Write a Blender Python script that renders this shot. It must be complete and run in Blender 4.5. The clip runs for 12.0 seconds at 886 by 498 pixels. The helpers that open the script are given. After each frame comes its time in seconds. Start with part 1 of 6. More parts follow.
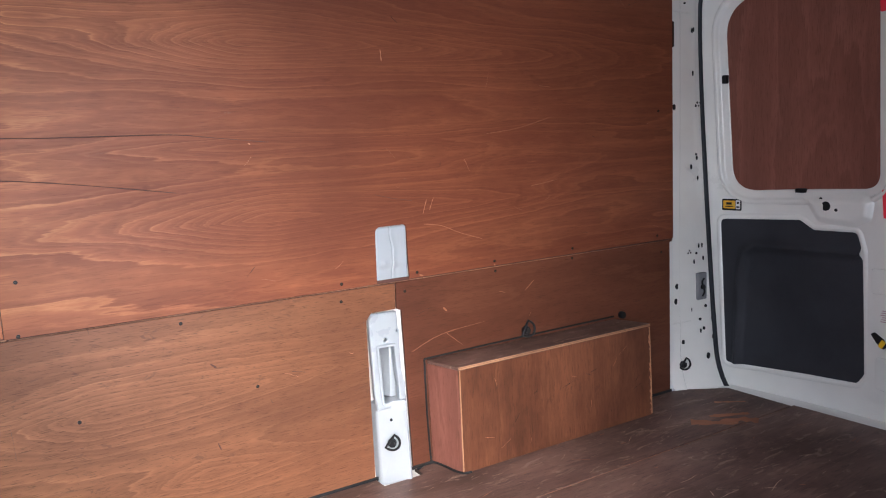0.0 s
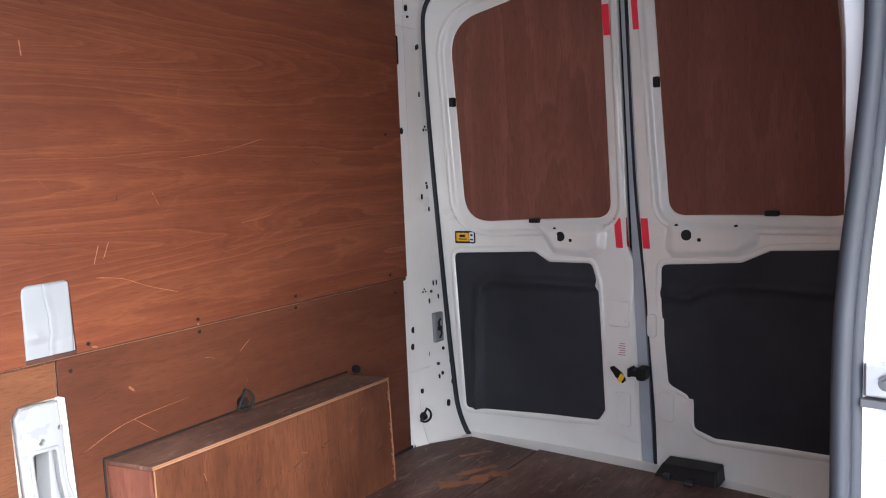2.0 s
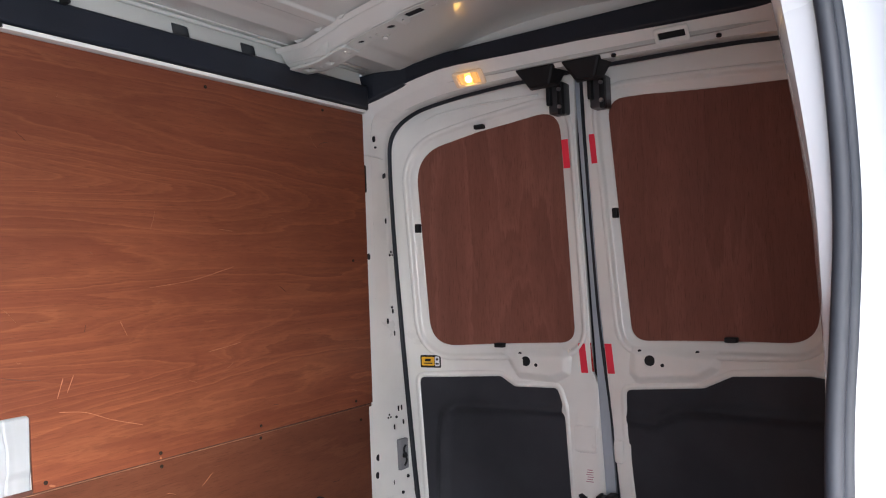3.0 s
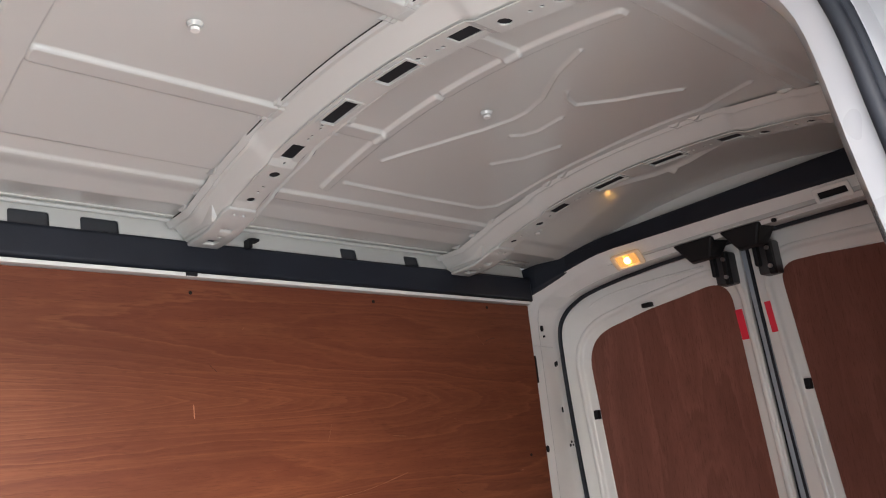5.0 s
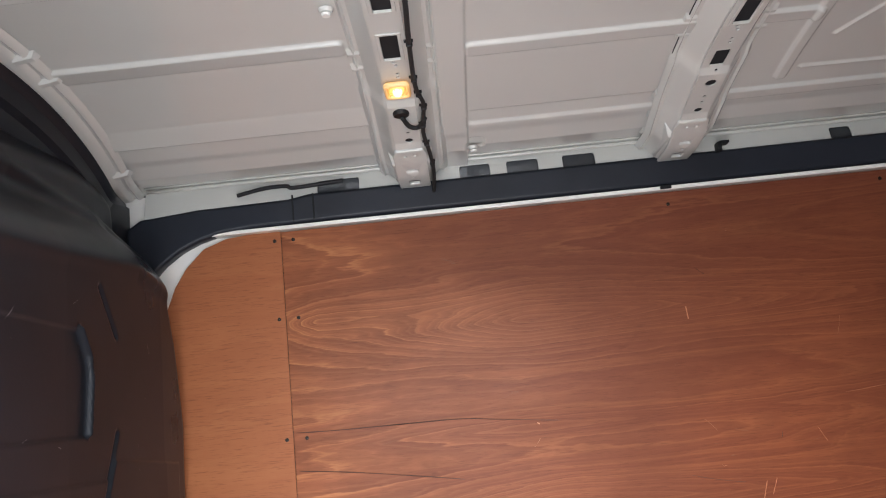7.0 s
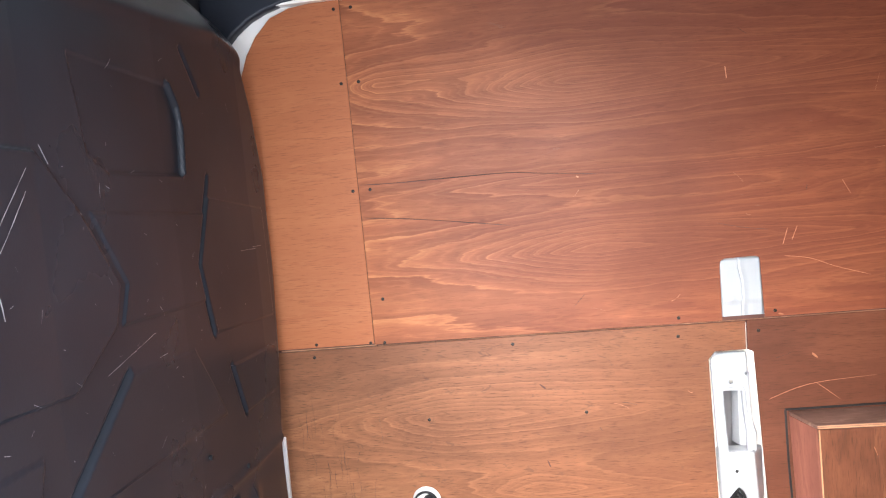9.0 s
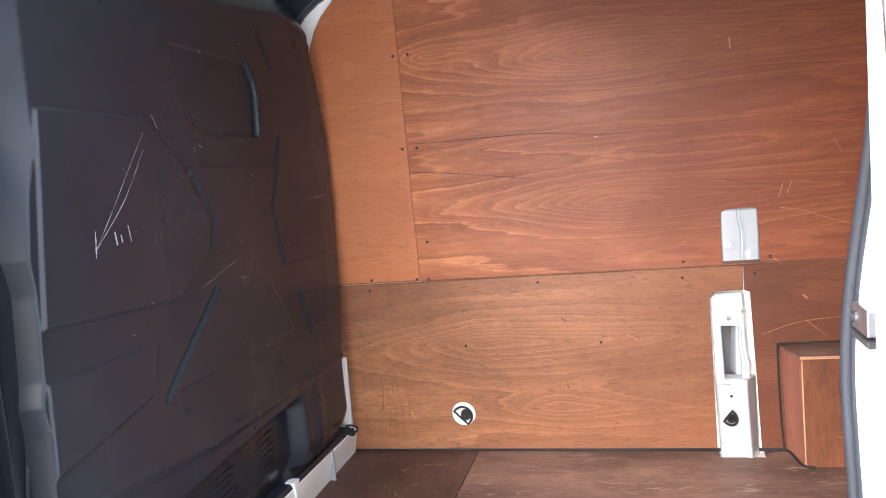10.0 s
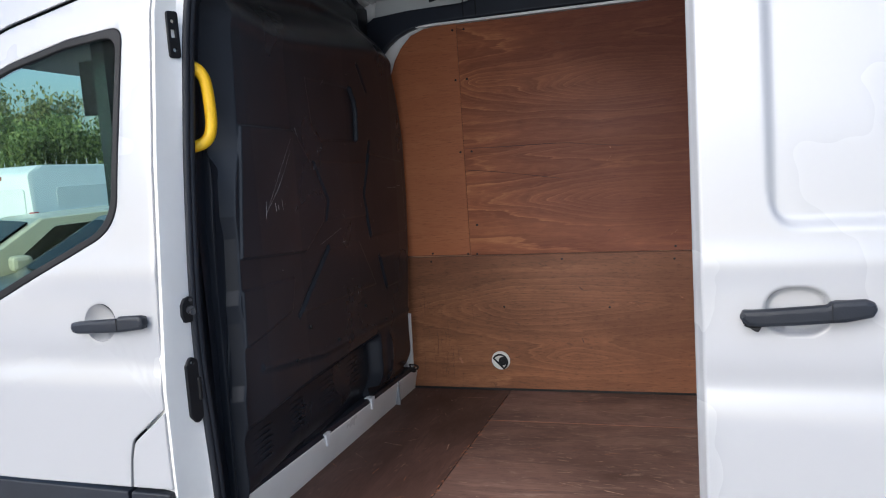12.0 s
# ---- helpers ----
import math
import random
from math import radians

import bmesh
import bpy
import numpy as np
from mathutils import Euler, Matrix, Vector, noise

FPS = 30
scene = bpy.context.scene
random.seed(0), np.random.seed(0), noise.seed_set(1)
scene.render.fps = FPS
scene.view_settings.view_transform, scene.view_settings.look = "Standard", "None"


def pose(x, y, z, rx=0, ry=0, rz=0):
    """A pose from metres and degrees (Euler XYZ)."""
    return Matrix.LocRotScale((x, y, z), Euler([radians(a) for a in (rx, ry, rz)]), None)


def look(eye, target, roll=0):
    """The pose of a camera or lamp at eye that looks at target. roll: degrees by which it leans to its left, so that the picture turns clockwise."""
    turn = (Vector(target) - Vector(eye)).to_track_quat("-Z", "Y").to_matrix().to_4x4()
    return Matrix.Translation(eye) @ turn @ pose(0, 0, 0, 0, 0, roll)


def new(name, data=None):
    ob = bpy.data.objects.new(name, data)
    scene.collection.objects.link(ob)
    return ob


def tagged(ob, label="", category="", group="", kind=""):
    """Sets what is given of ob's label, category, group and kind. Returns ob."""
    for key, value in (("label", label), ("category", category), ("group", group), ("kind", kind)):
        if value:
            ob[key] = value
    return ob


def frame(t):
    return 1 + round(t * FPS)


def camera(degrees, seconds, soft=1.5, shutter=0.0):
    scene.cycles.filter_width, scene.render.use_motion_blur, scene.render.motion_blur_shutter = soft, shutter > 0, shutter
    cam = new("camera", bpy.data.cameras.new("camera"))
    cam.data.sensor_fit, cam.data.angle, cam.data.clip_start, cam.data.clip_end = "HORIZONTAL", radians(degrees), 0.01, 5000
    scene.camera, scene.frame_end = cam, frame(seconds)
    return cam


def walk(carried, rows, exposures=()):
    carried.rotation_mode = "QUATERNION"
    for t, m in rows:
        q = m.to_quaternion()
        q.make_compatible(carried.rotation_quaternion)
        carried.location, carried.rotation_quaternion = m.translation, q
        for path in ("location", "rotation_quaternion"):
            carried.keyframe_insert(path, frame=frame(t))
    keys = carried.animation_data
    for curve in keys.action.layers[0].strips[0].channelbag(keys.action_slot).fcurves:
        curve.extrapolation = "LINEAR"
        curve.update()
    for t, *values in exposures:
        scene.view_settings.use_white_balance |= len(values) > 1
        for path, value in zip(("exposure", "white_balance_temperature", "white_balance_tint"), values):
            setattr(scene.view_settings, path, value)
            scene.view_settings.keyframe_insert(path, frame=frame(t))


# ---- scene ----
cam = camera(59.3, 12.0, soft=1.1)
PATH = [
    (0, (0.259, 0.048, 1.704), (1.311, 1.727, 1.428), -2.6),
    (0.2, (0.237, 0.113, 1.708), (1.407, 1.714, 1.447), -2.4),
    (0.5, (0.227, 0.207, 1.707), (1.516, 1.716, 1.46), -2.4),
    (1, (0.32, 0.31, 1.701), (1.723, 1.715, 1.465), -2.5),
    (1.5, (0.486, 0.386, 1.688), (1.937, 1.745, 1.463), -2.9),
    (2, (0.56, 0.421, 1.69), (2.149, 1.613, 1.459), -2.4),
    (2.5, (0.532, 0.454, 1.711), (2.195, 1.557, 1.571), -2.2),
    (3, (0.509, 0.448, 1.741), (2.186, 1.537, 1.791), -2.2),
    (3.2, (0.508, 0.44, 1.75), (2.189, 1.518, 1.853), -2.3),
    (4.8, (0.526, 0.364, 1.781), (1.962, 1.668, 2.269), -6.2),
    (5, (0.562, 0.326, 1.79), (1.881, 1.736, 2.314), -6.0),
    (5.5, (0.625, 0.252, 1.794), (1.699, 1.843, 2.356), -6.8),
    (6, (0.651, 0.152, 1.802), (1.422, 1.935, 2.28), -5.8),
    (6.5, (0.696, 0.088, 1.826), (1.127, 1.994, 2.253), -6.9),
    (7, (0.804, 0.083, 1.821), (0.783, 2.05, 2.186), -5.8),
    (7.2, (0.82, 0.082, 1.822), (0.659, 2.05, 2.136), -5.5),
    (8.8, (0.889, -0.045, 1.682), (0.601, 1.933, 1.616), -5.5),
    (9, (0.894, -0.106, 1.716), (0.62, 1.87, 1.568), -5.6),
    (9.5, (0.972, -0.300, 1.697), (0.655, 1.661, 1.462), -5.5),
    (10, (1.106, -0.463, 1.702), (0.617, 1.467, 1.467), -5.5),
    (10.3, (1.177, -0.571, 1.713), (0.577, 1.329, 1.477), -3.9),
    (10.5, (1.206, -0.65, 1.709), (0.589, 1.239, 1.49), -4.1),
    (10.8, (1.246, -0.787, 1.714), (0.614, 1.098, 1.489), -4.2),
    (11, (1.247, -0.886, 1.717), (0.624, 1.001, 1.493), -4.2),
    (11.5, (1.28, -1.058, 1.72), (0.654, 0.828, 1.5), -4.0),
    (12, (1.34, -1.235, 1.716), (0.716, 0.651, 1.487), -3.9),
]
EXPOSURES = [
    (0.0, 2.45, 5500, 12), (0.5, 2.45, 5500, 12), (1.5, 2.7, 5600, 12), (2.5, 2.82, 5700, 12), (3.2, 2.85, 5900, 12), (5.0, 2.6, 6150, 12), (7.0, 2.5, 6100, 11), (9.0, 3.05, 5800, 12), (9.5, 3.15, 5650, 12), (10.0, 2.8, 5850, 12), (10.3, 2.2, 5750, 10), (10.5, 1.95, 5650, 8), (11.0, 1.45, 5550, 7), (12.0, 0.98, 5550, 9),
]
walk(cam, [(t, look(eye, target, roll)) for t, eye, target, roll in PATH], EXPOSURES)


# ---- world and sun ----
world = bpy.data.worlds.new("sky")
scene.world = world
world.use_nodes = True
wn = world.node_tree.nodes
sky = wn.new("ShaderNodeTexSky")
sky.sky_type = "NISHITA"
sky.sun_disc = False
sky.sun_elevation = radians(35)
sky.sun_rotation = radians(198)
sky.dust_density = 4.0
world.node_tree.links.new(sky.outputs[0], wn["Background"].inputs[0])
wn["Background"].inputs[1].default_value = 0.12

sun = new("sun", bpy.data.lights.new("sun", "SUN"))
sun.data.energy = 0.5
sun.data.angle = radians(60)
sun.data.color = (1.0, 0.96, 0.9)
sun.matrix_world = look((-2.53, -7.79, 5.74), (0, 0, 0))

# sky light in the opening of the sliding door
door_sky = new("doorway_sky", bpy.data.lights.new("doorway_sky", "AREA"))
door_sky.data.shape, door_sky.data.size, door_sky.data.size_y = "RECTANGLE", 1.0, 1.6
door_sky.data.energy = 4.6
door_sky.data.color = (1.0, 0.985, 0.97)
door_sky.matrix_world = look((0.72, 0.42, 1.45), (0.92, 1.40, 1.42))

# ---- materials ----


def nodes_of(name):
    m = bpy.data.materials.new(name)
    m.use_nodes = True
    nt = m.node_tree
    return m, nt, nt.nodes, nt.nodes["Principled BSDF"]


def add_noise(nt, scale, detail=4.0, stretch=(1, 1, 1), rough=0.55, distort=0.0):
    tc = nt.nodes.new("ShaderNodeTexCoord")
    mp = nt.nodes.new("ShaderNodeMapping")
    mp.inputs["Scale"].default_value = stretch
    n = nt.nodes.new("ShaderNodeTexNoise")
    n.inputs["Scale"].default_value = scale
    n.inputs["Detail"].default_value = detail
    n.inputs["Roughness"].default_value = rough
    n.inputs["Distortion"].default_value = distort
    nt.links.new(tc.outputs["Object"], mp.inputs["Vector"])
    nt.links.new(mp.outputs[0], n.inputs["Vector"])
    return n.outputs[0]


def ramp(nt, fac, stops):
    r = nt.nodes.new("ShaderNodeValToRGB")
    els = r.color_ramp.elements
    while len(els) < len(stops):
        els.new(0.5)
    for e, (p, c) in zip(els, stops):
        e.position = p
        e.color = (*c, 1) if len(c) == 3 else c
    nt.links.new(fac, r.inputs[0])
    return r.outputs[0]


def mix(nt, fac, a, b, mode="MIX"):
    m = nt.nodes.new("ShaderNodeMix")
    m.data_type = "RGBA"
    m.blend_type = mode
    if isinstance(fac, float):
        m.inputs[0].default_value = fac
    else:
        nt.links.new(fac, m.inputs[0])
    for sock, v in ((m.inputs[6], a), (m.inputs[7], b)):
        if isinstance(v, tuple):
            sock.default_value = (*v, 1)
        else:
            nt.links.new(v, sock)
    return m.outputs[2]


def calc(nt, op, a, b=0.0):
    m = nt.nodes.new("ShaderNodeMath")
    m.operation = op
    for sock, v in zip(m.inputs, (a, b)):
        if isinstance(v, (int, float)):
            sock.default_value = v
        else:
            nt.links.new(v, sock)
    return m.outputs[0]


def bump(nt, height, bsdf, strength, dist=0.002):
    b = nt.nodes.new("ShaderNodeBump")
    b.inputs["Strength"].default_value = strength
    b.inputs["Distance"].default_value = dist
    nt.links.new(height, b.inputs["Height"])
    nt.links.new(b.outputs[0], bsdf.inputs["Normal"])


GREY = lambda v: (v, v, v)


def plain(name, col, rough=0.5, metal=0.0, var=0.12, grain=60.0, bumpy=0.08, coat=0.0, stains=3.0, spec=0.5, coat_rough=0.12):
    """A paint, plastic or metal with blotches at two scales."""
    m, nt, nd, b = nodes_of(name)
    big = add_noise(nt, stains, 5)
    small = add_noise(nt, grain, 3)
    dark = tuple(c * (1 - 2.2 * var) for c in col)
    lite = tuple(min(1, c * (1 + var)) for c in col)
    c1 = ramp(nt, big, [(0.3, dark), (0.62, lite)])
    c2 = mix(nt, ramp(nt, small, [(0.35, GREY(0.0)), (0.75, GREY(0.4))]), c1, col)
    nt.links.new(c2, b.inputs["Base Color"])
    r = ramp(nt, big, [(0.3, GREY(min(1, rough * 1.25))), (0.7, GREY(rough * 0.85))])
    nt.links.new(r, b.inputs["Roughness"])
    b.inputs["Metallic"].default_value = metal
    b.inputs["Coat Weight"].default_value = coat
    b.inputs["Coat Roughness"].default_value = coat_rough
    b.inputs["Specular IOR Level"].default_value = spec
    bump(nt, small, b, bumpy)
    return m


def plywood(name, dark, mid, lite, along="x", loops=(0.55, 2.6), rings=9.0, seed=0.0, rough=0.45, wear=0.25, pore=1.0, worn=(0.2, 0.12, 0.08), wear_at=0.66, eyes=(), calm=0.55, falloff=None, grime=0.45):
    """Rotary-cut hardwood veneer: nested contour grain, fine pores, blotches, pale scuffs. along: the axis of the grain."""
    m, nt, nd, b = nodes_of(name)
    tc = nd.new("ShaderNodeTexCoord")
    ax = {"x": (0, 0, 0), "z": (0, radians(90), 0), "y": (0, 0, radians(-90))}[along]
    turn = nd.new("ShaderNodeMapping")
    turn.inputs["Rotation"].default_value = ax
    turn.inputs["Location"].default_value = (seed, seed * 0.7, seed * 0.3)
    nt.links.new(tc.outputs["Object"], turn.inputs["Vector"])

    def noise_at(sx, sy, sz, detail, rgh=0.5, dist=0.0):
        mp = nd.new("ShaderNodeMapping")
        mp.inputs["Scale"].default_value = (sx, sy, sz)
        nt.links.new(turn.outputs[0], mp.inputs["Vector"])
        n = nd.new("ShaderNodeTexNoise")
        n.inputs["Scale"].default_value = 1.0
        n.inputs["Detail"].default_value = detail
        n.inputs["Roughness"].default_value = rgh
        n.inputs["Distortion"].default_value = dist
        nt.links.new(mp.outputs[0], n.inputs["Vector"])
        return n.outputs[0]

    lx, lz = loops
    field = noise_at(lx, lz, lz, 2.0, 0.3, 0.4)
    sep = nd.new("ShaderNodeSeparateXYZ")
    nt.links.new(tc.outputs["Object"], sep.inputs[0])
    for x0, z0, a, b_, amp in eyes:
        dx = calc(nt, "SUBTRACT", sep.outputs[0], x0)
        qx = calc(nt, "POWER", calc(nt, "MAXIMUM", calc(nt, "DIVIDE", dx, a * 3.2), calc(nt, "DIVIDE", dx, -a)), 1.5)
        qz = calc(nt, "POWER", calc(nt, "ABSOLUTE", calc(nt, "DIVIDE", calc(nt, "SUBTRACT", sep.outputs[2], z0), b_)), 1.3)
        gauss = calc(nt, "POWER", 2.718, calc(nt, "MULTIPLY", calc(nt, "ADD", qx, qz), -1.0))
        field = calc(nt, "ADD", field, calc(nt, "MULTIPLY", gauss, amp))
    wob = noise_at(2.6, 22, 22, 4.0, 0.6)
    f = calc(nt, "ADD", calc(nt, "MULTIPLY", field, rings), calc(nt, "MULTIPLY", wob, 1.45))
    f = calc(nt, "ADD", f, calc(nt, "MULTIPLY", noise_at(9, 48, 48, 3.0, 0.6), 0.26))
    saw = calc(nt, "FRACT", f)
    saw2 = calc(nt, "FRACT", calc(nt, "MULTIPLY", f, 2.7))
    half = tuple(0.6 * p + 0.4 * q for p, q in zip(mid, lite))
    shade = tuple(0.6 * p + 0.4 * q for p, q in zip(mid, dark))
    band = ramp(nt, saw, [(0.0, shade), (0.06, lite), (0.15, half), (0.42, mid), (0.74, shade), (0.92, tuple(0.65 * p + 0.35 * q for p, q in zip(shade, dark))), (1.0, shade)])
    band2 = ramp(nt, saw2, [(0.0, mid), (0.12, half), (0.35, mid), (0.85, shade), (1.0, mid)])
    # figure comes and goes over the sheet
    where = noise_at(1.1, 1.9, 1.9, 2.0, 0.5)
    c = mix(nt, ramp(nt, where, [(0.40, GREY(calm)), (0.62, GREY(0.0))]), band, mid)
    c = mix(nt, 0.42, c, band2)
    # broad growth bands that follow the grain, and cross-grain shimmer of the veneer
    broad = noise_at(0.45, 11, 11, 4.0, 0.6, 0.3)
    c = mix(nt, ramp(nt, broad, [(0.40, GREY(0.0)), (0.66, GREY(0.42))]), c, shade)
    c = mix(nt, ramp(nt, broad, [(0.34, GREY(0.38)), (0.52, GREY(0.0))]), c, half)
    shimmer = noise_at(7.0, 2.2, 2.2, 3.0, 0.55, 0.8)
    c = mix(nt, ramp(nt, shimmer, [(0.36, GREY(0.22)), (0.64, GREY(0.0))]), c, shade)
    if falloff:
        # past the figured part, the doorway light's falloff is mixed into the veneer colour
        far = calc(nt, "DIVIDE", calc(nt, "SUBTRACT", calc(nt, "ADD", sep.outputs[0], calc(nt, "MULTIPLY", where, 0.5)), falloff[0]), falloff[1] - falloff[0])
        c = mix(nt, ramp(nt, far, [(0.0, GREY(0.0)), (1.0, GREY(0.70))]), c, falloff[2])
    streak = noise_at(1.1, 75, 75, 5.0, 0.65)
    c = mix(nt, ramp(nt, streak, [(0.44, GREY(0.0)), (0.74, GREY(0.13))]), c, shade)
    lstreak = noise_at(0.9, 60, 60, 4.0, 0.6)
    c = mix(nt, ramp(nt, lstreak, [(0.54, GREY(0.0)), (0.74, GREY(0.16))]), c, half)
    blot = noise_at(1.3, 2.4, 2.4, 5.0, 0.65)
    c = mix(nt, ramp(nt, blot, [(0.34, GREY(grime)), (0.6, GREY(0.0))]), c, dark)
    knots = noise_at(5.0, 11, 11, 3.0, 0.6, 0.5)
    c = mix(nt, ramp(nt, knots, [(0.66, GREY(0.0)), (0.78, GREY(0.5))]), c, dark)
    pores = noise_at(22, 420, 420, 2.0, 0.7)
    c = mix(nt, ramp(nt, pores, [(0.55, GREY(0.0)), (0.70, GREY(0.48 * pore))]), c, tuple(x * 0.45 for x in dark))
    scuff = noise_at(9, 30, 30, 6.0, 0.75, 1.2)
    c = mix(nt, ramp(nt, scuff, [(wear_at, GREY(0.0)), (wear_at + 0.05, GREY(wear))]), c, worn)
    nt.links.new(c, b.inputs["Base Color"])
    r = ramp(nt, blot, [(0.3, GREY(min(1, rough * 1.2))), (0.7, GREY(rough * 0.85))])
    nt.links.new(r, b.inputs["Roughness"])
    b.inputs["Specular IOR Level"].default_value = 0.22
    bump(nt, pores, b, 0.10, 0.0006)
    return m


# upper and front lower sheets darken rearward in colour, for light lost past the doorway
PLY_UP = plywood("ply_upper", (0.088, 0.024, 0.011), (0.305, 0.099, 0.039), (0.70, 0.30, 0.118), seed=3.1, rings=10.5, loops=(0.5, 3.2), calm=0.36, pore=0.55, falloff=(0.60, 1.45, (0.120, 0.034, 0.021)),
                 eyes=((1.04, 1.50, 0.36, 0.085, 0.85), (1.0, 2.00, 0.30, 0.085, 0.8), (0.42, 2.05, 0.10, 0.04, 0.35), (0.95, 1.71, 0.45, 0.04, 0.3), (2.0, 1.62, 0.4, 0.12, 0.4)))
PLY_STRIP = plywood("ply_front_strip", (0.255, 0.083, 0.034), (0.345, 0.122, 0.049), (0.42, 0.168, 0.070), seed=7.7, rings=4, loops=(0.8, 2.4), wear=0.15, worn=(0.55, 0.27, 0.13), wear_at=0.70)
PLY_LOW = plywood("ply_lower", (0.085, 0.034, 0.017), (0.250, 0.106, 0.048), (0.43, 0.210, 0.098), seed=12.4, rings=9, calm=0.35, eyes=((0.55, 1.03, 0.30, 0.085, 0.7), (0.80, 0.78, 0.16, 0.05, 0.45)), pore=1.5, wear=0.55, worn=(0.085, 0.040, 0.025), wear_at=0.60, grime=0.6, falloff=(0.75, 1.5, (0.125, 0.048, 0.025)))
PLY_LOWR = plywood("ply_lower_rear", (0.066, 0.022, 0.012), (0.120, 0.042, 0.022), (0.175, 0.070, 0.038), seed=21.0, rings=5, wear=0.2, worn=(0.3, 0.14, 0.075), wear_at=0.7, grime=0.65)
PLY_BOX = plywood("ply_box", (0.045, 0.016, 0.009), (0.175, 0.066, 0.033), (0.26, 0.108, 0.056), along="z", seed=5.5, rings=7, wear=0.5, worn=(0.07, 0.028, 0.018), wear_at=0.58, grime=0.85)
PLY_DOOR = plywood("ply_door", (0.13, 0.048, 0.034), (0.235, 0.092, 0.065), (0.31, 0.130, 0.092), along="z", seed=9.0, rings=6, loops=(0.5, 4.0), wear=0.1, calm=0.3)
PLY_FLOOR = plywood("ply_floor", (0.055, 0.031, 0.024), (0.185, 0.104, 0.081), (0.30, 0.19, 0.15), seed=2.2, rings=8, rough=0.48, wear=0.6, worn=(0.28, 0.20, 0.155), wear_at=0.58, grime=0.9, pore=1.4, calm=0.3)
PLY_FLOOR_F = plywood("ply_floor_front", (0.042, 0.023, 0.017), (0.105, 0.055, 0.042), (0.165, 0.090, 0.068), along="y", seed=6.2, rings=6, rough=0.48, wear=0.5, worn=(0.28, 0.17, 0.12), wear_at=0.62, grime=0.7, pore=1.3)
EDGE = plain("ply_edge", (0.34, 0.18, 0.095), 0.7, var=0.2, grain=200)
CHIP = plain("pale_chip", (0.40, 0.285, 0.21), 0.8, var=0.2)
RAW = plain("bare_veneer", (0.36, 0.15, 0.075), 0.7, var=0.25, grain=90)
CRACK = plain("split_veneer", (0.07, 0.025, 0.016), 0.7)
SCRATCH = plain("pale_scratch", (0.32, 0.135, 0.07), 0.7, var=0.2)
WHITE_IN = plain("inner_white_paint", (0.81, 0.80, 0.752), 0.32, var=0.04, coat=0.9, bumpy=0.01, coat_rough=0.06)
# white pillar steel: sky reflection put in as blue, darkened against strong doorway light
PILLAR_W = plain("pillar_white_sky_tinted", (0.33, 0.36, 0.38), 0.3, var=0.03, coat=1.0, bumpy=0.01, coat_rough=0.04)
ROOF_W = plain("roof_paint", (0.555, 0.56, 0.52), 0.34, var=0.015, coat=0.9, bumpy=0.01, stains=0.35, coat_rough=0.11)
# the van's white, with its colour halved to hold back the daylight outside
WHITE_OUT = plain("outer_white_darkened", (0.395, 0.397, 0.40), 0.25, var=0.004, coat=1.0, bumpy=0.0, stains=0.6)
BLACK_BH = plain("bulkhead_black", (0.0160, 0.0182, 0.0228), 0.28, var=0.14, grain=180, bumpy=0.04, spec=0.18, stains=1.6)
BLACK_TRIM = plain("black_trim", (0.014, 0.017, 0.024), 0.45, var=0.2, grain=300, bumpy=0.15, spec=0.35)
FELT = plain("black_felt", (0.030, 0.031, 0.037), 0.6, var=0.15, grain=500, bumpy=0.35, spec=0.25)
RUBBER = plain("seal_rubber", (0.017, 0.019, 0.024), 0.55, var=0.15, grain=150, bumpy=0.06, spec=0.3)
BLACK = plain("black_plastic", (0.012, 0.012, 0.013), 0.5, var=0.2, grain=200, spec=0.25)
DARK = plain("dark_hole", (0.006, 0.006, 0.007), 0.8, var=0.1)
SCREW = plain("screw_head", (0.02, 0.015, 0.012), 0.45, metal=0.6)
PRIMER = plain("grey_sealer", (0.36, 0.40, 0.44), 0.4, var=0.08)
STEEL = plain("steel", (0.45, 0.45, 0.46), 0.35, metal=1.0)
DARKSTEEL = plain("dark_steel", (0.10, 0.10, 0.105), 0.4, metal=0.8)
YELLOW = plain("yellow_plastic", (0.95, 0.56, 0.004), 0.4, var=0.06, grain=200)
LABEL_Y = plain("label_yellow", (0.75, 0.42, 0.02), 0.5, var=0.08)
LABEL_W = plain("label_white", (0.75, 0.75, 0.75), 0.5, var=0.05)
INK = plain("ink_red", (0.45, 0.25, 0.28), 0.6, var=0.05)
RED = plain("red_reflective_tape", (0.85, 0.035, 0.07), 0.35, var=0.05, grain=400, bumpy=0.2)
TAPE = plain("cloth_tape", (0.012, 0.012, 0.012), 0.7, var=0.2, grain=400, bumpy=0.4)
TEXTILE = plain("seat_cloth", (0.02, 0.021, 0.024), 0.9, var=0.2)
LINING = plain("headlining", (0.20, 0.20, 0.21), 0.9, var=0.05)
SILVER = plain("silver_paint", (0.45, 0.45, 0.45), 0.3, metal=0.3, coat=0.5)
GRAPHITE = plain("graphite_paint", (0.05, 0.055, 0.06), 0.3, metal=0.3, coat=0.6)
VAN_WHITE = plain("parked_van_white", (0.82, 0.82, 0.80), 0.3, coat=0.7, var=0.03)
CREAM = plain("cream_paint", (0.52, 0.47, 0.33), 0.3, coat=0.7, var=0.03)
TYRE = plain("tyre", (0.02, 0.02, 0.021), 0.8)
GALV = plain("galvanised_steel", (0.42, 0.44, 0.45), 0.55, metal=0.5, var=0.15)
BARK = plain("bark", (0.09, 0.065, 0.045), 0.9, var=0.3, grain=20, bumpy=0.5)
TAIL = plain("tail_lens", (0.35, 0.02, 0.02), 0.2, coat=1.0)


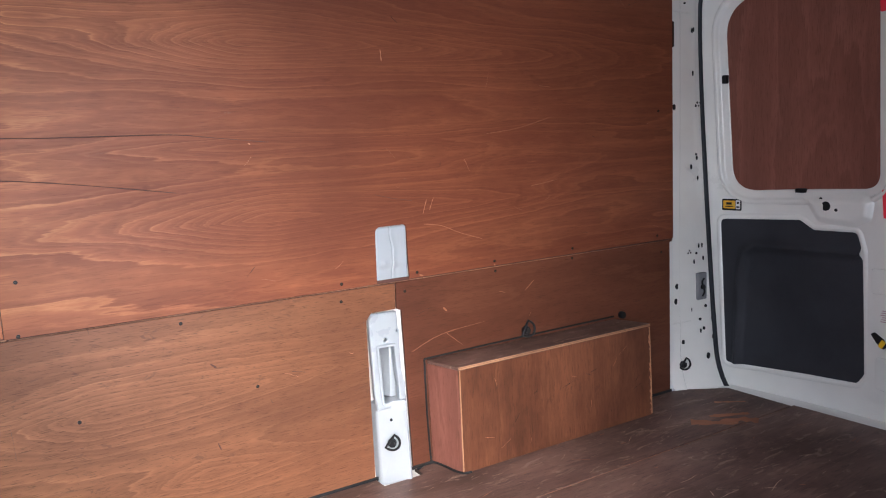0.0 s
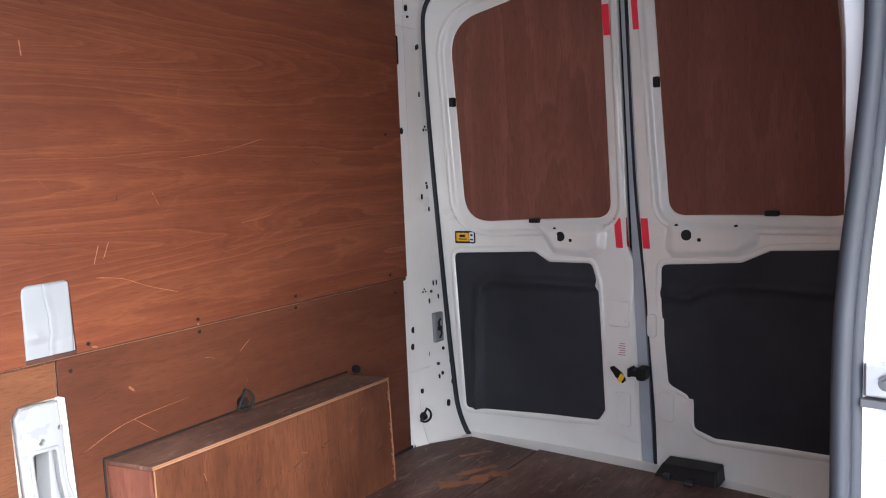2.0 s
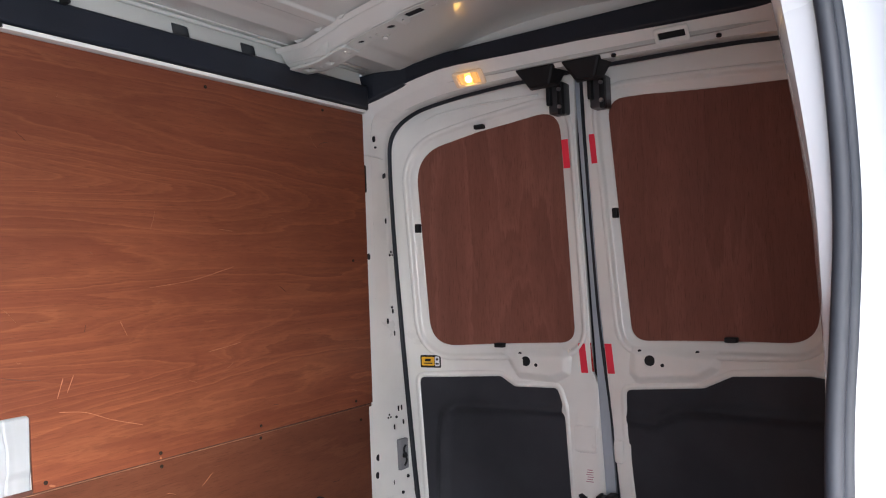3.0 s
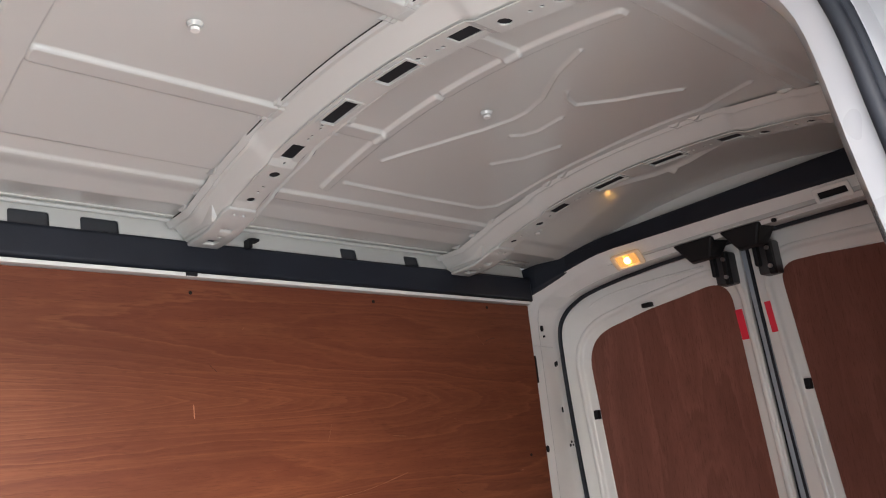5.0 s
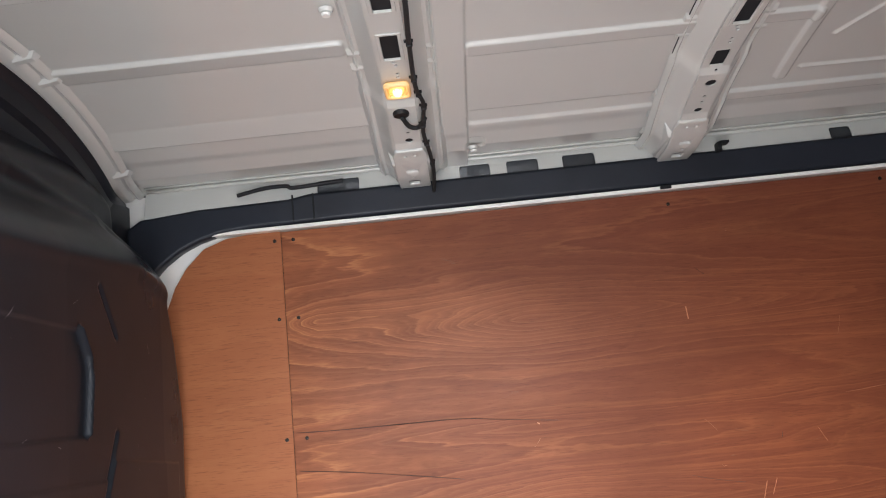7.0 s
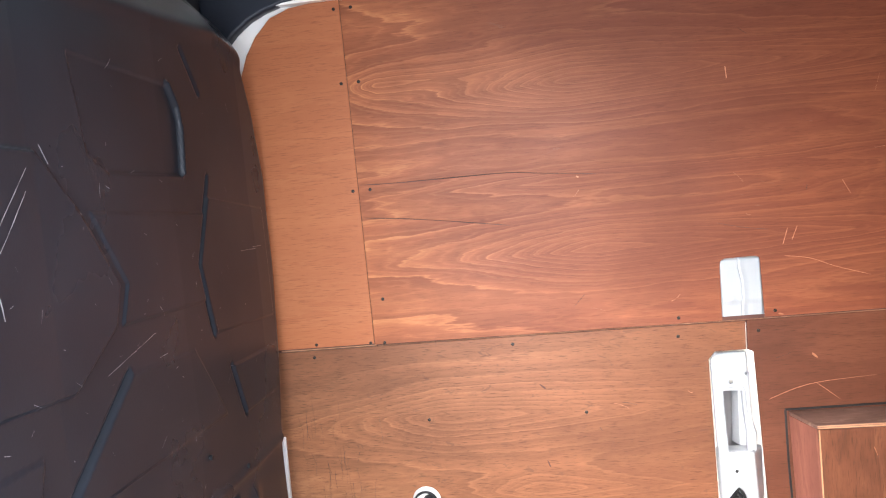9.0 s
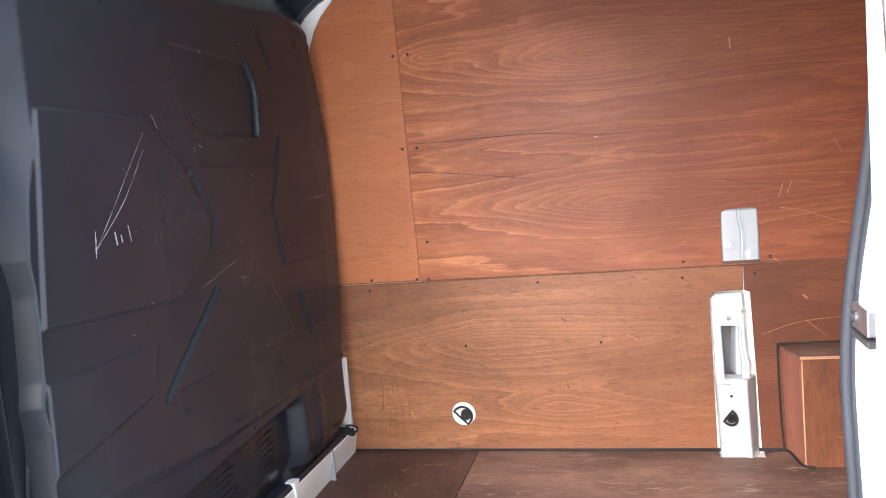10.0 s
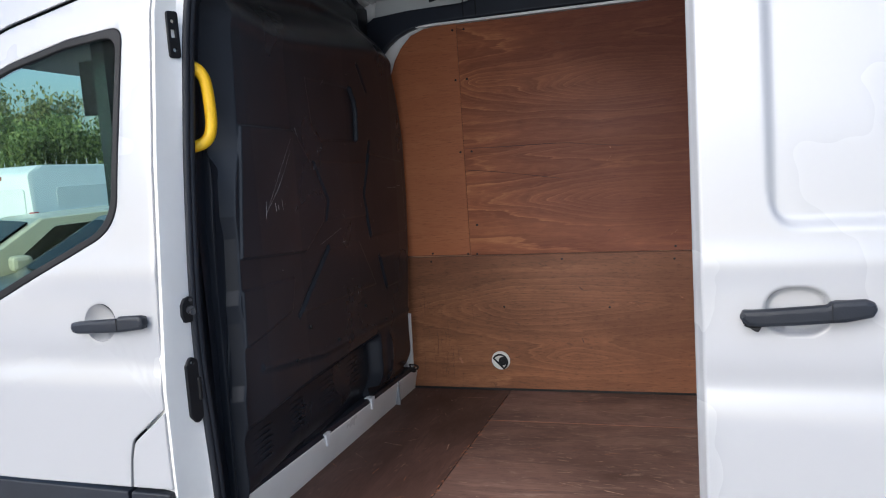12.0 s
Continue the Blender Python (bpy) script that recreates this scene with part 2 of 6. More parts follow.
def asphalt():
    m, nt, nd, b = nodes_of("asphalt")
    fine = add_noise(nt, 90, 4)
    big = add_noise(nt, 0.35, 6)
    c = ramp(nt, fine, [(0.3, (0.34, 0.335, 0.325)), (0.7, (0.52, 0.51, 0.49))])
    c = mix(nt, ramp(nt, big, [(0.35, GREY(0.5)), (0.65, GREY(0.0))]), c, (0.54, 0.53, 0.51))
    nt.links.new(c, b.inputs["Base Color"])
    b.inputs["Roughness"].default_value = 0.85
    bump(nt, fine, b, 0.5, 0.005)
    return m


def leaves(name, a, c):
    m, nt, nd, b = nodes_of(name)
    geo = nd.new("ShaderNodeNewGeometry")
    col = ramp(nt, geo.outputs["Random Per Island"], [(0.0, a), (1.0, c)])
    nt.links.new(col, b.inputs["Base Color"])
    b.inputs["Roughness"].default_value = 0.6
    return m


def glass(name, tint, rough=0.0):
    m, nt, nd, b = nodes_of(name)
    out = nd["Material Output"]
    tr = nd.new("ShaderNodeBsdfTransparent")
    tr.inputs[0].default_value = (*tint, 1)
    gl = nd.new("ShaderNodeBsdfGlossy")
    gl.inputs["Roughness"].default_value = 0.02
    fr = nd.new("ShaderNodeFresnel")
    fr.inputs[0].default_value = 1.10
    mx = nd.new("ShaderNodeMixShader")
    nt.links.new(fr.outputs[0], mx.inputs[0])
    nt.links.new(tr.outputs[0], mx.inputs[1])
    nt.links.new(gl.outputs[0], mx.inputs[2])
    nt.links.new(mx.outputs[0], out.inputs[0])
    return m


def glow(name, col, strength, base):
    m, nt, nd, b = nodes_of(name)
    n = add_noise(nt, 60, 2)
    c = ramp(nt, n, [(0.35, tuple(x * 0.6 for x in col)), (0.65, col)])
    nt.links.new(c, b.inputs["Emission Color"])
    b.inputs["Emission Strength"].default_value = strength
    b.inputs["Base Color"].default_value = (*base, 1)
    b.inputs["Roughness"].default_value = 0.15
    return m


ASPHALT = asphalt()
LEAF = leaves("leaf_green", (0.06, 0.09, 0.02), (0.24, 0.28, 0.07))
LEAF2 = leaves("leaf_olive", (0.08, 0.10, 0.03), (0.30, 0.29, 0.10))
GLASS = glass("tinted_glass", (0.74, 0.87, 0.80))
GLASS_FAR = glass("car_glass", (0.10, 0.13, 0.13))
BULB = glow("bulb", (1.0, 0.55, 0.10), 2.2, (0.9, 0.6, 0.2))
LENS = glow("amber_lens", (1.0, 0.42, 0.06), 0.07, (0.85, 0.60, 0.30))
LENS_CLEAR = glow("clear_lens", (1.0, 0.5, 0.1), 0.02, (0.8, 0.65, 0.5))

# ---- building tools ----


def part(name, bm, material, parent=None, label="", smooth=False):
    """Links a bmesh as one mesh object under a thing."""
    me = bpy.data.meshes.new(name)
    bmesh.ops.recalc_face_normals(bm, faces=bm.faces[:])
    bm.to_mesh(me)
    bm.free()
    if smooth:
        me.shade_smooth()
        if smooth == "auto":
            me.set_sharp_from_angle(angle=radians(35))
    me.materials.append(material)
    ob = new(name, me)
    if parent:
        ob.parent = parent
    if label:
        tagged(ob, label)
    return ob


def thing(name, label, category, group="", kind=""):
    return tagged(new(name), label, category, group, kind)


def join(*bms):
    a = bms[0]
    for o in bms[1:]:
        me = bpy.data.meshes.new("tmp")
        o.to_mesh(me)
        o.free()
        a.from_mesh(me)
        bpy.data.meshes.remove(me)
    return a


def box(x0, x1, y0, y1, z0, z1, bevel=0.0, seg=2):
    bm = bmesh.new()
    bmesh.ops.create_cube(bm, size=1, matrix=Matrix.LocRotScale(((x0 + x1) / 2, (y0 + y1) / 2, (z0 + z1) / 2), None, (abs(x1 - x0), abs(y1 - y0), abs(z1 - z0))))
    if bevel:
        bmesh.ops.bevel(bm, geom=bm.edges[:], offset=bevel, segments=seg, affect="EDGES", profile=0.5)
    return bm


def hexa(lo, hi, bevel=0.0):
    """A solid from four lower and four upper corners, each ring in the same order."""
    bm = bmesh.new()
    v = [bm.verts.new(p) for p in (*lo, *hi)]
    for f in ((3, 2, 1, 0), (4, 5, 6, 7), (0, 1, 5, 4), (1, 2, 6, 5), (2, 3, 7, 6), (3, 0, 4, 7)):
        bm.faces.new([v[i] for i in f])
    if bevel:
        bmesh.ops.bevel(bm, geom=bm.edges[:], offset=bevel, segments=2, affect="EDGES", profile=0.5)
    return bm


def cyl(p, axis, r, h, seg=16, r2=None, bevel=0.0):
    bm = bmesh.new()
    q = Vector(axis).to_track_quat("Z", "Y").to_matrix().to_4x4()
    bmesh.ops.create_cone(bm, cap_ends=True, segments=seg, radius1=r, radius2=r if r2 is None else r2, depth=h, matrix=Matrix.Translation(p) @ q)
    if bevel:
        ends = [e for e in bm.edges if any(len(f.verts) > 4 for f in e.link_faces)]
        bmesh.ops.bevel(bm, geom=ends, offset=bevel, segments=2, affect="EDGES", profile=0.5)
    return bm


def smooth_path(pts, n=6):
    """Catmull-Rom through the points."""
    P = [Vector(p) for p in pts]
    out = []
    for i in range(len(P) - 1):
        a, b, c, d = P[max(i - 1, 0)], P[i], P[i + 1], P[min(i + 2, len(P) - 1)]
        for k in range(n):
            t = k / n
            out.append(0.5 * ((2 * b) + (c - a) * t + (2 * a - 5 * b + 4 * c - d) * t * t + (3 * b - 3 * c + d - a) * t ** 3))
    out.append(P[-1])
    return out


def sweep(path, section, up=(0, 0, 1), closed=False, cap=True):
    """Sweeps a closed 2D section along a path; section's u lies across, v towards up."""
    bm = bmesh.new()
    P = [Vector(p) for p in path]
    rings = []
    n = len(P)
    for i, p in enumerate(P):
        t = (P[(i + 1) % n] - P[i - 1]) if closed or 0 < i < n - 1 else (P[1] - P[0] if i == 0 else P[-1] - P[-2])
        t.normalize()
        side = t.cross(Vector(up)).normalized()
        nup = side.cross(t).normalized()
        rings.append([bm.verts.new(p + side * u + nup * v) for u, v in section])
    m = len(section)
    for i in range(n if closed else n - 1):
        a, b = rings[i], rings[(i + 1) % n]
        for k in range(m):
            bm.faces.new((a[k], a[(k + 1) % m], b[(k + 1) % m], b[k]))
    if cap and not closed:
        bm.faces.new(rings[0])
        bm.faces.new(rings[-1][::-1])
    return bm


def circle(r, n=10, sq=1.0):
    return [(r * math.cos(2 * math.pi * k / n), sq * r * math.sin(2 * math.pi * k / n)) for k in range(n)]


def tube(pts, r, n=10, up=(0, 0, 1), smooth=6, closed=False):
    return sweep(smooth_path(pts, smooth) if smooth else pts, circle(r, n), up, closed)


def rounded(pts, r, seg=5):
    """A polygon with rounded corners; r: one radius or one a corner."""
    out = []
    n = len(pts)
    for i in range(n):
        a, b, c = (Vector(pts[(i + k) % n]) for k in (-1, 0, 1))
        rad = r if isinstance(r, (int, float)) else r[i]
        d1, d2 = (a - b), (c - b)
        l1, l2 = d1.length, d2.length
        d1.normalize(), d2.normalize()
        half = max(0.02, d1.angle(d2) / 2)
        cut = min(rad / math.tan(half), 0.48 * l1, 0.48 * l2)
        if cut < 1e-5:
            out.append(tuple(b))
            continue
        p, q = b + d1 * cut, b + d2 * cut
        for k in range(seg + 1):
            t = k / seg
            out.append(tuple(p * (1 - t) ** 2 + b * 2 * t * (1 - t) + q * t * t))
    return out


def rect(u0, u1, v0, v1):
    return [(u0, v0), (u1, v0), (u1, v1), (u0, v1)]


def disc(u, v, r, n=16):
    return [(u + r * math.cos(2 * math.pi * k / n), v + r * math.sin(2 * math.pi * k / n)) for k in range(n)]


def plate(outline, holes=(), depth=0.01, bevel=0.002, place=None, cuts=0.0):
    """A flat plate with holes and softened edges. Local (u, v, w), w from 0 (front) down to -depth, laid in the world by place(u, v, w)."""
    cu = bpy.data.curves.new("tmp", "CURVE")
    cu.dimensions = "2D"
    cu.fill_mode = "BOTH"
    cu.extrude = max(depth / 2 - bevel, 0.0001)
    cu.bevel_depth, cu.bevel_resolution, cu.offset = bevel, 1, -bevel
    for ring in (outline, *holes):
        sp = cu.splines.new("POLY")
        sp.points.add(len(ring) - 1)
        for p, q in zip(sp.points, ring):
            p.co = (q[0], q[1], 0, 1)
        sp.use_cyclic_u = True
    ob = bpy.data.objects.new("tmp", cu)
    me = ob.to_mesh()
    bm = bmesh.new()
    bm.from_mesh(me)
    ob.to_mesh_clear()
    bpy.data.objects.remove(ob)
    bpy.data.curves.remove(cu)
    bmesh.ops.remove_doubles(bm, verts=bm.verts[:], dist=1e-5)
    if cuts:
        for k in (0, 1):
            vals = [p[k] for p in outline]
            v = min(vals) + cuts
            while v < max(vals):
                nrm = (1, 0, 0) if k == 0 else (0, 1, 0)
                co = (v, 0, 0) if k == 0 else (0, v, 0)
                bmesh.ops.bisect_plane(bm, geom=bm.verts[:] + bm.edges[:] + bm.faces[:], plane_co=co, plane_no=nrm)
                v += cuts
    for v in bm.verts:
        u, w, t = v.co
        v.co = place(u, w, t - depth / 2) if place else (u, w, t - depth / 2)
    return bm


def grid(us, vs, place):
    """A sheet of quads: place(u, v) gives the point; us and vs are lists."""
    bm = bmesh.new()
    V = [[bm.verts.new(place(u, v)) for v in vs] for u in us]
    for i in range(len(us) - 1):
        for j in range(len(vs) - 1):
            bm.faces.new((V[i][j], V[i + 1][j], V[i + 1][j + 1], V[i][j + 1]))
    return bm


def on_wall(y):
    """Places a plate upright, facing -y, with its front at y: u is x, v is z."""
    return lambda u, v, w: Vector((u, y - w, v))


def steps(a, b, d):
    n = max(1, round(abs(b - a) / d))
    return [a + (b - a) * k / n for k in range(n + 1)]


def sstep(t):
    t = min(1.0, max(0.0, t))
    return t * t * (3 - 2 * t)


def lerp(table, z):
    """Linear interpolation in rows of (z, value)."""
    if z <= table[0][0]:
        return table[0][1]
    for (a, p), (b, q) in zip(table, table[1:]):
        if z <= b:
            return p + (q - p) * (z - a) / (b - a)
    return table[-1][1]


F = 0.62        # load floor
W = 2.222       # face of the ply lining
MID = 1.44      # the van's centre line
TOPZ = 2.56     # roof skin at the centre line
SKIN = [(0.3, 0.34), (0.95, 0.305), (1.2, 0.305), (1.47, 0.332), (1.74, 0.36), (2.12, 0.415), (2.4, 0.5), (2.62, 0.75)]


def skin(z):
    return lerp(SKIN, z)


def roof_z(y):
    return TOPZ - 0.10 * min(1.0, abs(y - 1.42) / 0.66) ** 2


def door_x(y):
    return 3.045 - 0.06 * ((y - 1.47) / 0.73) ** 2

# ---- ground ----
gm = grid([-220, -60, -20, -6, 0, 6, 20, 60, 220], [-220, -60, -20, -6, 0, 6, 20, 60, 220], lambda u, v: (u, v, 0))
tagged(part("ground", gm, ASPHALT), "pale grey worn concrete of a parking yard", "ground", kind="structure")


def seg_dist(p, q, y, z):
    """Distance of the arrays y, z from the segment p-q."""
    (a, b), (c, d) = p, q
    lx, lz = c - a, d - b
    t = np.clip(((y - a) * lx + (z - b) * lz) / max(1e-9, lx * lx + lz * lz), 0, 1)
    return np.hypot(y - a - t * lx, z - b - t * lz)


def line_dist(pts, y, z):
    d = np.full(np.shape(y), 9.0)
    for p, q in zip(pts, pts[1:]):
        d = np.minimum(d, seg_dist(p, q, y, z))
    return d


def bead(d, width, height):
    return height * np.exp(-(d / width) ** 2)


def soft(t):
    t = np.clip(t, 0, 1)
    return t * t * (3 - 2 * t)


def inside(pts, y, z):
    """1 within the polygon, 0 outside."""
    r = np.zeros(np.shape(y), bool)
    n = len(pts)
    for i in range(n):
        (a, b), (c, d) = pts[i], pts[(i + 1) % n]
        if b == d:
            continue
        r ^= ((b > z) != (d > z)) & (y < (c - a) * (z - b) / (d - b) + a)
    return r


def pad(pts, y, z, ramp_w, height):
    """A raised field with sloping rim of width ramp_w, inside the polygon."""
    d = line_dist([*pts, pts[0]], y, z)
    return np.where(inside(pts, y, z), height * soft(d / ramp_w), 0.0)


def sheet(X, Y, Z):
    """A mesh sheet from 2D arrays of coordinates."""
    n, m = X.shape
    idx = np.arange(n * m).reshape(n, m)
    faces = np.stack([idx[:-1, :-1], idx[1:, :-1], idx[1:, 1:], idx[:-1, 1:]], -1).reshape(-1, 4)
    me = bpy.data.meshes.new("sheet")
    me.from_pydata(np.stack([X, Y, Z], -1).reshape(-1, 3).tolist(), [], faces.tolist())
    return me


def sheet_part(name, me, material, parent=None, label=""):
    me.shade_smooth()
    me.materials.append(material)
    ob = new(name, me)
    if parent:
        ob.parent = parent
    if label:
        tagged(ob, label)
    return ob


# ---- far wall: steel side with ply lining ----
wall_n = tagged(part("wall_north", plate(rounded(rect(-0.12, 2.75, 0.5, 2.46), 0.01), [rect(0.39, 0.50, 0.70, 0.82), rect(1.345, 1.42, 0.87, 1.065)], 0.004, 0.001, on_wall(2.236)), WHITE_IN), "white steel van side behind ply lining", "wall", kind="structure")
part("outer_skin", box(-1.1, 3.06, 2.505, 2.52, 0.4, 2.46), WHITE_OUT, wall_n)

up_outline = [(0.3306, 1.264), (1.369, 1.262), (1.372, 1.420), (1.3735, 1.430), (1.378, 1.438), (1.387, 1.4425), (1.470, 1.4435), (1.478, 1.442), (1.483, 1.437), (1.4845, 1.429), (1.488, 1.264), (2.735, 1.267), (2.735, 2.315), (0.3306, 2.314)]
low_outline = [(-0.02, 0.628), (1.322, 0.628), (1.322, 1.15), (1.34, 1.172), (1.429, 1.173), (1.432, 1.257), (-0.02, 1.259)]
strip_outline = [(-0.02, 1.267), (0.329, 1.267), (0.329, 2.316), (0.239, 2.317), (0.174, 2.311), (0.109, 2.288), (0.058, 2.238), (0.024, 2.186), (0.0, 2.125), (-0.02, 2.05)]
lowr_outline = [(1.464, 0.628), (2.712, 0.628), (2.712, 1.263), (1.436, 1.258), (1.433, 1.173), (1.45, 1.165)]
panels = {}
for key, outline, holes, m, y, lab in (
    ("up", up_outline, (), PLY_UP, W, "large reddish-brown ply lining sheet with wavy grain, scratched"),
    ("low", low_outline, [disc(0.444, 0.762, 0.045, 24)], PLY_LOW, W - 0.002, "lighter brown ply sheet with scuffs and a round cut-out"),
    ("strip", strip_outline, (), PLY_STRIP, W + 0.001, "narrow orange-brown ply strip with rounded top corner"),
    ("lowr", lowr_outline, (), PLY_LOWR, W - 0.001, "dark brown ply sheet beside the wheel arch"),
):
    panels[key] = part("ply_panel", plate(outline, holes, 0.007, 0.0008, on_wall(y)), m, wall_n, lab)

# pale sanded edges along the joints
part("edge_strip", box(0.34, 2.73, W - 0.0025, W + 0.003, 1.2602, 1.2608), EDGE, wall_n, "pale bare ply edge")
part("edge_strip", box(0.03, 0.335, W - 0.0035, W + 0.003, 1.2615, 1.2642), EDGE, wall_n, "pale bare ply edge")

part("sheet_gap", box(-0.02, 2.73, W + 0.003, W + 0.006, 1.253, 1.272), CRACK, wall_n, "dark gap between sheets")
part("sheet_gap", box(0.3275, 0.3345, W + 0.004, W + 0.012, 1.266, 2.312), DARK, wall_n, "dark gap between sheets")

screw_me = bpy.data.meshes.new("screw")
sb = join(cyl((0, 0, 0), (0, -1, 0), 0.0052, 0.003, 10), cyl((0, -0.0012, 0), (0, -1, 0), 0.0025, 0.003, 6))
sb.to_mesh(screw_me)
sb.free()
screw_me.materials.append(SCREW)


def screws(parent, pts, y):
    for x, z in pts:
        o = new("screw", screw_me)
        o.parent = parent
        o.location = (x, y, z)


screws(panels["up"], [(0.362, 1.268), (0.37, 1.404), (0.366, 1.742), (0.365, 2.068), (0.364, 2.289), (1.421, 2.279), (2.016, 2.29), (2.517, 2.298), (1.246, 1.279), (1.517, 1.281), (1.83, 1.281), (2.189, 1.285), (2.641, 1.286), (2.652, 1.781)], W)
screws(panels["low"], [(0.134, 1.237), (0.477, 1.018), (0.957, 1.014), (0.755, 1.236), (1.24, 1.225)], W - 0.002)
screws(panels["strip"], [(0.144, 1.276), (0.318, 1.27), (0.312, 1.742), (0.311, 2.068), (0.311, 2.29)], W + 0.001)
screws(panels["lowr"], [(1.467, 1.226), (1.831, 1.246), (2.185, 1.249), (2.663, 1.217)], W - 0.001)


def scratch(parent, pts, width, y, material=None, axis="y"):
    """A scrape with torn, slightly raised edges that follows pts in (x, z)."""
    bm = bmesh.new()
    P = smooth_path([(a, y, b) for a, b in pts], 4)
    prev = None
    for i, p in enumerate(P):
        t = (P[min(i + 1, len(P) - 1)] - P[max(i - 1, 0)]).normalized()
        side = Vector((-t.z, 0, t.x)) * width * 0.7 * (0.35 + 0.65 * random.random()) * (0.4 if i in (0, len(P) - 1) else 1)
        cur = [bm.verts.new(p + side), bm.verts.new(p + Vector((0, -0.0007, 0))), bm.verts.new(p - side)]
        if prev:
            bm.faces.new((prev[0], cur[0], cur[1], prev[1]))
            bm.faces.new((prev[1], cur[1], cur[2], prev[2]))
        prev = cur
    return part("scratch", bm, material or SCRATCH, parent)


# main scratches on the lining
for key, pts, w in (
    ("up", [(1.552, 1.437), (1.62, 1.425), (1.69, 1.395), (1.78, 1.365)], 0.0016),
    ("up", [(1.55, 1.47), (1.565, 1.515)], 0.0022), ("up", [(1.575, 1.48), (1.592, 1.52)], 0.0018), ("up", [(1.425, 1.99), (1.427, 1.955)], 0.004),
    ("up", [(2.0, 1.53), (2.12, 1.545)], 0.0016), ("up", [(2.05, 1.88), (2.10, 1.875)], 0.0016), ("up", [(1.72, 1.64), (1.74, 1.60)], 0.0014),
    ("up", [(1.81, 1.72), (1.95, 1.735), (2.1, 1.77)], 0.001), ("up", [(0.985, 1.722), (0.992, 1.717)], 0.004),
    ("lowr", [(1.48, 1.02), (1.60, 1.06), (1.78, 1.075)], 0.0012), ("lowr", [(1.62, 1.06), (1.68, 1.01)], 0.0016), ("lowr", [(1.61, 1.15), (1.625, 1.135)], 0.006),
    ("lowr", [(1.96, 1.16), (2.0, 1.19)], 0.0016), ("up", [(1.827, 1.27), (1.832, 1.266)], 0.006), ("up", [(1.525, 1.272), (1.54, 1.268)], 0.004),
):
    scratch(panels[key], pts, w, W - 0.0006 if key == "up" else W - 0.0016)
for pts, w in (([(0.825, 1.108), (0.842, 1.093)], 0.006), ([(0.828, 0.873), (0.836, 0.85)], 0.006), ([(0.52, 1.27), (0.521, 1.245)], 0.002),
               ):
    scratch(panels["low"], pts, w * 0.7, W - 0.0026, CRACK)
rub = random.Random(11)
for k in range(40):
    x, z, l = rub.gauss(0.16, 0.05), rub.uniform(0.66, 1.0), rub.uniform(0.03, 0.13)
    if x < 0.04:
        continue
    scratch(panels["low"], [(x, z), (x + rub.uniform(-0.006, 0.006), z + l * 0.5), (x + rub.uniform(-0.01, 0.01), z + l)], rub.uniform(0.0004, 0.0009), W - 0.0026, CRACK)
scratch(panels["low"], [(0.245, 0.775), (0.258, 0.745)], 0.011, W - 0.0026)
rng = random.Random(4)
for k in range(34):
    x, z = rng.uniform(0.9, 2.65), rng.uniform(0.7, 2.25)
    if 1.30 < x < 1.52 and z < 1.5 or (x > 1.5 and z < 1.02):
        continue
    a, l = rng.uniform(0, math.pi), rng.uniform(0.004, 0.026)
    up = z > 1.27
    if 1.25 < z < 1.28:
        continue
    key = "up" if up else ("low" if x < 1.43 else "lowr")
    dx, dz = l * math.cos(a), l * math.sin(a)
    scratch(panels[key], [(x - dx, z - dz), (x + dx * 0.2, z + dz * 0.1 + rng.uniform(-1, 1) * 0.004), (x + dx, z + dz)], rng.uniform(0.0006, 0.0013), W - 0.0006 if up else (W - 0.0026 if key == "low" else W - 0.0016), DARK if rng.random() < 0.3 else SCRATCH)

for pts, w in (([(0.336, 1.758), (0.455, 1.754), (0.654, 1.753), (0.79, 1.751), (0.902, 1.738), (1.046, 1.722)], 0.0024), ([(0.341, 1.657), (0.469, 1.643), (0.642, 1.617), (0.777, 1.595)], 0.0022), ([(1.37, 1.548), (1.44, 1.53), (1.51, 1.517)], 0.0016)):
    scratch(panels["up"], pts, w, W - 0.0004, CRACK)

# upper pillar cover and lower pillar, white pressed steel
xs, zs = np.meshgrid(np.linspace(1.360, 1.498, 120), np.linspace(1.250, 1.455, 120), indexing="ij")
crease_x = 1.424 + 0.007 * soft((1.42 - zs) / 0.06) - 0.003 * soft((1.32 - zs) / 0.04)
rise = soft((0.064 - np.abs(xs - 1.4285)) / 0.012) * soft((1.447 - zs) / 0.012)
yy = 2.2325 - 0.011 * rise + bead(np.abs(xs - crease_x), 0.0018, 0.0045) * rise
yy += 0.0022 * soft((xs - crease_x) / 0.02) + 0.0055 * soft((1.322 - zs) / 0.022) * (1 - 0.4 * soft((xs - 1.44) / 0.02)) - bead(np.hypot(xs - 1.398, zs - 1.322), 0.012, 0.004)
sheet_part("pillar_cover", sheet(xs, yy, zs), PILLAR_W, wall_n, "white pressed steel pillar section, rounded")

pil = thing("side_pillar", "white steel pillar section with slot, standing in the ply lining", "pillar", kind="structure")


def pil_y(z):
    return lerp([(0.60, 2.180), (0.86, 2.188), (0.90, 2.198), (1.17, 2.216)], z)


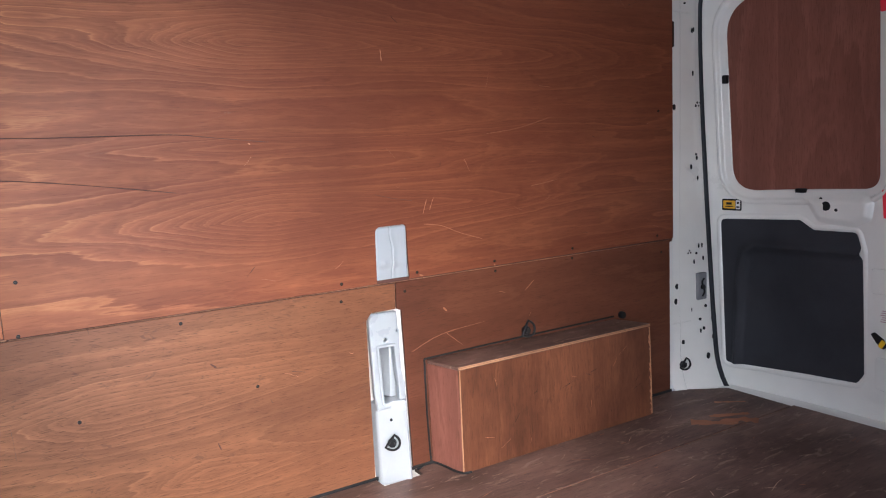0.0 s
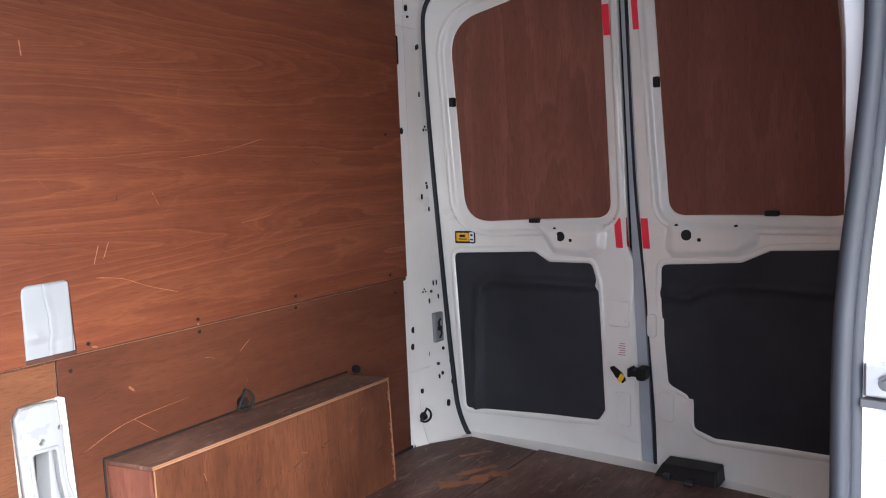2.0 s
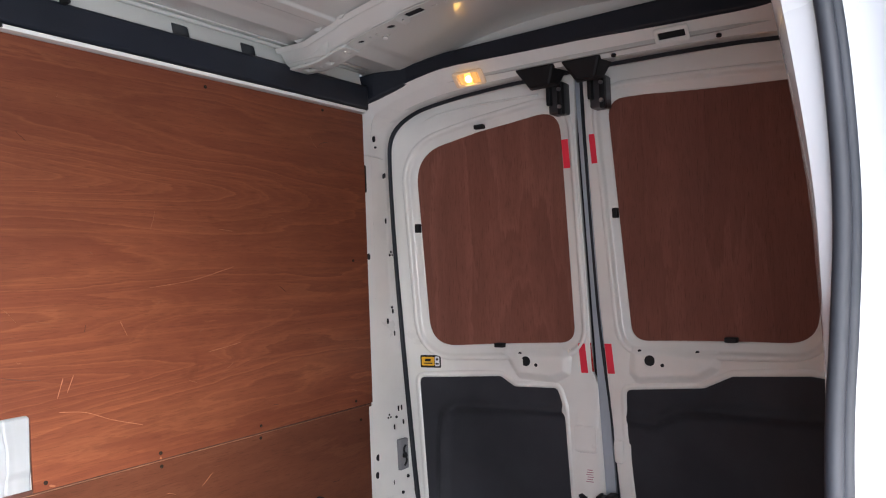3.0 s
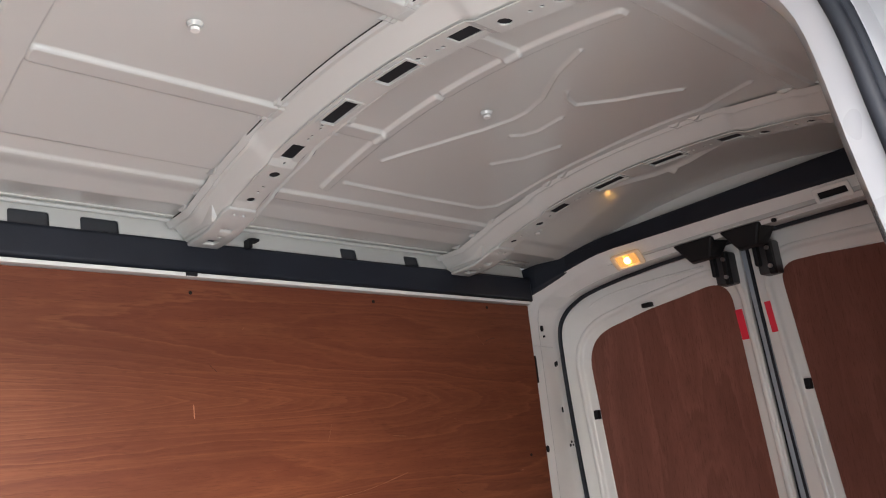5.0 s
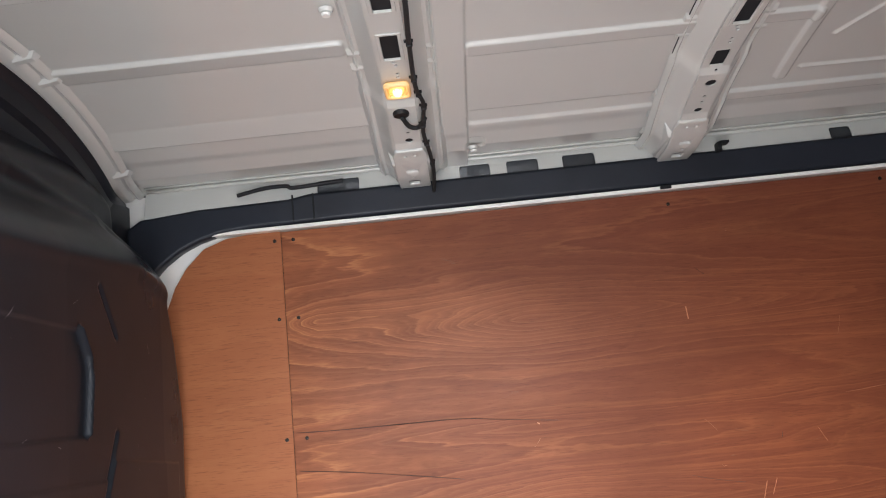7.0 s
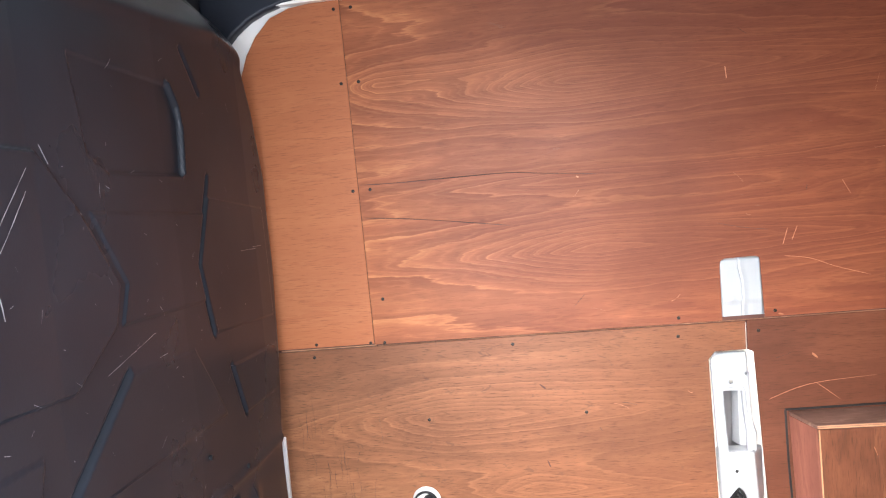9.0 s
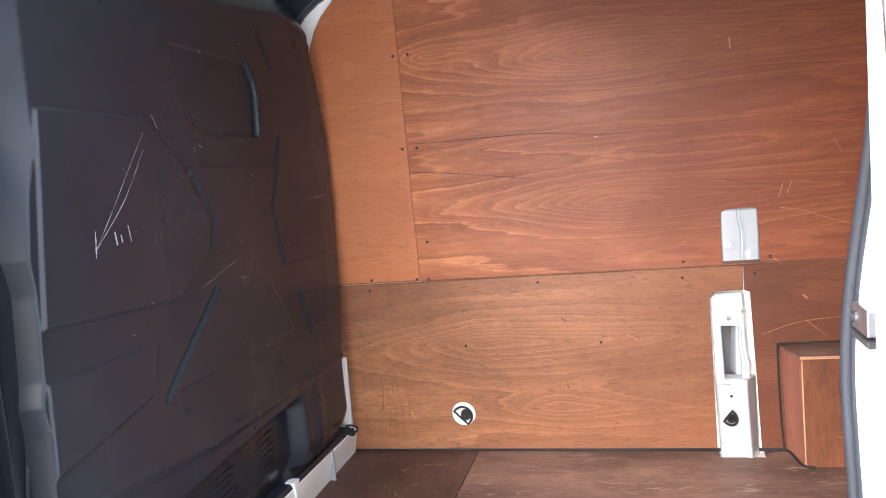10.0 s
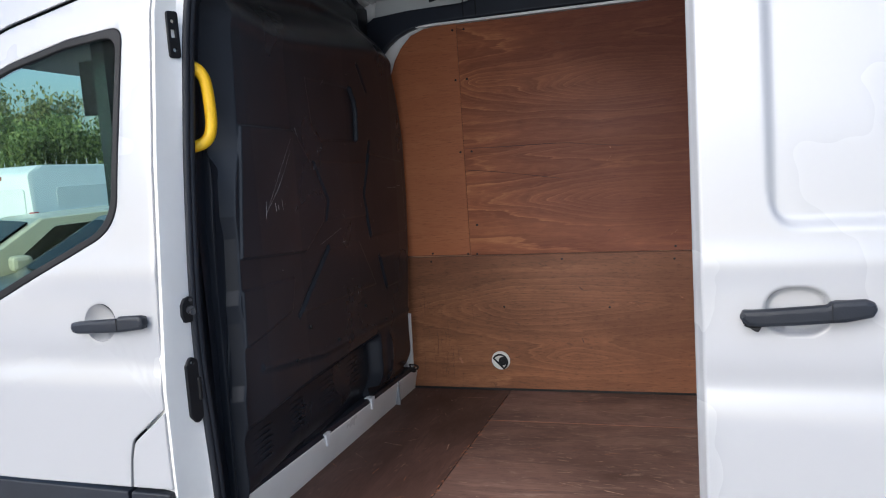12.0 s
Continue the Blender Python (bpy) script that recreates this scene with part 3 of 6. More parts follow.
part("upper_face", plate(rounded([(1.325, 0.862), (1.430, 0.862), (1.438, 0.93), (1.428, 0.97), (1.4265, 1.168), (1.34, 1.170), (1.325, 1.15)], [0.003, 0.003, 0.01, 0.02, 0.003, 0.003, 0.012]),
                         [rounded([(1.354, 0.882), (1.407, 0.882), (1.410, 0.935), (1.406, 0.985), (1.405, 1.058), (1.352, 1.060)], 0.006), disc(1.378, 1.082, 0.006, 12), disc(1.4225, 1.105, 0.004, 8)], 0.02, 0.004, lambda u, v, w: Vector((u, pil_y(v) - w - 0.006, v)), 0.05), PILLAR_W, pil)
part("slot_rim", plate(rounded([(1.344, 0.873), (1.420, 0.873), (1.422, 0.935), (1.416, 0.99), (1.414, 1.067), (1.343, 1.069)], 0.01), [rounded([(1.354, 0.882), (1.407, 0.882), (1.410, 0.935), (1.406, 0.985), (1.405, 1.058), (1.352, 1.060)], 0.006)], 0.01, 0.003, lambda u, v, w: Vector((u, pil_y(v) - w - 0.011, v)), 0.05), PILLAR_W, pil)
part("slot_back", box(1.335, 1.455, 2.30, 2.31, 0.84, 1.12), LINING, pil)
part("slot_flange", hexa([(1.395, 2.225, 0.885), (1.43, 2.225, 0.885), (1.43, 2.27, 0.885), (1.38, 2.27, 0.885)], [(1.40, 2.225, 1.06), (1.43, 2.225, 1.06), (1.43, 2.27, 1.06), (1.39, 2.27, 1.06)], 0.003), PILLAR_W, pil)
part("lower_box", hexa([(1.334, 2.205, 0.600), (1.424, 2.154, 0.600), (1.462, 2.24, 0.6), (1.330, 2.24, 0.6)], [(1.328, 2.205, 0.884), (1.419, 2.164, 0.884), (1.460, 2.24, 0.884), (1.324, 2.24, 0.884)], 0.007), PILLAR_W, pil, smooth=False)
part("bolt_hole", cyl((1.372, 2.184, 0.824), (-0.5, -1, 0), 0.0045, 0.006, 10), DARK, pil)


# ---- tie-down rings ----
def ring_anchor(name, at, facing, label, slant=53, size=1.0):
    """Black lashing ring: a domed boss and a D-shaped wire loop."""
    t = thing(name, label, "lashing ring", "lashing rings")
    n = Vector(facing).normalized()
    side = n.cross(Vector((0, 0, 1))).normalized()
    p = Vector(at)
    up_ = side.cross(n)
    ca, sa = math.cos(radians(slant)), math.sin(radians(slant))
    e = (up_ * sa - side * ca) * size
    f = (-up_ * ca - side * sa) * size
    foot = p - e * 0.005 - f * 0.001
    part("boss", join(cyl(foot + n * 0.006, n, 0.015 * size, 0.012, 18, 0.013 * size), cyl(foot + n * 0.015, n, 0.009, 0.010, 12, 0.008)), BLACK, t, smooth="auto")
    hub = p - f * 0.013 + n * 0.016
    arc = [math.pi * k / 14 for k in range(15)]
    loop = [hub + e * (0.025 * math.cos(a)) + f * (0.033 * math.sin(a) ** 0.8) + n * (0.004 * math.sin(a)) for a in arc] + [hub - e * 0.012, hub + e * 0.012]
    part("loop", sweep(loop, circle(0.0042, 8), n, closed=True), BLACK, t, smooth=True)
    return t


ring_anchor("lashing_ring", (0.447, 2.232, 0.762), (0, -1, 0), "black lashing ring in round cut-out of ply", 135, 1.4)
ring_anchor("lashing_ring", (1.373, 2.180, 0.752), (-0.5, -1, 0), "black lashing ring bolted to white pillar")
ring_anchor("lashing_ring", (1.957, 2.216, 1.018), (-0.15, -1, 0.1), "black lashing ring standing on wheel arch box", 60, 1.15)
ring_anchor("lashing_ring", (2.795, 2.222, 0.725), (-0.3, -1, 0), "black lashing ring on white rear pillar")
ring_anchor("lashing_ring", (0.062, 2.06, 0.752), (0.35, -0.1, 1), "black lashing ring low beside the bulkhead sill")
stub = thing("rubber_stop", "small black rubber stop beside the wheel arch box", "stop")
part("body", cyl((2.43, 2.212, 0.995), (0, -1, 0), 0.014, 0.02, 14, bevel=0.003), BLACK, stub)
part("recess_disc", cyl((0.447, 2.245, 0.762), (0, -1, 0), 0.06, 0.006, 24), WHITE_IN, wall_n)

# ---- wheel arch box ----
arch = thing("wheel_arch_box", "reddish ply box over the wheel arch, chipped pale edges", "box")
part("front_panel", hexa([(1.577, 2.079, 0.622), (2.452, 2.079, 0.622), (2.452, 2.092, 0.622), (1.577, 2.092, 0.622)], [(1.569, 2.079, 0.970), (2.440, 2.079, 0.972), (2.440, 2.092, 0.972), (1.569, 2.092, 0.970)], 0.0012), PLY_BOX, arch)
part("end_panel", hexa([(1.542, 2.219, 0.622), (1.5765, 2.084, 0.622), (1.589, 2.090, 0.622), (1.555, 2.219, 0.622)], [(1.535, 2.219, 0.970), (1.5685, 2.084, 0.970), (1.581, 2.090, 0.970), (1.548, 2.219, 0.970)], 0.0012), PLY_DOOR, arch, "plain lighter brown ply end")
part("end_panel", hexa([(2.44, 2.093, 0.622), (2.452, 2.093, 0.622), (2.41, 2.219, 0.622), (2.40, 2.219, 0.622)], [(2.43, 2.093, 0.970), (2.44, 2.093, 0.970), (2.40, 2.219, 0.970), (2.39, 2.219, 0.970)], 0.0012), PLY_LOWR, arch)
part("top_panel", plate(rounded([(1.566, 2.077), (2.441, 2.077), (2.396, 2.219), (1.534, 2.219)], 0.006), (), 0.011, 0.0015, lambda u, v, w: Vector((u, v, 0.983 + w))), PLY_FLOOR, arch, "dark worn ply lid")
part("lid_edge", join(box(1.568, 2.439, 2.0755, 2.0768, 0.9735, 0.9772), box(1.568, 2.439, 2.0755, 2.0768, 0.9790, 0.9818), box(1.5705, 1.5740, 2.0768, 2.080, 0.63, 0.970)), EDGE, arch, "pale chipped ply edge")
edge_rng = random.Random(19)
torn = [0.625 + 0.345 * k / 46 for k in range(47)]
part("torn_edge", join(*[hexa([(2.4515 - (z - 0.622) * 0.034 - edge_rng.uniform(0.002, 0.007), 2.0782, z), (2.4525 - (z - 0.622) * 0.034, 2.0782, z), (2.4525 - (z - 0.622) * 0.034, 2.081, z), (2.447 - (z - 0.622) * 0.034, 2.081, z)],
                                [(2.4515 - (q - 0.622) * 0.034 - edge_rng.uniform(0.002, 0.007), 2.0782, q), (2.4525 - (q - 0.622) * 0.034, 2.0782, q), (2.4525 - (q - 0.622) * 0.034, 2.081, q), (2.447 - (q - 0.622) * 0.034, 2.081, q)]) for z, q in zip(torn, torn[1:])]), EDGE, arch, "pale splintered ply edge")
part("seam_sealant", join(tube([(1.533, 2.218, 0.63), (1.5265, 2.218, 0.80), (1.526, 2.218, 0.987)], 0.0034, 8, (1, 0, 0)), tube([(1.526, 2.218, 0.988), (1.9, 2.218, 0.992), (2.39, 2.218, 0.994)], 0.0036, 8)), DARK, arch, "black sealant line")
part("seam_sealant", tube([(1.470, 2.20, 0.625), (1.538, 2.212, 0.627), (1.565, 2.09, 0.625), (1.60, 2.073, 0.624)], 0.004, 8), DARK, arch, "black sealant line")
for k in range(14):
    z = rng.uniform(0.63, 0.96)
    o = scratch(arch, [(2.447 - (z - 0.62) * 0.03, z), (2.44 - (z - 0.62) * 0.03, z + rng.uniform(0.008, 0.025))], rng.uniform(0.002, 0.005), 2.0785)
for k in range(18):
    x, z = rng.uniform(1.6, 2.42), rng.uniform(0.65, 0.95)
    scratch(arch, [(x, z), (x + rng.uniform(-0.02, 0.05), z + rng.uniform(-0.03, 0.03))], rng.uniform(0.0006, 0.0014), 2.0785, DARK if rng.random() < 0.5 else SCRATCH)

# ---- floor ----
floor = tagged(part("floor", box(-0.05, 2.95, 0.47, 2.24, 0.585, 0.606), WHITE_IN), "dark brown worn ply load floor of a van", "floor", kind="structure")
boards = []
for outline, m, lab in (
    ([(0.002, 0.60), (0.484, 0.60), (0.486, 2.222), (0.002, 2.222)], PLY_FLOOR_F, "reddish-brown ply floor board, scuffed"),
    ([(0.488, 1.808), (2.93, 1.812), (2.93, 2.10), (2.75, 2.22), (1.47, 2.222), (1.47, 2.165), (1.325, 2.165), (1.325, 2.222), (0.489, 2.222)], PLY_FLOOR, "dark brown ply floor board, worn and scratched"),
    ([(0.488, 0.60), (2.95, 0.60), (2.96, 1.3), (2.945, 1.808), (0.488, 1.804)], PLY_FLOOR, "dark brown ply floor board, worn and scratched"),
):
    boards.append(part("floor_board", plate(outline, (), 0.012, 0.001, lambda u, v, w: Vector((u, v, F + w))), m, floor, lab))
part("board_edge", box(0.5, 2.9, 1.8052, 1.8062, 0.61, 0.6202), RAW, floor, "pale bare ply edge")
part("board_edge", box(0.4845, 0.4875, 1.0, 2.15, 0.61, 0.6204), DARK, floor)
part("wall_gap", box(0.0, 2.72, 2.2185, 2.2225, 0.618, 0.630), DARK, floor, "dark gap between floor and lining")


def floor_mark(pts, width, material, z=F + 0.0006):
    bm = bmesh.new()
    P = smooth_path([(a, b, z) for a, b in pts], 4)
    prev = None
    for i, p in enumerate(P):
        t = (P[min(i + 1, len(P) - 1)] - P[max(i - 1, 0)]).normalized()
        side = Vector((-t.y, t.x, 0)) * width * random.uniform(0.3, 1.0)
        cur = [bm.verts.new(p + side), bm.verts.new(p - side)]
        if prev:
            bm.faces.new((prev[0], cur[0], cur[1], prev[1]))
        prev = cur
    return part("scrape", bm, material, floor)


floor_mark([(2.50, 1.935), (2.58, 1.86), (2.66, 1.84), (2.70, 1.79)], 0.035, RAW)
floor_mark([(2.60, 1.93), (2.66, 1.90), (2.74, 1.86)], 0.02, RAW)
floor_mark([(2.74, 2.02), (2.80, 1.98), (2.84, 1.95)], 0.012, RAW)
for k in range(320):
    x, y = rng.uniform(0.05, 2.85), rng.uniform(0.75, 2.1)
    a = rng.gauss(0.0, 0.35) if x > 0.5 else rng.uniform(0, 3.1)
    l = abs(rng.gauss(0, 0.022)) + 0.004
    floor_mark([(x, y), (x + l * math.cos(a), y + l * math.sin(a) + rng.uniform(-0.004, 0.004)), (x + 1.8 * l * math.cos(a), y + 1.8 * l * math.sin(a))], rng.uniform(0.0005, 0.0018), CHIP if rng.random() < 0.7 else RAW)
for k in range(60):
    t = rng.random()
    floor_mark([(0.482 + rng.uniform(-0.006, 0.01), 1.0 + 1.1 * t), (0.49 + rng.uniform(-0.01, 0.012), 1.012 + 1.1 * t)], rng.uniform(0.001, 0.004), RAW)

# ---- ceiling ----
X, Y = np.meshgrid(np.linspace(-0.06, 2.84, 900), np.linspace(0.52, 2.235, 540), indexing="ij")
Zr = TOPZ - 0.10 * np.minimum(1.0, np.abs(Y - 1.42) / 0.66) ** 2
down = np.zeros_like(X)
for s in (1, -1):
    yy_ = lambda y: MID + s * (y - MID)
    # x from, x to, y from, y to, drop at the inner edge, drop at the outer edge
    for x0, x1, y0, y1, h0, h1 in (
        (-0.05, 0.628, 1.572, 1.640, 0.0095, 0.001), (-0.05, 0.640, 1.855, 1.935, 0.0, 0.0085), (0.874, 1.40, 1.633, 1.690, 0.0085, 0.006), (0.872, 1.39, 1.922, 1.985, -0.008, -0.006),
        (1.515, 2.30, 1.945, 1.992, 0.008, 0.005), (1.515, 1.655, 1.632, 1.684, 0.008, 0.005), (1.632, 1.668, MID, 1.92, 0.008, 0.008), (0.868, 0.925, 2.045, 2.10, -0.006, -0.006),
    ):
        field = rounded([(x0, yy_(y0)), (x1, yy_(y0)), (x1, yy_(y1)), (x0, yy_(y1))], min(0.018, 0.4 * (x1 - x0), 0.4 * (y1 - y0)), 4)
        lean = np.clip(s * (Y - yy_(y0)) / (y1 - y0), 0, 1)
        down += pad(field, X, Y, 0.0075, 1.0) * (h0 + (h1 - h0) * lean)
    down += bead(line_dist([(2.44, yy_(1.93)), (2.47, yy_(1.70)), (2.56, yy_(1.50)), (2.57, MID)], X, Y), 0.011, 0.011)
for pts in (
    [(1.719, 1.752), (1.80, 1.63), (1.857, 1.529), (1.885, 1.45), (1.885, 1.399), (1.86, 1.33), (1.786, 1.228), (1.733, 1.124)],
    [(1.948, 1.517), (1.975, 1.50), (1.993, 1.462), (1.985, 1.379)],
    [(1.88, 1.278), (1.905, 1.30), (1.956, 1.316), (2.015, 1.236), (2.075, 1.106)],
    [(1.689, 1.876), (1.9, 1.88), (2.174, 1.876), (2.225, 1.85), (2.244, 1.80), (2.252, 1.493), (2.24, 1.30), (2.227, 1.14), (2.137, 0.981)],
    [(2.02, 1.66), (2.08, 1.60), (2.12, 1.50)],
):
    down += bead(line_dist(pts, X, Y), 0.0040, 0.0062)
down += 0.012 * soft((np.abs(X - 0.845) < 0.032) * 1.0)
down -= 0.004 * soft((np.abs(Y - MID) - 0.55) / 0.04)
down += 0.0008 * np.sin(X * 7 + Y * 3) * np.cos(Y * 9)
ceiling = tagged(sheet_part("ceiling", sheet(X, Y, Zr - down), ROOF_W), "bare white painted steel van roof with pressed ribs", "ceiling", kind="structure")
part("rear_closing", box(2.835, 2.855, 0.52, 2.30, 2.40, 2.60), ROOF_W, ceiling)
Xo, Yo = np.meshgrid(np.linspace(-1.0, 3.1, 40), np.linspace(0.42, 2.5, 30), indexing="ij")
roof_out = sheet_part("roof_outer", sheet(Xo, Yo, TOPZ + 0.05 - 0.16 * ((Yo - MID) / 1.0) ** 2), WHITE_OUT)
tagged(roof_out, "white outer roof skin of the van", "roof", kind="structure")


def stud(x, y):
    z = roof_z(y) - 0.004
    t = thing("roof_stud", "small pale threaded stud in the roof", "stud", "roof studs")
    part("collar", cyl((x, y, z - 0.003), (0, 0, -1), 0.015, 0.008, 16, 0.012), ROOF_W, t, smooth="auto")
    part("nut", cyl((x, y, z - 0.011), (0, 0, -1), 0.009, 0.005, 10, 0.008), WHITE_IN, t)


for x, y in ((0.614, 1.445), (1.088, 1.451), (1.795, 1.449), (0.890, 2.076), (0.94, 0.80), (2.5, 1.93)):
    stud(x, y)


# ---- roof bows ----
def bow_z(y):
    return roof_z(y) - 0.043 - 0.009 * sstep((abs(y - MID) - 0.315) / 0.03) - 0.004 * sstep((abs(y - MID) - 0.505) / 0.015)


def bow_x(x0, y):
    return x0 - (0.05 * max(0.0, (MID - y) / 0.4) ** 2 * 0.5 if x0 > 2 else 0.0)


def make_bow(x0, lamp=False):
    t = thing("roof_bow", "white pressed steel roof bow with rows of holes", "roof bow", "roof bows", "structure")
    ys = steps(0.60, 2.20, 0.014)
    # hat section: flanges on the skin, sloping flanks, flat bottom
    half = [(-0.095, 0.044), (-0.089, 0.037), (-0.084, 0.031), (-0.079, 0.036), (-0.071, 0.035), (-0.064, 0.028), (-0.043, 0.003), (-0.036, -0.002)]
    sec = half + [(-u, v) for u, v in half[::-1]]
    bm = bmesh.new()
    rows = [[bm.verts.new((bow_x(x0, y) + u, y, bow_z(y) + 0.004 + v * (1.0 if v > 0 else 1))) for u, v in sec] for y in ys]
    for a, b in zip(rows, rows[1:]):
        for k in range(len(sec) - 1):
            bm.faces.new((a[k], a[k + 1], b[k + 1], b[k]))
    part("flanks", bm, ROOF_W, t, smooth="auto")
    bm = bmesh.new()
    rows = [[bm.verts.new((bow_x(x0, y) + u, y, bow_z(y) + 0.0008)) for u in (-0.027, 0.027)] for y in ys]
    for a, b in zip(rows, rows[1:]):
        bm.faces.new((a[0], a[1], b[1], b[0]))
    part("hollow", bm, DARK, t)
    holes = []
    for s in (1, -1):
        for d, l, w in ((0.097, 0.050, 0.0175), (0.285, 0.030, 0.016)):
            if lamp and s > 0 and d > 0.2:
                continue
            holes.append(rounded(rect(-w, w, MID + s * d - l, MID + s * d + l), 0.003, 2))
        for d, r in ((0.375, 0.013), (0.49, 0.010), (0.43, 0.004), (0.455, 0.004), (0.16, 0.0055), (0.175, 0.004), (0.21, 0.004), (0.225, 0.004), (0.33, 0.0035), (0.62, 0.005)):
            if lamp and s > 0 and 0.24 < d < 0.42:
                continue
            holes.append(disc(0.004 if d != 0.16 else 0.0, MID + s * d, r, 10))
        holes.append(rounded(rect(-0.012, 0.010, MID + s * 0.60 - 0.006, MID + s * 0.60 + 0.004), 0.001, 1))
        holes.append(rounded(rect(-0.012, 0.014, MID + s * 0.70 - 0.018, MID + s * 0.70 + 0.016), 0.002, 2))
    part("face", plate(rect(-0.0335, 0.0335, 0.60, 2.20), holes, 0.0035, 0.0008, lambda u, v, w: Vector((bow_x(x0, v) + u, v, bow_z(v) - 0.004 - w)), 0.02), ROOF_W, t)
    for s in (1, -1):
        rims = [plate(rounded(rect(-0.025, 0.025, MID + s * d - l - 0.007, MID + s * d + l + 0.007), 0.004, 2), [rounded(rect(-0.0178, 0.0178, MID + s * d - l, MID + s * d + l), 0.003, 2)], 0.003, 0.001, lambda u, v, w: Vector((bow_x(x0, v) + u, v, bow_z(v) - 0.0068 - w))) for d, l in ((0.097, 0.050),)]
        part("hole_rim", rims[0], ROOF_W, t)
        for d, l in ((0.19, 0.005), (0.25, 0.004), (0.49, 0.008), (0.575, 0.005), (0.655, 0.006)):
            y = MID + s * d
            for sd in (-1, 1):
                xt, zt = bow_x(x0, y) + sd * 0.084, roof_z(y)
                part("foot_tab", hexa([(xt - 0.012, y - l, zt - 0.0068), (xt + 0.012, y - l, zt - 0.0068), (xt + 0.012, y + l, zt - 0.0068), (xt - 0.012, y + l, zt - 0.0068)],
                                      [(xt - 0.015, y - l - 0.016, zt + 0.002), (xt + 0.015, y - l - 0.016, zt + 0.002), (xt + 0.015, y + l + 0.016, zt + 0.002), (xt - 0.015, y + l + 0.016, zt + 0.002)]), ROOF_W, t)
        part("flank_hole", join(*[cyl((bow_x(x0, MID + s * d) - 0.045, MID + s * d, bow_z(MID + s * d) + 0.013), (-0.9, 0, -0.75), 0.0032, 0.003, 8) for d in (0.03, 0.05, 0.20, 0.40, 0.55, 0.585)]), DARK, t)
    # wider stepped foot plate with a slot and a square hole
    foot = [rounded(rect(-0.015, 0.015, 2.048, 2.060), 0.002, 2), rounded(rect(-0.014, 0.014, 2.122, 2.156), 0.003, 2), disc(0.0, 2.090, 0.004, 10), disc(-0.012, 1.985, 0.0035, 8), disc(0.012, 1.985, 0.0035, 8)]
    part("foot_plate", plate(rounded([(-0.036, 1.962), (0.036, 1.962), (0.043, 1.985), (0.043, 2.190), (-0.043, 2.190), (-0.043, 1.985)], 0.006, 3), foot, 0.010, 0.003, lambda u, v, w: Vector((bow_x(x0, v) + u, v, bow_z(v) - 0.010 - w)), 0.05), ROOF_W, t, smooth="auto")
    part("foot_web", hexa([(x0 - 0.050, 2.03, 2.413), (x0 + 0.050, 2.03, 2.413), (x0 + 0.050, 2.195, 2.413), (x0 - 0.050, 2.195, 2.413)], [(x0 - 0.062, 2.0, 2.462), (x0 + 0.062, 2.0, 2.462), (x0 + 0.066, 2.2, 2.462), (x0 - 0.066, 2.2, 2.462)], 0.004), ROOF_W, t, smooth="auto")
    part("hole_back", join(box(x0 - 0.02, x0 + 0.02, 2.044, 2.066, 2.4105, 2.4125), box(x0 - 0.02, x0 + 0.02, 2.116, 2.162, 2.4105, 2.4125)), BLACK_TRIM, t)
    return t


make_bow(0.724, lamp=True)
make_bow(1.442)
make_bow(2.372)

# dark sealant along the second bow's flange
part("sealant_line", tube([(1.352, y, roof_z(y) - 0.002) for y in steps(0.7, 2.16, 0.1)], 0.0013, 6, (1, 0, 0)), BLACK, ceiling)

# roof rail with slots above the trim
rail = tagged(part("roof_rail", plate(rect(-0.05, 2.72, 2.385, 2.475), [rounded(rect(a, b, 2.405, 2.450), 0.008, 3) for a, b in ((0.444, 0.563), (0.85, 0.936), (0.984, 1.073), (1.143, 1.234), (1.90, 1.96), (2.15, 2.21))], 0.006, 0.0015, lambda u, v, w: Vector((u, 2.205 - w + 0.25 * (v - 2.40), v))), ROOF_W), "white steel roof rail with slots", "rail", kind="structure")
part("rail_hollow", box(-0.05, 2.72, 2.230, 2.236, 2.385, 2.468), GRAPHITE, rail)
part("rail_bead", join(tube([(-0.03, 2.182, 2.458), (1.3, 2.182, 2.457), (2.70, 2.182, 2.455)], 0.0055, 8), tube([(-0.03, 2.158, 2.461), (1.3, 2.158, 2.461), (2.70, 2.158, 2.460)], 0.0028, 8)), ROOF_W, rail, smooth=True)
part("bracket", join(box(1.575, 1.60, 2.17, 2.20, 2.425, 2.432), box(1.568, 1.578, 2.17, 2.20, 2.405, 2.43)), BLACK, rail)
part("clip_strip", tube([(0.22, 2.195, 2.425), (0.30, 2.19, 2.437), (0.36, 2.19, 2.437), (0.385, 2.19, 2.43), (0.52, 2.19, 2.437)], 0.006, 8), BLACK, rail)
FR_SEC = [(0.012, 0.0), (0.004, -0.009), (-0.004, -0.011), (-0.010, -0.006), (-0.016, -0.0055), (-0.024, -0.013), (-0.034, -0.015), (-0.050, -0.018), (-0.060, -0.026), (-0.066, -0.040)]


def front_rail_x(y):
    return 0.012 - 0.080 * (abs(y - MID) / 0.8) ** 2.2


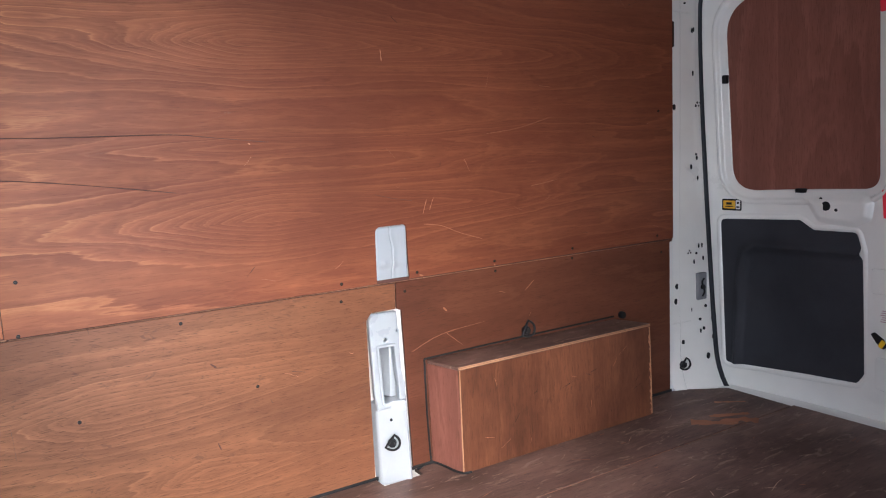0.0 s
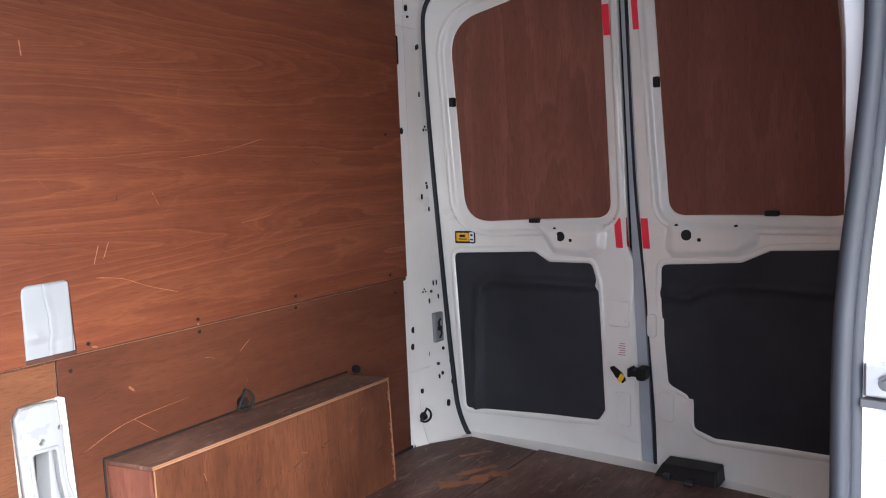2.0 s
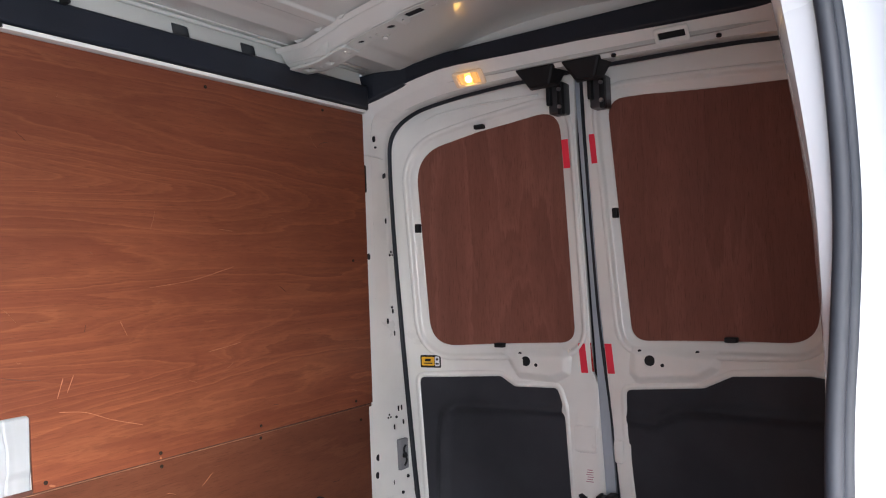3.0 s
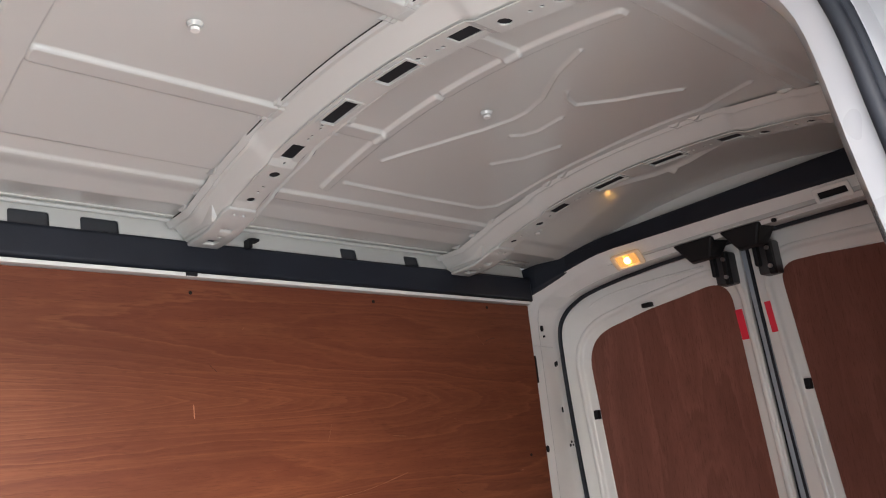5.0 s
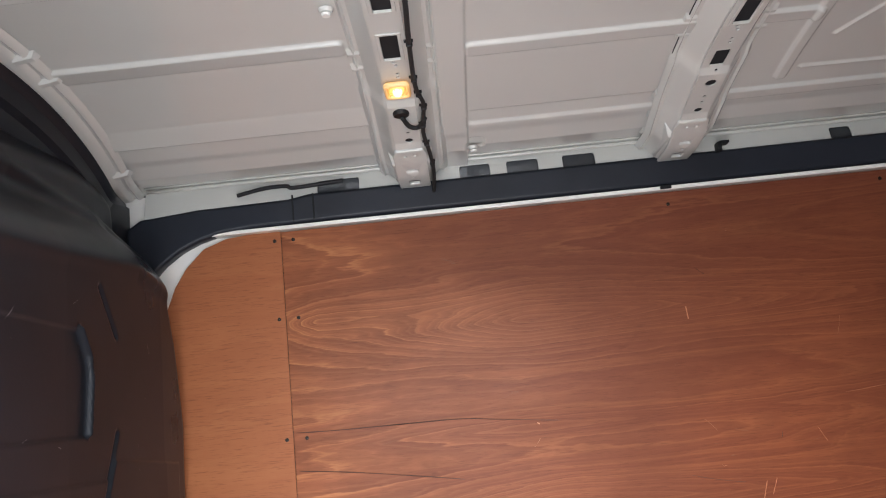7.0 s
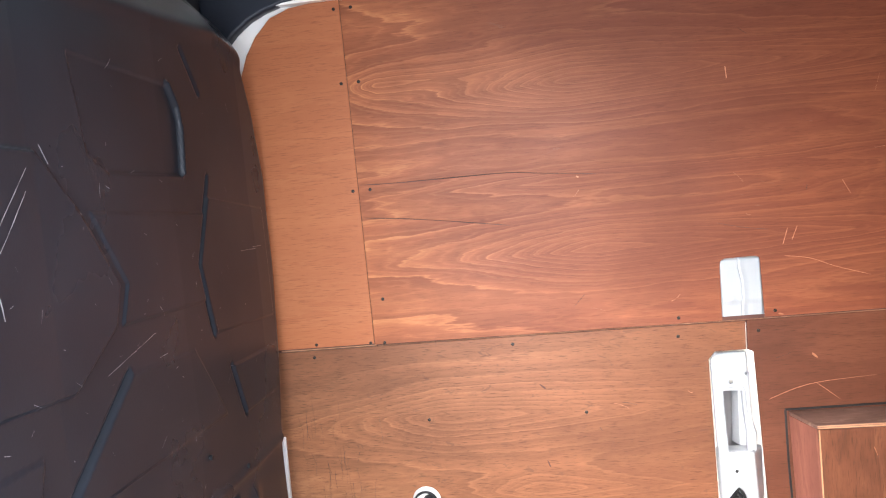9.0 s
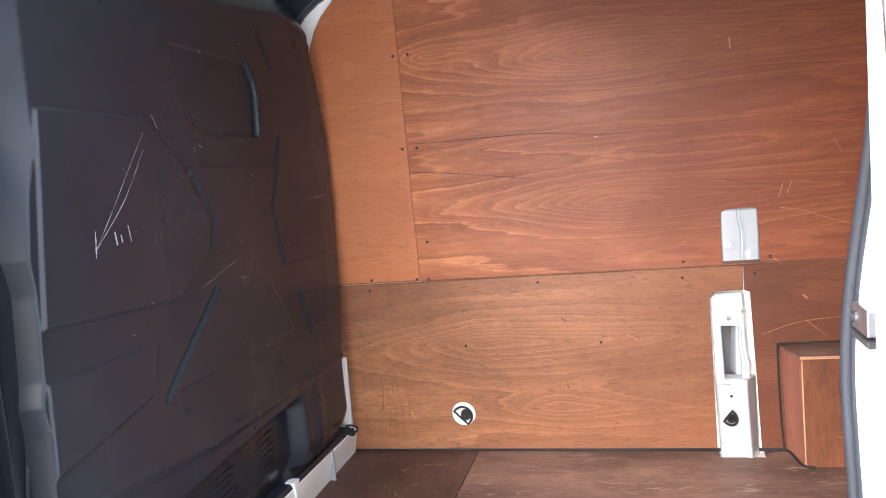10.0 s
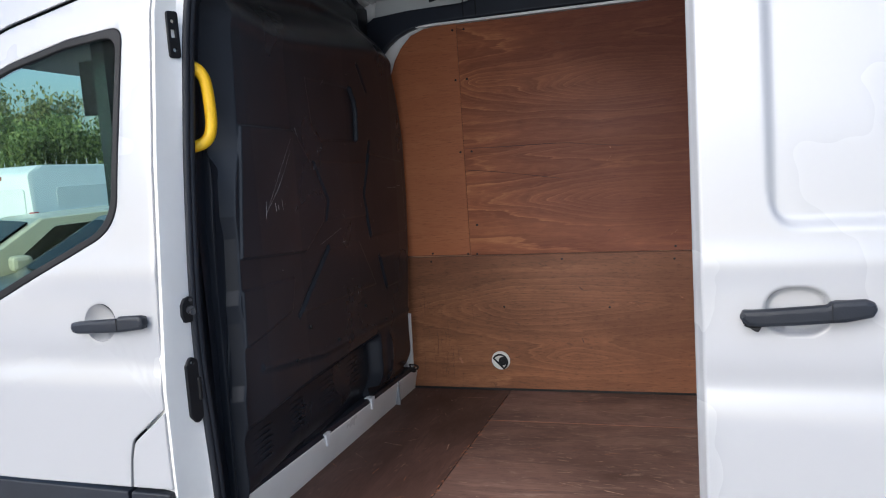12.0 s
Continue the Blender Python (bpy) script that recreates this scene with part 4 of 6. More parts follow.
front_rail = tagged(part("roof_front_rail", grid(steps(0.56, 2.215, 0.03), list(range(len(FR_SEC))), lambda u, v: (front_rail_x(u) + FR_SEC[v][0], u, roof_z(u) - 0.001 + FR_SEC[v][1])), ROOF_W, smooth="auto"), "white steel rail across the front of the roof", "rail", kind="structure")
for y in (1.50, 1.60, 2.03, 1.28):
    xr, zr = front_rail_x(y), roof_z(y)
    part("rail_tab", hexa([(xr - 0.026, y - 0.007, zr - 0.0185), (xr + 0.012, y - 0.007, zr - 0.0125), (xr + 0.012, y + 0.007, zr - 0.0125), (xr - 0.026, y + 0.007, zr - 0.0185)], [(xr - 0.03, y - 0.014, zr - 0.004), (xr + 0.02, y - 0.014, zr), (xr + 0.02, y + 0.014, zr), (xr - 0.03, y + 0.014, zr - 0.004)]), ROOF_W, front_rail)

# ---- black header trim ----
tr_outline = [(-0.10, 2.195), (-0.05, 2.196), (-0.035, 2.21), (0.0, 2.247), (0.05, 2.282), (0.10, 2.304), (0.16, 2.320), (0.26, 2.329), (0.7, 2.331), (2.745, 2.329), (2.745, 2.418), (1.6, 2.414), (0.42, 2.412), (0.36, 2.402), (0.10, 2.398), (-0.06, 2.385), (-0.10, 2.36)]
trim = tagged(part("trim_north", plate(tr_outline, [], 0.045, 0.010, lambda u, v, w: Vector((u, 2.196 - w, v))), BLACK_TRIM, smooth=False), "black plastic trim along the roof rail", "trim", kind="structure")
part("trim_joint", join(box(0.372, 0.376, 2.192, 2.20, 2.335, 2.41), box(0.43, 0.434, 2.192, 2.20, 2.335, 2.41)), DARK, trim)
part("white_lip", box(0.12, 2.73, 2.2, 2.236, 2.3165, 2.3275, 0.002), WHITE_IN, trim, "thin white lip")
part("lip_clip", box(1.40, 1.43, 2.195, 2.205, 2.318, 2.328), BLACK, trim)
rt_low = [(2.30, 2.335), (2.22, 2.35), (2.15, 2.378), (2.09, 2.398), (2.0, 2.423), (1.93, 2.438), (1.85, 2.443), (1.4, 2.443), (0.62, 2.432)]
rt_up = [(0.62, 2.51), (1.0, 2.522), (1.42, 2.512), (1.89, 2.50), (2.05, 2.485), (2.18, 2.465), (2.30, 2.45)]
tagged(part("trim_rear", plate(rt_low + rt_up, (), 0.06, 0.010, lambda u, v, w: Vector((2.797 - w - 0.06 * sstep((u - 2.0) / 0.25), u, v)), 0.12), BLACK_TRIM), "black plastic trim across the rear roof header", "trim", kind="structure")

# ---- rear frame ----
# rows: seal (y, z), inner edge (x, y, z), the bend between (x, y, z)
FRAME = [
    ((2.10, 0.575), (2.733, 2.20, 0.60), (2.83, 2.150, 0.60)),
    ((2.150, 0.62), (2.733, 2.225, 0.64), (2.845, 2.185, 0.64)),
    ((2.190, 0.72), (2.734, 2.238, 0.73), (2.85, 2.222, 0.73)),
    ((2.206, 0.86), (2.735, 2.240, 0.86), (2.85, 2.232, 0.86)),
    ((2.222, 1.04), (2.735, 2.240, 1.04), (2.85, 2.235, 1.04)),
    ((2.254, 1.485), (2.735, 2.240, 1.485), (2.855, 2.235, 1.485)),
    ((2.276, 1.86), (2.735, 2.240, 1.86), (2.862, 2.236, 1.86)),
    ((2.284, 2.15), (2.735, 2.240, 2.15), (2.868, 2.240, 2.15)),
    ((2.275, 2.25), (2.737, 2.240, 2.26), (2.866, 2.236, 2.24)),
    ((2.235, 2.305), (2.74, 2.238, 2.325), (2.86, 2.205, 2.29)),
    ((2.17, 2.340), (2.752, 2.215, 2.352), (2.855, 2.15, 2.325)),
    ((2.10, 2.359), (2.775, 2.14, 2.390), (2.855, 2.08, 2.347)),
    ((1.98, 2.375), (2.795, 2.00, 2.428), (2.855, 1.98, 2.365)),
    ((1.88, 2.383), (2.80, 1.89, 2.444), (2.855, 1.88, 2.375)),
    ((1.716, 2.392), (2.80, 1.716, 2.448), (2.855, 1.716, 2.383)),
    ((1.295, 2.399), (2.80, 1.295, 2.448), (2.855, 1.295, 2.389)),
    ((0.841, 2.387), (2.80, 0.841, 2.44), (2.855, 0.841, 2.377)),
    ((0.66, 2.33), (2.78, 0.64, 2.36), (2.855, 0.67, 2.32)),
    ((0.61, 2.2), (2.735, 0.64, 2.2), (2.855, 0.65, 2.2)),
    ((0.64, 1.4), (2.735, 0.64, 1.4), (2.855, 0.65, 1.4)),
    ((0.72, 0.6), (2.735, 0.66, 0.6), (2.855, 0.68, 0.6)),
]
sealp = smooth_path([(2.966, a, b) for (a, b), _, _ in FRAME], 4)
innp = smooth_path([p for _, p, _ in FRAME], 4)
bendp = smooth_path([p for _, _, p in FRAME], 4)
rows = []
for s, i, b in zip(sealp, innp, bendp):
    rows.append([i, i.lerp(b, 0.45) + Vector((0, -0.004, 0)), i.lerp(b, 0.53) + Vector((0, 0.004, 0)), b.lerp(s, 0.10), b.lerp(s, 0.55), s + Vector((-0.004, 0, 0)), s + Vector((0.06, 0, 0))])
rf = tagged(part("rear_frame", grid(list(range(len(rows))), list(range(7)), lambda u, v: rows[u][v]), WHITE_IN, smooth="auto"), "white painted steel rear door frame and pillar, chipped", "door frame", kind="structure")
part("frame_seal", sweep([p + Vector((0.004, 0, 0)) for p in sealp], circle(0.0115, 10), (1, 0, 0)), RUBBER, rf, "black rubber door seal", smooth=True)
part("weld_seam", join(tube([(2.745, 2.234, 0.90), (2.80, 2.231, 0.90), (2.852, 2.229, 0.899)], 0.002, 6), tube([(2.745, 2.236, 2.17), (2.80, 2.234, 2.168), (2.868, 2.236, 2.165)], 0.002, 6)), WHITE_IN, rf)


def pillar_spot(x, z, r, tall=1.0, y=None):
    """A dark hole in the rear pillar."""
    yb = 2.2385 - 0.004 * (x - 2.735) / 0.12 if x < 2.86 else 2.235 + (x - 2.86) / 0.105 * lerp([(0.6, -0.08), (1.04, -0.013), (1.485, 0.019), (2.2, 0.045)], z)
    bm = cyl((0, 0, 0), (0.1, -1, 0), r, 0.006, 14)
    for v in bm.verts:
        v.co.z *= tall
        v.co += Vector((x, (y or yb), z))
    part("pillar_hole", bm, DARK, rf)


for x, z, r, tall in ((2.760, 1.795, 0.008, 1.5), (2.772, 1.057, 0.010, 1.2), (2.766, 0.994, 0.009, 1.4), (2.81, 0.812, 0.007, 1.4), (2.90, 0.90, 0.006, 1.0), (2.915, 0.86, 0.0055, 1.3), (2.925, 0.74, 0.009, 1.5), (2.815, 2.235, 0.007, 1.6), (2.822, 2.205, 0.004, 1.0),
                      (2.90, 1.60, 0.0045, 1.0), (2.905, 1.585, 0.004, 2.2), (2.91, 1.50, 0.0035, 2.6), (2.89, 1.185, 0.005, 1.0), (2.87, 2.10, 0.003, 3.0), (2.885, 2.105, 0.0035, 2.6), (2.93, 1.16, 0.003, 3.2), (2.875, 1.15, 0.003, 3.2), (2.90, 0.85, 0.003, 3), (2.95, 0.82, 0.003, 3), (2.905, 1.215, 0.0025, 4), (2.925, 1.215, 0.0025, 4), (2.86, 1.55, 0.0025, 4), (2.875, 1.93, 0.0025, 4), (2.86, 0.885, 0.004, 1.3), (2.955, 0.90, 0.0028, 3.4), (2.93, 0.955, 0.0055, 1.2), (2.86, 0.945, 0.0025, 3.6)):
    pillar_spot(x, z, r, tall)
part("wire_recess", box(2.885, 2.935, 2.215, 2.240, 0.985, 1.10, 0.004), LINING, rf, "recess with a connector")
part("connector", join(cyl((2.905, 2.215, 1.04), (0, -1, 0.2), 0.011, 0.016, 12), tube([(2.915, 2.214, 1.075), (2.90, 2.211, 1.06), (2.915, 2.211, 1.02), (2.905, 2.214, 1.0)], 0.004, 8, (1, 0, 0))), BLACK, rf)
part("striker_recess", box(2.728, 2.752, 2.226, 2.246, 2.03, 2.13, 0.004), BLACK, rf, "black plastic cover")
part("paint_chip", join(*[cyl((2.905 + 0.012 * k, 2.249 + 0.003 * k, 1.80 + 0.012 * (k % 2)), (0.1, -1, 0), 0.006 - 0.001 * k, 0.002, 6) for k in range(4)]), DARK, rf, "dark chipped paint")
part("paint_chip", join(*[cyl((2.84 + 0.008 * k, 2.2345, 1.19 + 0.01 * (k % 2)), (0, -1, 0), 0.004, 0.002, 6) for k in range(3)]), DARK, rf, "dark chipped paint")
part("rear_roof_edge", box(2.99, 3.07, 0.45, 2.52, 2.405, 2.60), WHITE_OUT, rf)
part("sill", box(2.925, 3.06, 0.62, 2.20, 0.57, 0.612, 0.004), WHITE_IN, rf)
part("header_slot", plate(rounded(rect(1.07, 1.15, -0.014, 0.014), 0.004, 3), (), 0.004, 0.001, lambda u, v, w: Vector((2.822 + v * 0.6, u, 2.416 - v * 0.75 + w))), DARK, rf)
part("slot_rim", plate(rounded(rect(1.058, 1.162, -0.024, 0.024), 0.008, 3), [rounded(rect(1.07, 1.15, -0.014, 0.014), 0.004, 3)], 0.008, 0.002, lambda u, v, w: Vector((2.820 + v * 0.6, u, 2.414 - v * 0.75 + w))), WHITE_IN, rf)
part("rubber_plug", join(*[cyl((2.845, y, 2.388), (-0.3, 0, -1), 0.008, 0.006, 12) for y in (1.30, 1.78, 0.98)]), BLACK, rf)

for y0, y1 in ((1.505, 1.655), (1.345, 1.485)):
    t = thing("latch_cover", "black plastic latch cover on the rear roof header", "latch cover", "latch covers")
    part("cover", hexa([(2.865, y0 + 0.03, 2.335), (2.925, y0 + 0.02, 2.34), (2.925, y1 - 0.02, 2.34), (2.865, y1 - 0.05, 2.335)], [(2.845, y0, 2.402), (2.96, y0, 2.402), (2.96, y1, 2.402), (2.845, y1, 2.402)], 0.008), BLACK, t)


# ---- rear doors ----
def on_door(off=0.0):
    return lambda u, v, w: Vector((door_x(u) - off - w, u, v))


WIN_L = [(2.184, 2.192), (2.143, 1.442), (1.563, 1.462), (1.589, 2.296), (1.909, 2.252)]
RAD_L = [0.15, 0.11, 0.06, 0.085, 0.35]
WIN_R = [(1.412, 2.302), (1.267, 2.298), (0.752, 2.262), (0.772, 1.478), (1.357, 1.472)]
RAD_R = [0.075, 0.0, 0.09, 0.10, 0.06]
OUT_L = [(2.13, 0.575), (2.20, 0.66), (2.235, 0.80), (2.26, 1.04), (2.29, 1.5), (2.31, 2.15), (2.28, 2.30), (2.12, 2.385), (1.9, 2.41), (1.522, 2.42), (1.523, 2.161), (1.504, 1.584), (1.497, 1.36), (1.480, 1.32), (1.478, 1.19), (1.459, 0.675), (1.455, 0.575)]
OUT_R = [(1.492, 2.42), (1.0, 2.41), (0.8, 2.38), (0.62, 2.28), (0.60, 2.1), (0.64, 1.2), (0.70, 0.66), (0.75, 0.575), (1.402, 0.575), (1.408, 0.80), (1.44, 1.25), (1.462, 1.583), (1.487, 2.158)]
FELT_L = [(2.185, 1.325), (1.852, 1.337), (1.797, 1.301), (1.632, 1.302), (1.609, 1.224), (1.589, 0.776), (1.616, 0.735), (2.015, 0.716), (2.159, 0.709)]
FELT_R = [(1.379, 1.309), (1.118, 1.329), (1.029, 1.371), (0.80, 1.385), (0.72, 1.375), (0.75, 0.80), (0.82, 0.772), (1.20, 0.745), (1.268, 0.765), (1.290, 0.875), (1.358, 0.905), (1.380, 1.161)]


def felt(outline, line):
    def place(u, v, w):
        d = float(line_dist(line, np.array(u), np.array(v)))
        inn = 0.024 * math.exp(-(d / 0.014) ** 2)
        return Vector((door_x(u) - 0.003 - inn - w, u, v))
    return plate(rounded(outline, 0.02, 3), (), 0.006, 0.002, place, 0.014)


def offset_ring(ring, d):
    """The closed outline moved outwards by d."""
    n = len(ring)
    area = sum(ring[i][0] * ring[(i + 1) % n][1] - ring[(i + 1) % n][0] * ring[i][1] for i in range(n))
    out = []
    for i in range(n):
        a, b, c = Vector(ring[i - 1]), Vector(ring[i]), Vector(ring[(i + 1) % n])
        t = (b - a).normalized() + (c - b).normalized()
        nrm = Vector((t.y, -t.x)).normalized() * (1 if area > 0 else -1)
        out.append(tuple(b + nrm * d))
    return out


def rolled_ring(ring, profile):
    """A pressed rim round an outline on the door: profile rows are (distance outwards, depth into the door)."""
    bm = bmesh.new()
    rows = [[bm.verts.new((door_x(p) + deep, p, q)) for p, q in offset_ring(ring, d)] for d, deep in profile]
    n = len(ring)
    for a, b in zip(rows, rows[1:]):
        for i in range(n):
            bm.faces.new((a[i], a[(i + 1) % n], b[(i + 1) % n], b[i]))
    return bm


WIN_ROLL = [(-0.003, 0.024), (0.0, 0.016), (0.004, 0.0145), (0.024, 0.0125), (0.029, 0.0105), (0.033, 0.006), (0.037, 0.0), (0.041, -0.0028), (0.046, -0.0032), (0.050, -0.0020), (0.054, 0.0006), (0.056, 0.004)]
FELT_ROLL = [(-0.006, 0.003), (-0.001, 0.001), (0.003, -0.0035), (0.007, -0.0048), (0.012, -0.0046), (0.017, -0.0026), (0.022, 0.0008), (0.024, 0.004)]


def rear_door(name, out, win, rad, feltp, line, holes, boss, block, label):
    def face(u, v, w, tall=0.017):
        a, b = np.array(u), np.array(v)
        rise = float(pad(block, a, b, 0.012, 0.007)) + (float(pad(boss, a, b, 0.036, tall)) if tall else 0.0)
        return Vector((door_x(u) - rise - w, u, v))
    boss = rounded(boss, 0.03, 6)
    d = tagged(new(name), label, "door", kind="structure")
    ring = rounded(win, rad, 10)
    big = offset_ring(ring, 0.05)
    part("inner_panel", plate(rounded(out, 0.02, 4), [big] + [disc(a, b, r, 12) for a, b, r in holes], 0.022, 0.005, lambda u, v, w: face(u, v, w, 0.0), 0.05), WHITE_IN, d, smooth="auto")
    part("window_rim", rolled_ring(ring, WIN_ROLL), WHITE_IN, d, "rolled white steel rim", smooth=True)
    part("ply_window_panel", plate(offset_ring(ring, 0.018), (), 0.006, 0.001, lambda u, v, w: Vector((door_x(u) + 0.019 - w, u, v)), 0.12), PLY_DOOR, d, "dark red-brown ply blanking the window")
    part("felt_rim", rolled_ring(rounded(feltp, 0.02, 5), FELT_ROLL), WHITE_IN, d, "rolled white steel rim", smooth=True)
    part("felt_panel", felt(feltp, line), FELT, d, "black felt-covered door card", smooth=True)
    part("hole_back", join(*[cyl((door_x(a) + 0.040, a, b), (1, 0, 0), r * 1.3, 0.004, 12) for a, b, r in holes]), DARK, d)
    near = [h for h in holes if inside(boss, np.array(h[0]), np.array(h[1]))]
    ys_, zs_ = [p[0] for p in boss], [p[1] for p in boss]
    bm = grid(steps(min(ys_) - 0.004, max(ys_) + 0.004, 0.006), steps(min(zs_) - 0.004, max(zs_) + 0.004, 0.006), lambda u, v: face(u, v, -0.0012))
    bmesh.ops.delete(bm, geom=[v for v in bm.verts if not inside(boss, np.array(v.co.y), np.array(v.co.z))], context="VERTS")
    part("latch_pressing", bm, WHITE_IN, d, "raised white latch pressing", smooth=True)
    part("latch_hole", join(*[cyl((face(a, b, 0).x + 0.0015, a, b), (-1, 0, 0), r * 1.04, 0.002, 18) for a, b, r in near]), DARK, d)
    part("outer_skin", plate(rounded(out, 0.02, 3), (), 0.006, 0.001, lambda u, v, w: Vector((door_x(u) + 0.055 - w, u, v)), 0.2), WHITE_OUT, d)
    return d


door_l = rear_door("door_1", OUT_L, WIN_L, RAD_L, FELT_L, [(2.11, 0.70), (2.095, 1.10), (2.08, 1.19), (2.03, 1.225), (1.60, 1.225)], [(1.743, 1.396, 0.017), (1.579, 1.436, 0.005), (1.768, 1.422, 0.006), (1.704, 1.383, 0.006), (1.50, 1.16, 0.006)],
                   [(1.86, 1.437), (1.832, 1.40), (1.785, 1.326), (1.64, 1.312), (1.575, 1.345), (1.565, 1.42), (1.60, 1.447)], [(1.588, 1.245), (1.482, 1.245), (1.462, 0.68), (1.588, 0.68)], "white rear van door with ply window blank and black card")
door_r = rear_door("door_2", OUT_R, WIN_R, RAD_R, FELT_R, [(1.37, 1.215), (1.29, 1.205), (1.20, 1.255), (1.08, 1.262), (0.72, 1.262)], [(1.289, 1.412, 0.017), (1.325, 1.441, 0.006), (1.247, 1.398, 0.006), (1.134, 1.442, 0.006)],
                   [(1.365, 1.455), (1.375, 1.36), (1.34, 1.322), (1.13, 1.338), (1.06, 1.385), (1.05, 1.45), (1.30, 1.462)], [(1.436, 1.155), (1.385, 1.155), (1.362, 0.895), (1.292, 0.865), (1.272, 0.755), (1.272, 0.69), (1.405, 0.69)], "white rear van door, other leaf, with black card")
for d, (a, b, c, e) in ((door_l, (1.490, 1.572, 1.085, 1.178)), (door_l, (1.492, 1.548, 0.73, 0.853)), (door_r, (1.337, 1.388, 0.775, 0.875)), (door_r, (1.395, 1.43, 1.06, 1.14))):
    part("pressing", plate(rounded(rect(a, b, c, e), 0.014, 5), (), 0.012, 0.005, lambda u, v, w: Vector((door_x(u) - 0.0115 - w, u, v))), WHITE_IN, d, smooth="auto")
part("gap_seal", tube([(3.05, 1.498, 2.41), (3.05, 1.493, 2.158), (3.05, 1.470, 1.583), (3.05, 1.441, 1.25), (3.05, 1.426, 1.05), (3.05, 1.414, 0.80), (3.05, 1.409, 0.60)], 0.0062, 8, (1, 0, 0)), RUBBER, door_r, "black rubber gap seal", smooth=True)
part("edge_return", hexa([(3.047, 1.415, 0.6), (3.047, 1.455, 0.6), (3.06, 1.455, 0.6), (3.06, 1.415, 0.6)], [(3.047, 1.50, 2.4), (3.047, 1.521, 2.4), (3.06, 1.521, 2.4), (3.06, 1.50, 2.4)]), PRIMER, door_l, "grey sealed inner door edge")
part("edge_bead", tube([(3.023, 1.66 + 0.5, 0.72), (3.005, 2.215, 1.05), (2.99, 2.238, 1.6), (2.985, 2.25, 2.1), (2.99, 2.22, 2.22), (3.0, 2.12, 2.315), (3.02, 1.95, 2.345), (3.04, 1.66, 2.352)], 0.004, 8, (-1, 0, 0)), WHITE_IN, door_l, smooth=True)
part("gap_backing", box(3.074, 3.079, 1.38, 1.54, 0.56, 2.44), DARK, door_l)
for d, y, z in ((door_l, 1.902, 2.266), (door_l, 1.853, 1.450), (door_l, 2.174, 1.90), (door_r, 1.028, 1.484), (door_r, 1.393, 1.908)):
    wid, tal = (0.020, 0.008) if z > 2.2 or z < 1.6 else (0.009, 0.017)
    part("clip", box(door_x(y) - 0.005, door_x(y) + 0.018, y - wid, y + wid, z - tal, z + tal, 0.003), BLACK, d, "black plastic clip")


def sticker(y, z, lean):
    t = thing("reflective_strip", "short strip of bright red reflective tape on door edge", "reflective tape", "red reflective strips")
    part("tape", plate(rounded(rect(-0.0125, 0.0125, -0.051, 0.051), 0.001, 1), (), 0.0012, 0.0003, lambda u, v, w: Vector((door_x(y) - 0.0022 - w, y + u + lean * v, z + v))), RED, t)


sticker(1.563, 2.128, 0.06)
sticker(1.459, 2.134, 0.07)
sticker(1.5305, 1.411, 0.08)
sticker(1.434, 1.412, 0.08)

edge_tape = thing("reflective_strip", "narrow dark red strip on the inner door edge", "reflective tape", "red reflective strips")
part("tape", plate(rect(1.500, 1.508, 1.365, 1.465), (), 0.001, 0.0002, lambda u, v, w: Vector((3.0455 - w, u + 0.08 * (v - 1.411) - 0.004, v))), TAIL, edge_tape)

lab = thing("warning_label", "yellow and white safety label with black frame on door", "label")
part("frame", plate(rounded(rect(2.095, 2.180, 1.362, 1.410), 0.006, 3), (), 0.002, 0.0004, on_door(0.0024)), BLACK, lab)
part("yellow_field", plate(rounded(rect(2.121, 2.174, 1.370, 1.403), 0.003, 2), (), 0.001, 0.0002, on_door(0.0034)), LABEL_Y, lab)
part("white_field", plate(rounded(rect(2.100, 2.119, 1.368, 1.405), 0.003, 2), (), 0.001, 0.0002, on_door(0.0034)), LABEL_W, lab)
part("print_bar", join(plate(rect(2.130, 2.164, 1.377, 1.381), (), 0.001, 0.0002, on_door(0.0042)), plate(rect(2.136, 2.160, 1.386, 1.396), (), 0.001, 0.0002, on_door(0.0042)), plate(rect(2.103, 2.116, 1.374, 1.380), (), 0.001, 0.0002, on_door(0.0042)), plate(rect(2.105, 2.114, 1.390, 1.398), (), 0.001, 0.0002, on_door(0.0042))), BLACK, lab)
for y in (1.565, 1.413):
    t = thing("door_latch", "dark steel latch bracket at the top of a rear door", "latch", "door latches")
    part("bracket", box(2.985, 3.047, y - 0.026, y + 0.030, 2.262, 2.372, 0.006), DARKSTEEL, t)
    part("cheek", join(box(2.965, 2.99, y - 0.03, y - 0.012, 2.255, 2.365, 0.004), box(2.965, 2.99, y + 0.014, y + 0.030, 2.29, 2.37, 0.004)), BLACK, t)
    for zb in (2.28, 2.34):
        part("bolt", cyl((2.962, y - 0.021, zb), (-1, 0, 0), 0.007, 0.01, 8), STEEL, t)
lev = thing("release_lever", "black and yellow oval release lever in the door", "lever")
part("dish", plate(rounded([(1.568, 0.937), (1.552, 0.944), (1.52, 0.922), (1.507, 0.898), (1.52, 0.884), (1.545, 0.905)], 0.008), (), 0.006, 0.001, on_door(0.012)), BLACK, lev)
part("yellow_tab", plate(rounded([(1.524, 0.922), (1.510, 0.912), (1.524, 0.888), (1.538, 0.896)], 0.002), (), 0.006, 0.001, on_door(0.016)), YELLOW, lev)
chk = thing("door_check", "black door catch between the rear doors", "catch")
part("arm", box(2.99, 3.04, 1.42, 1.476, 0.927, 0.949, 0.004), BLACK, chk)
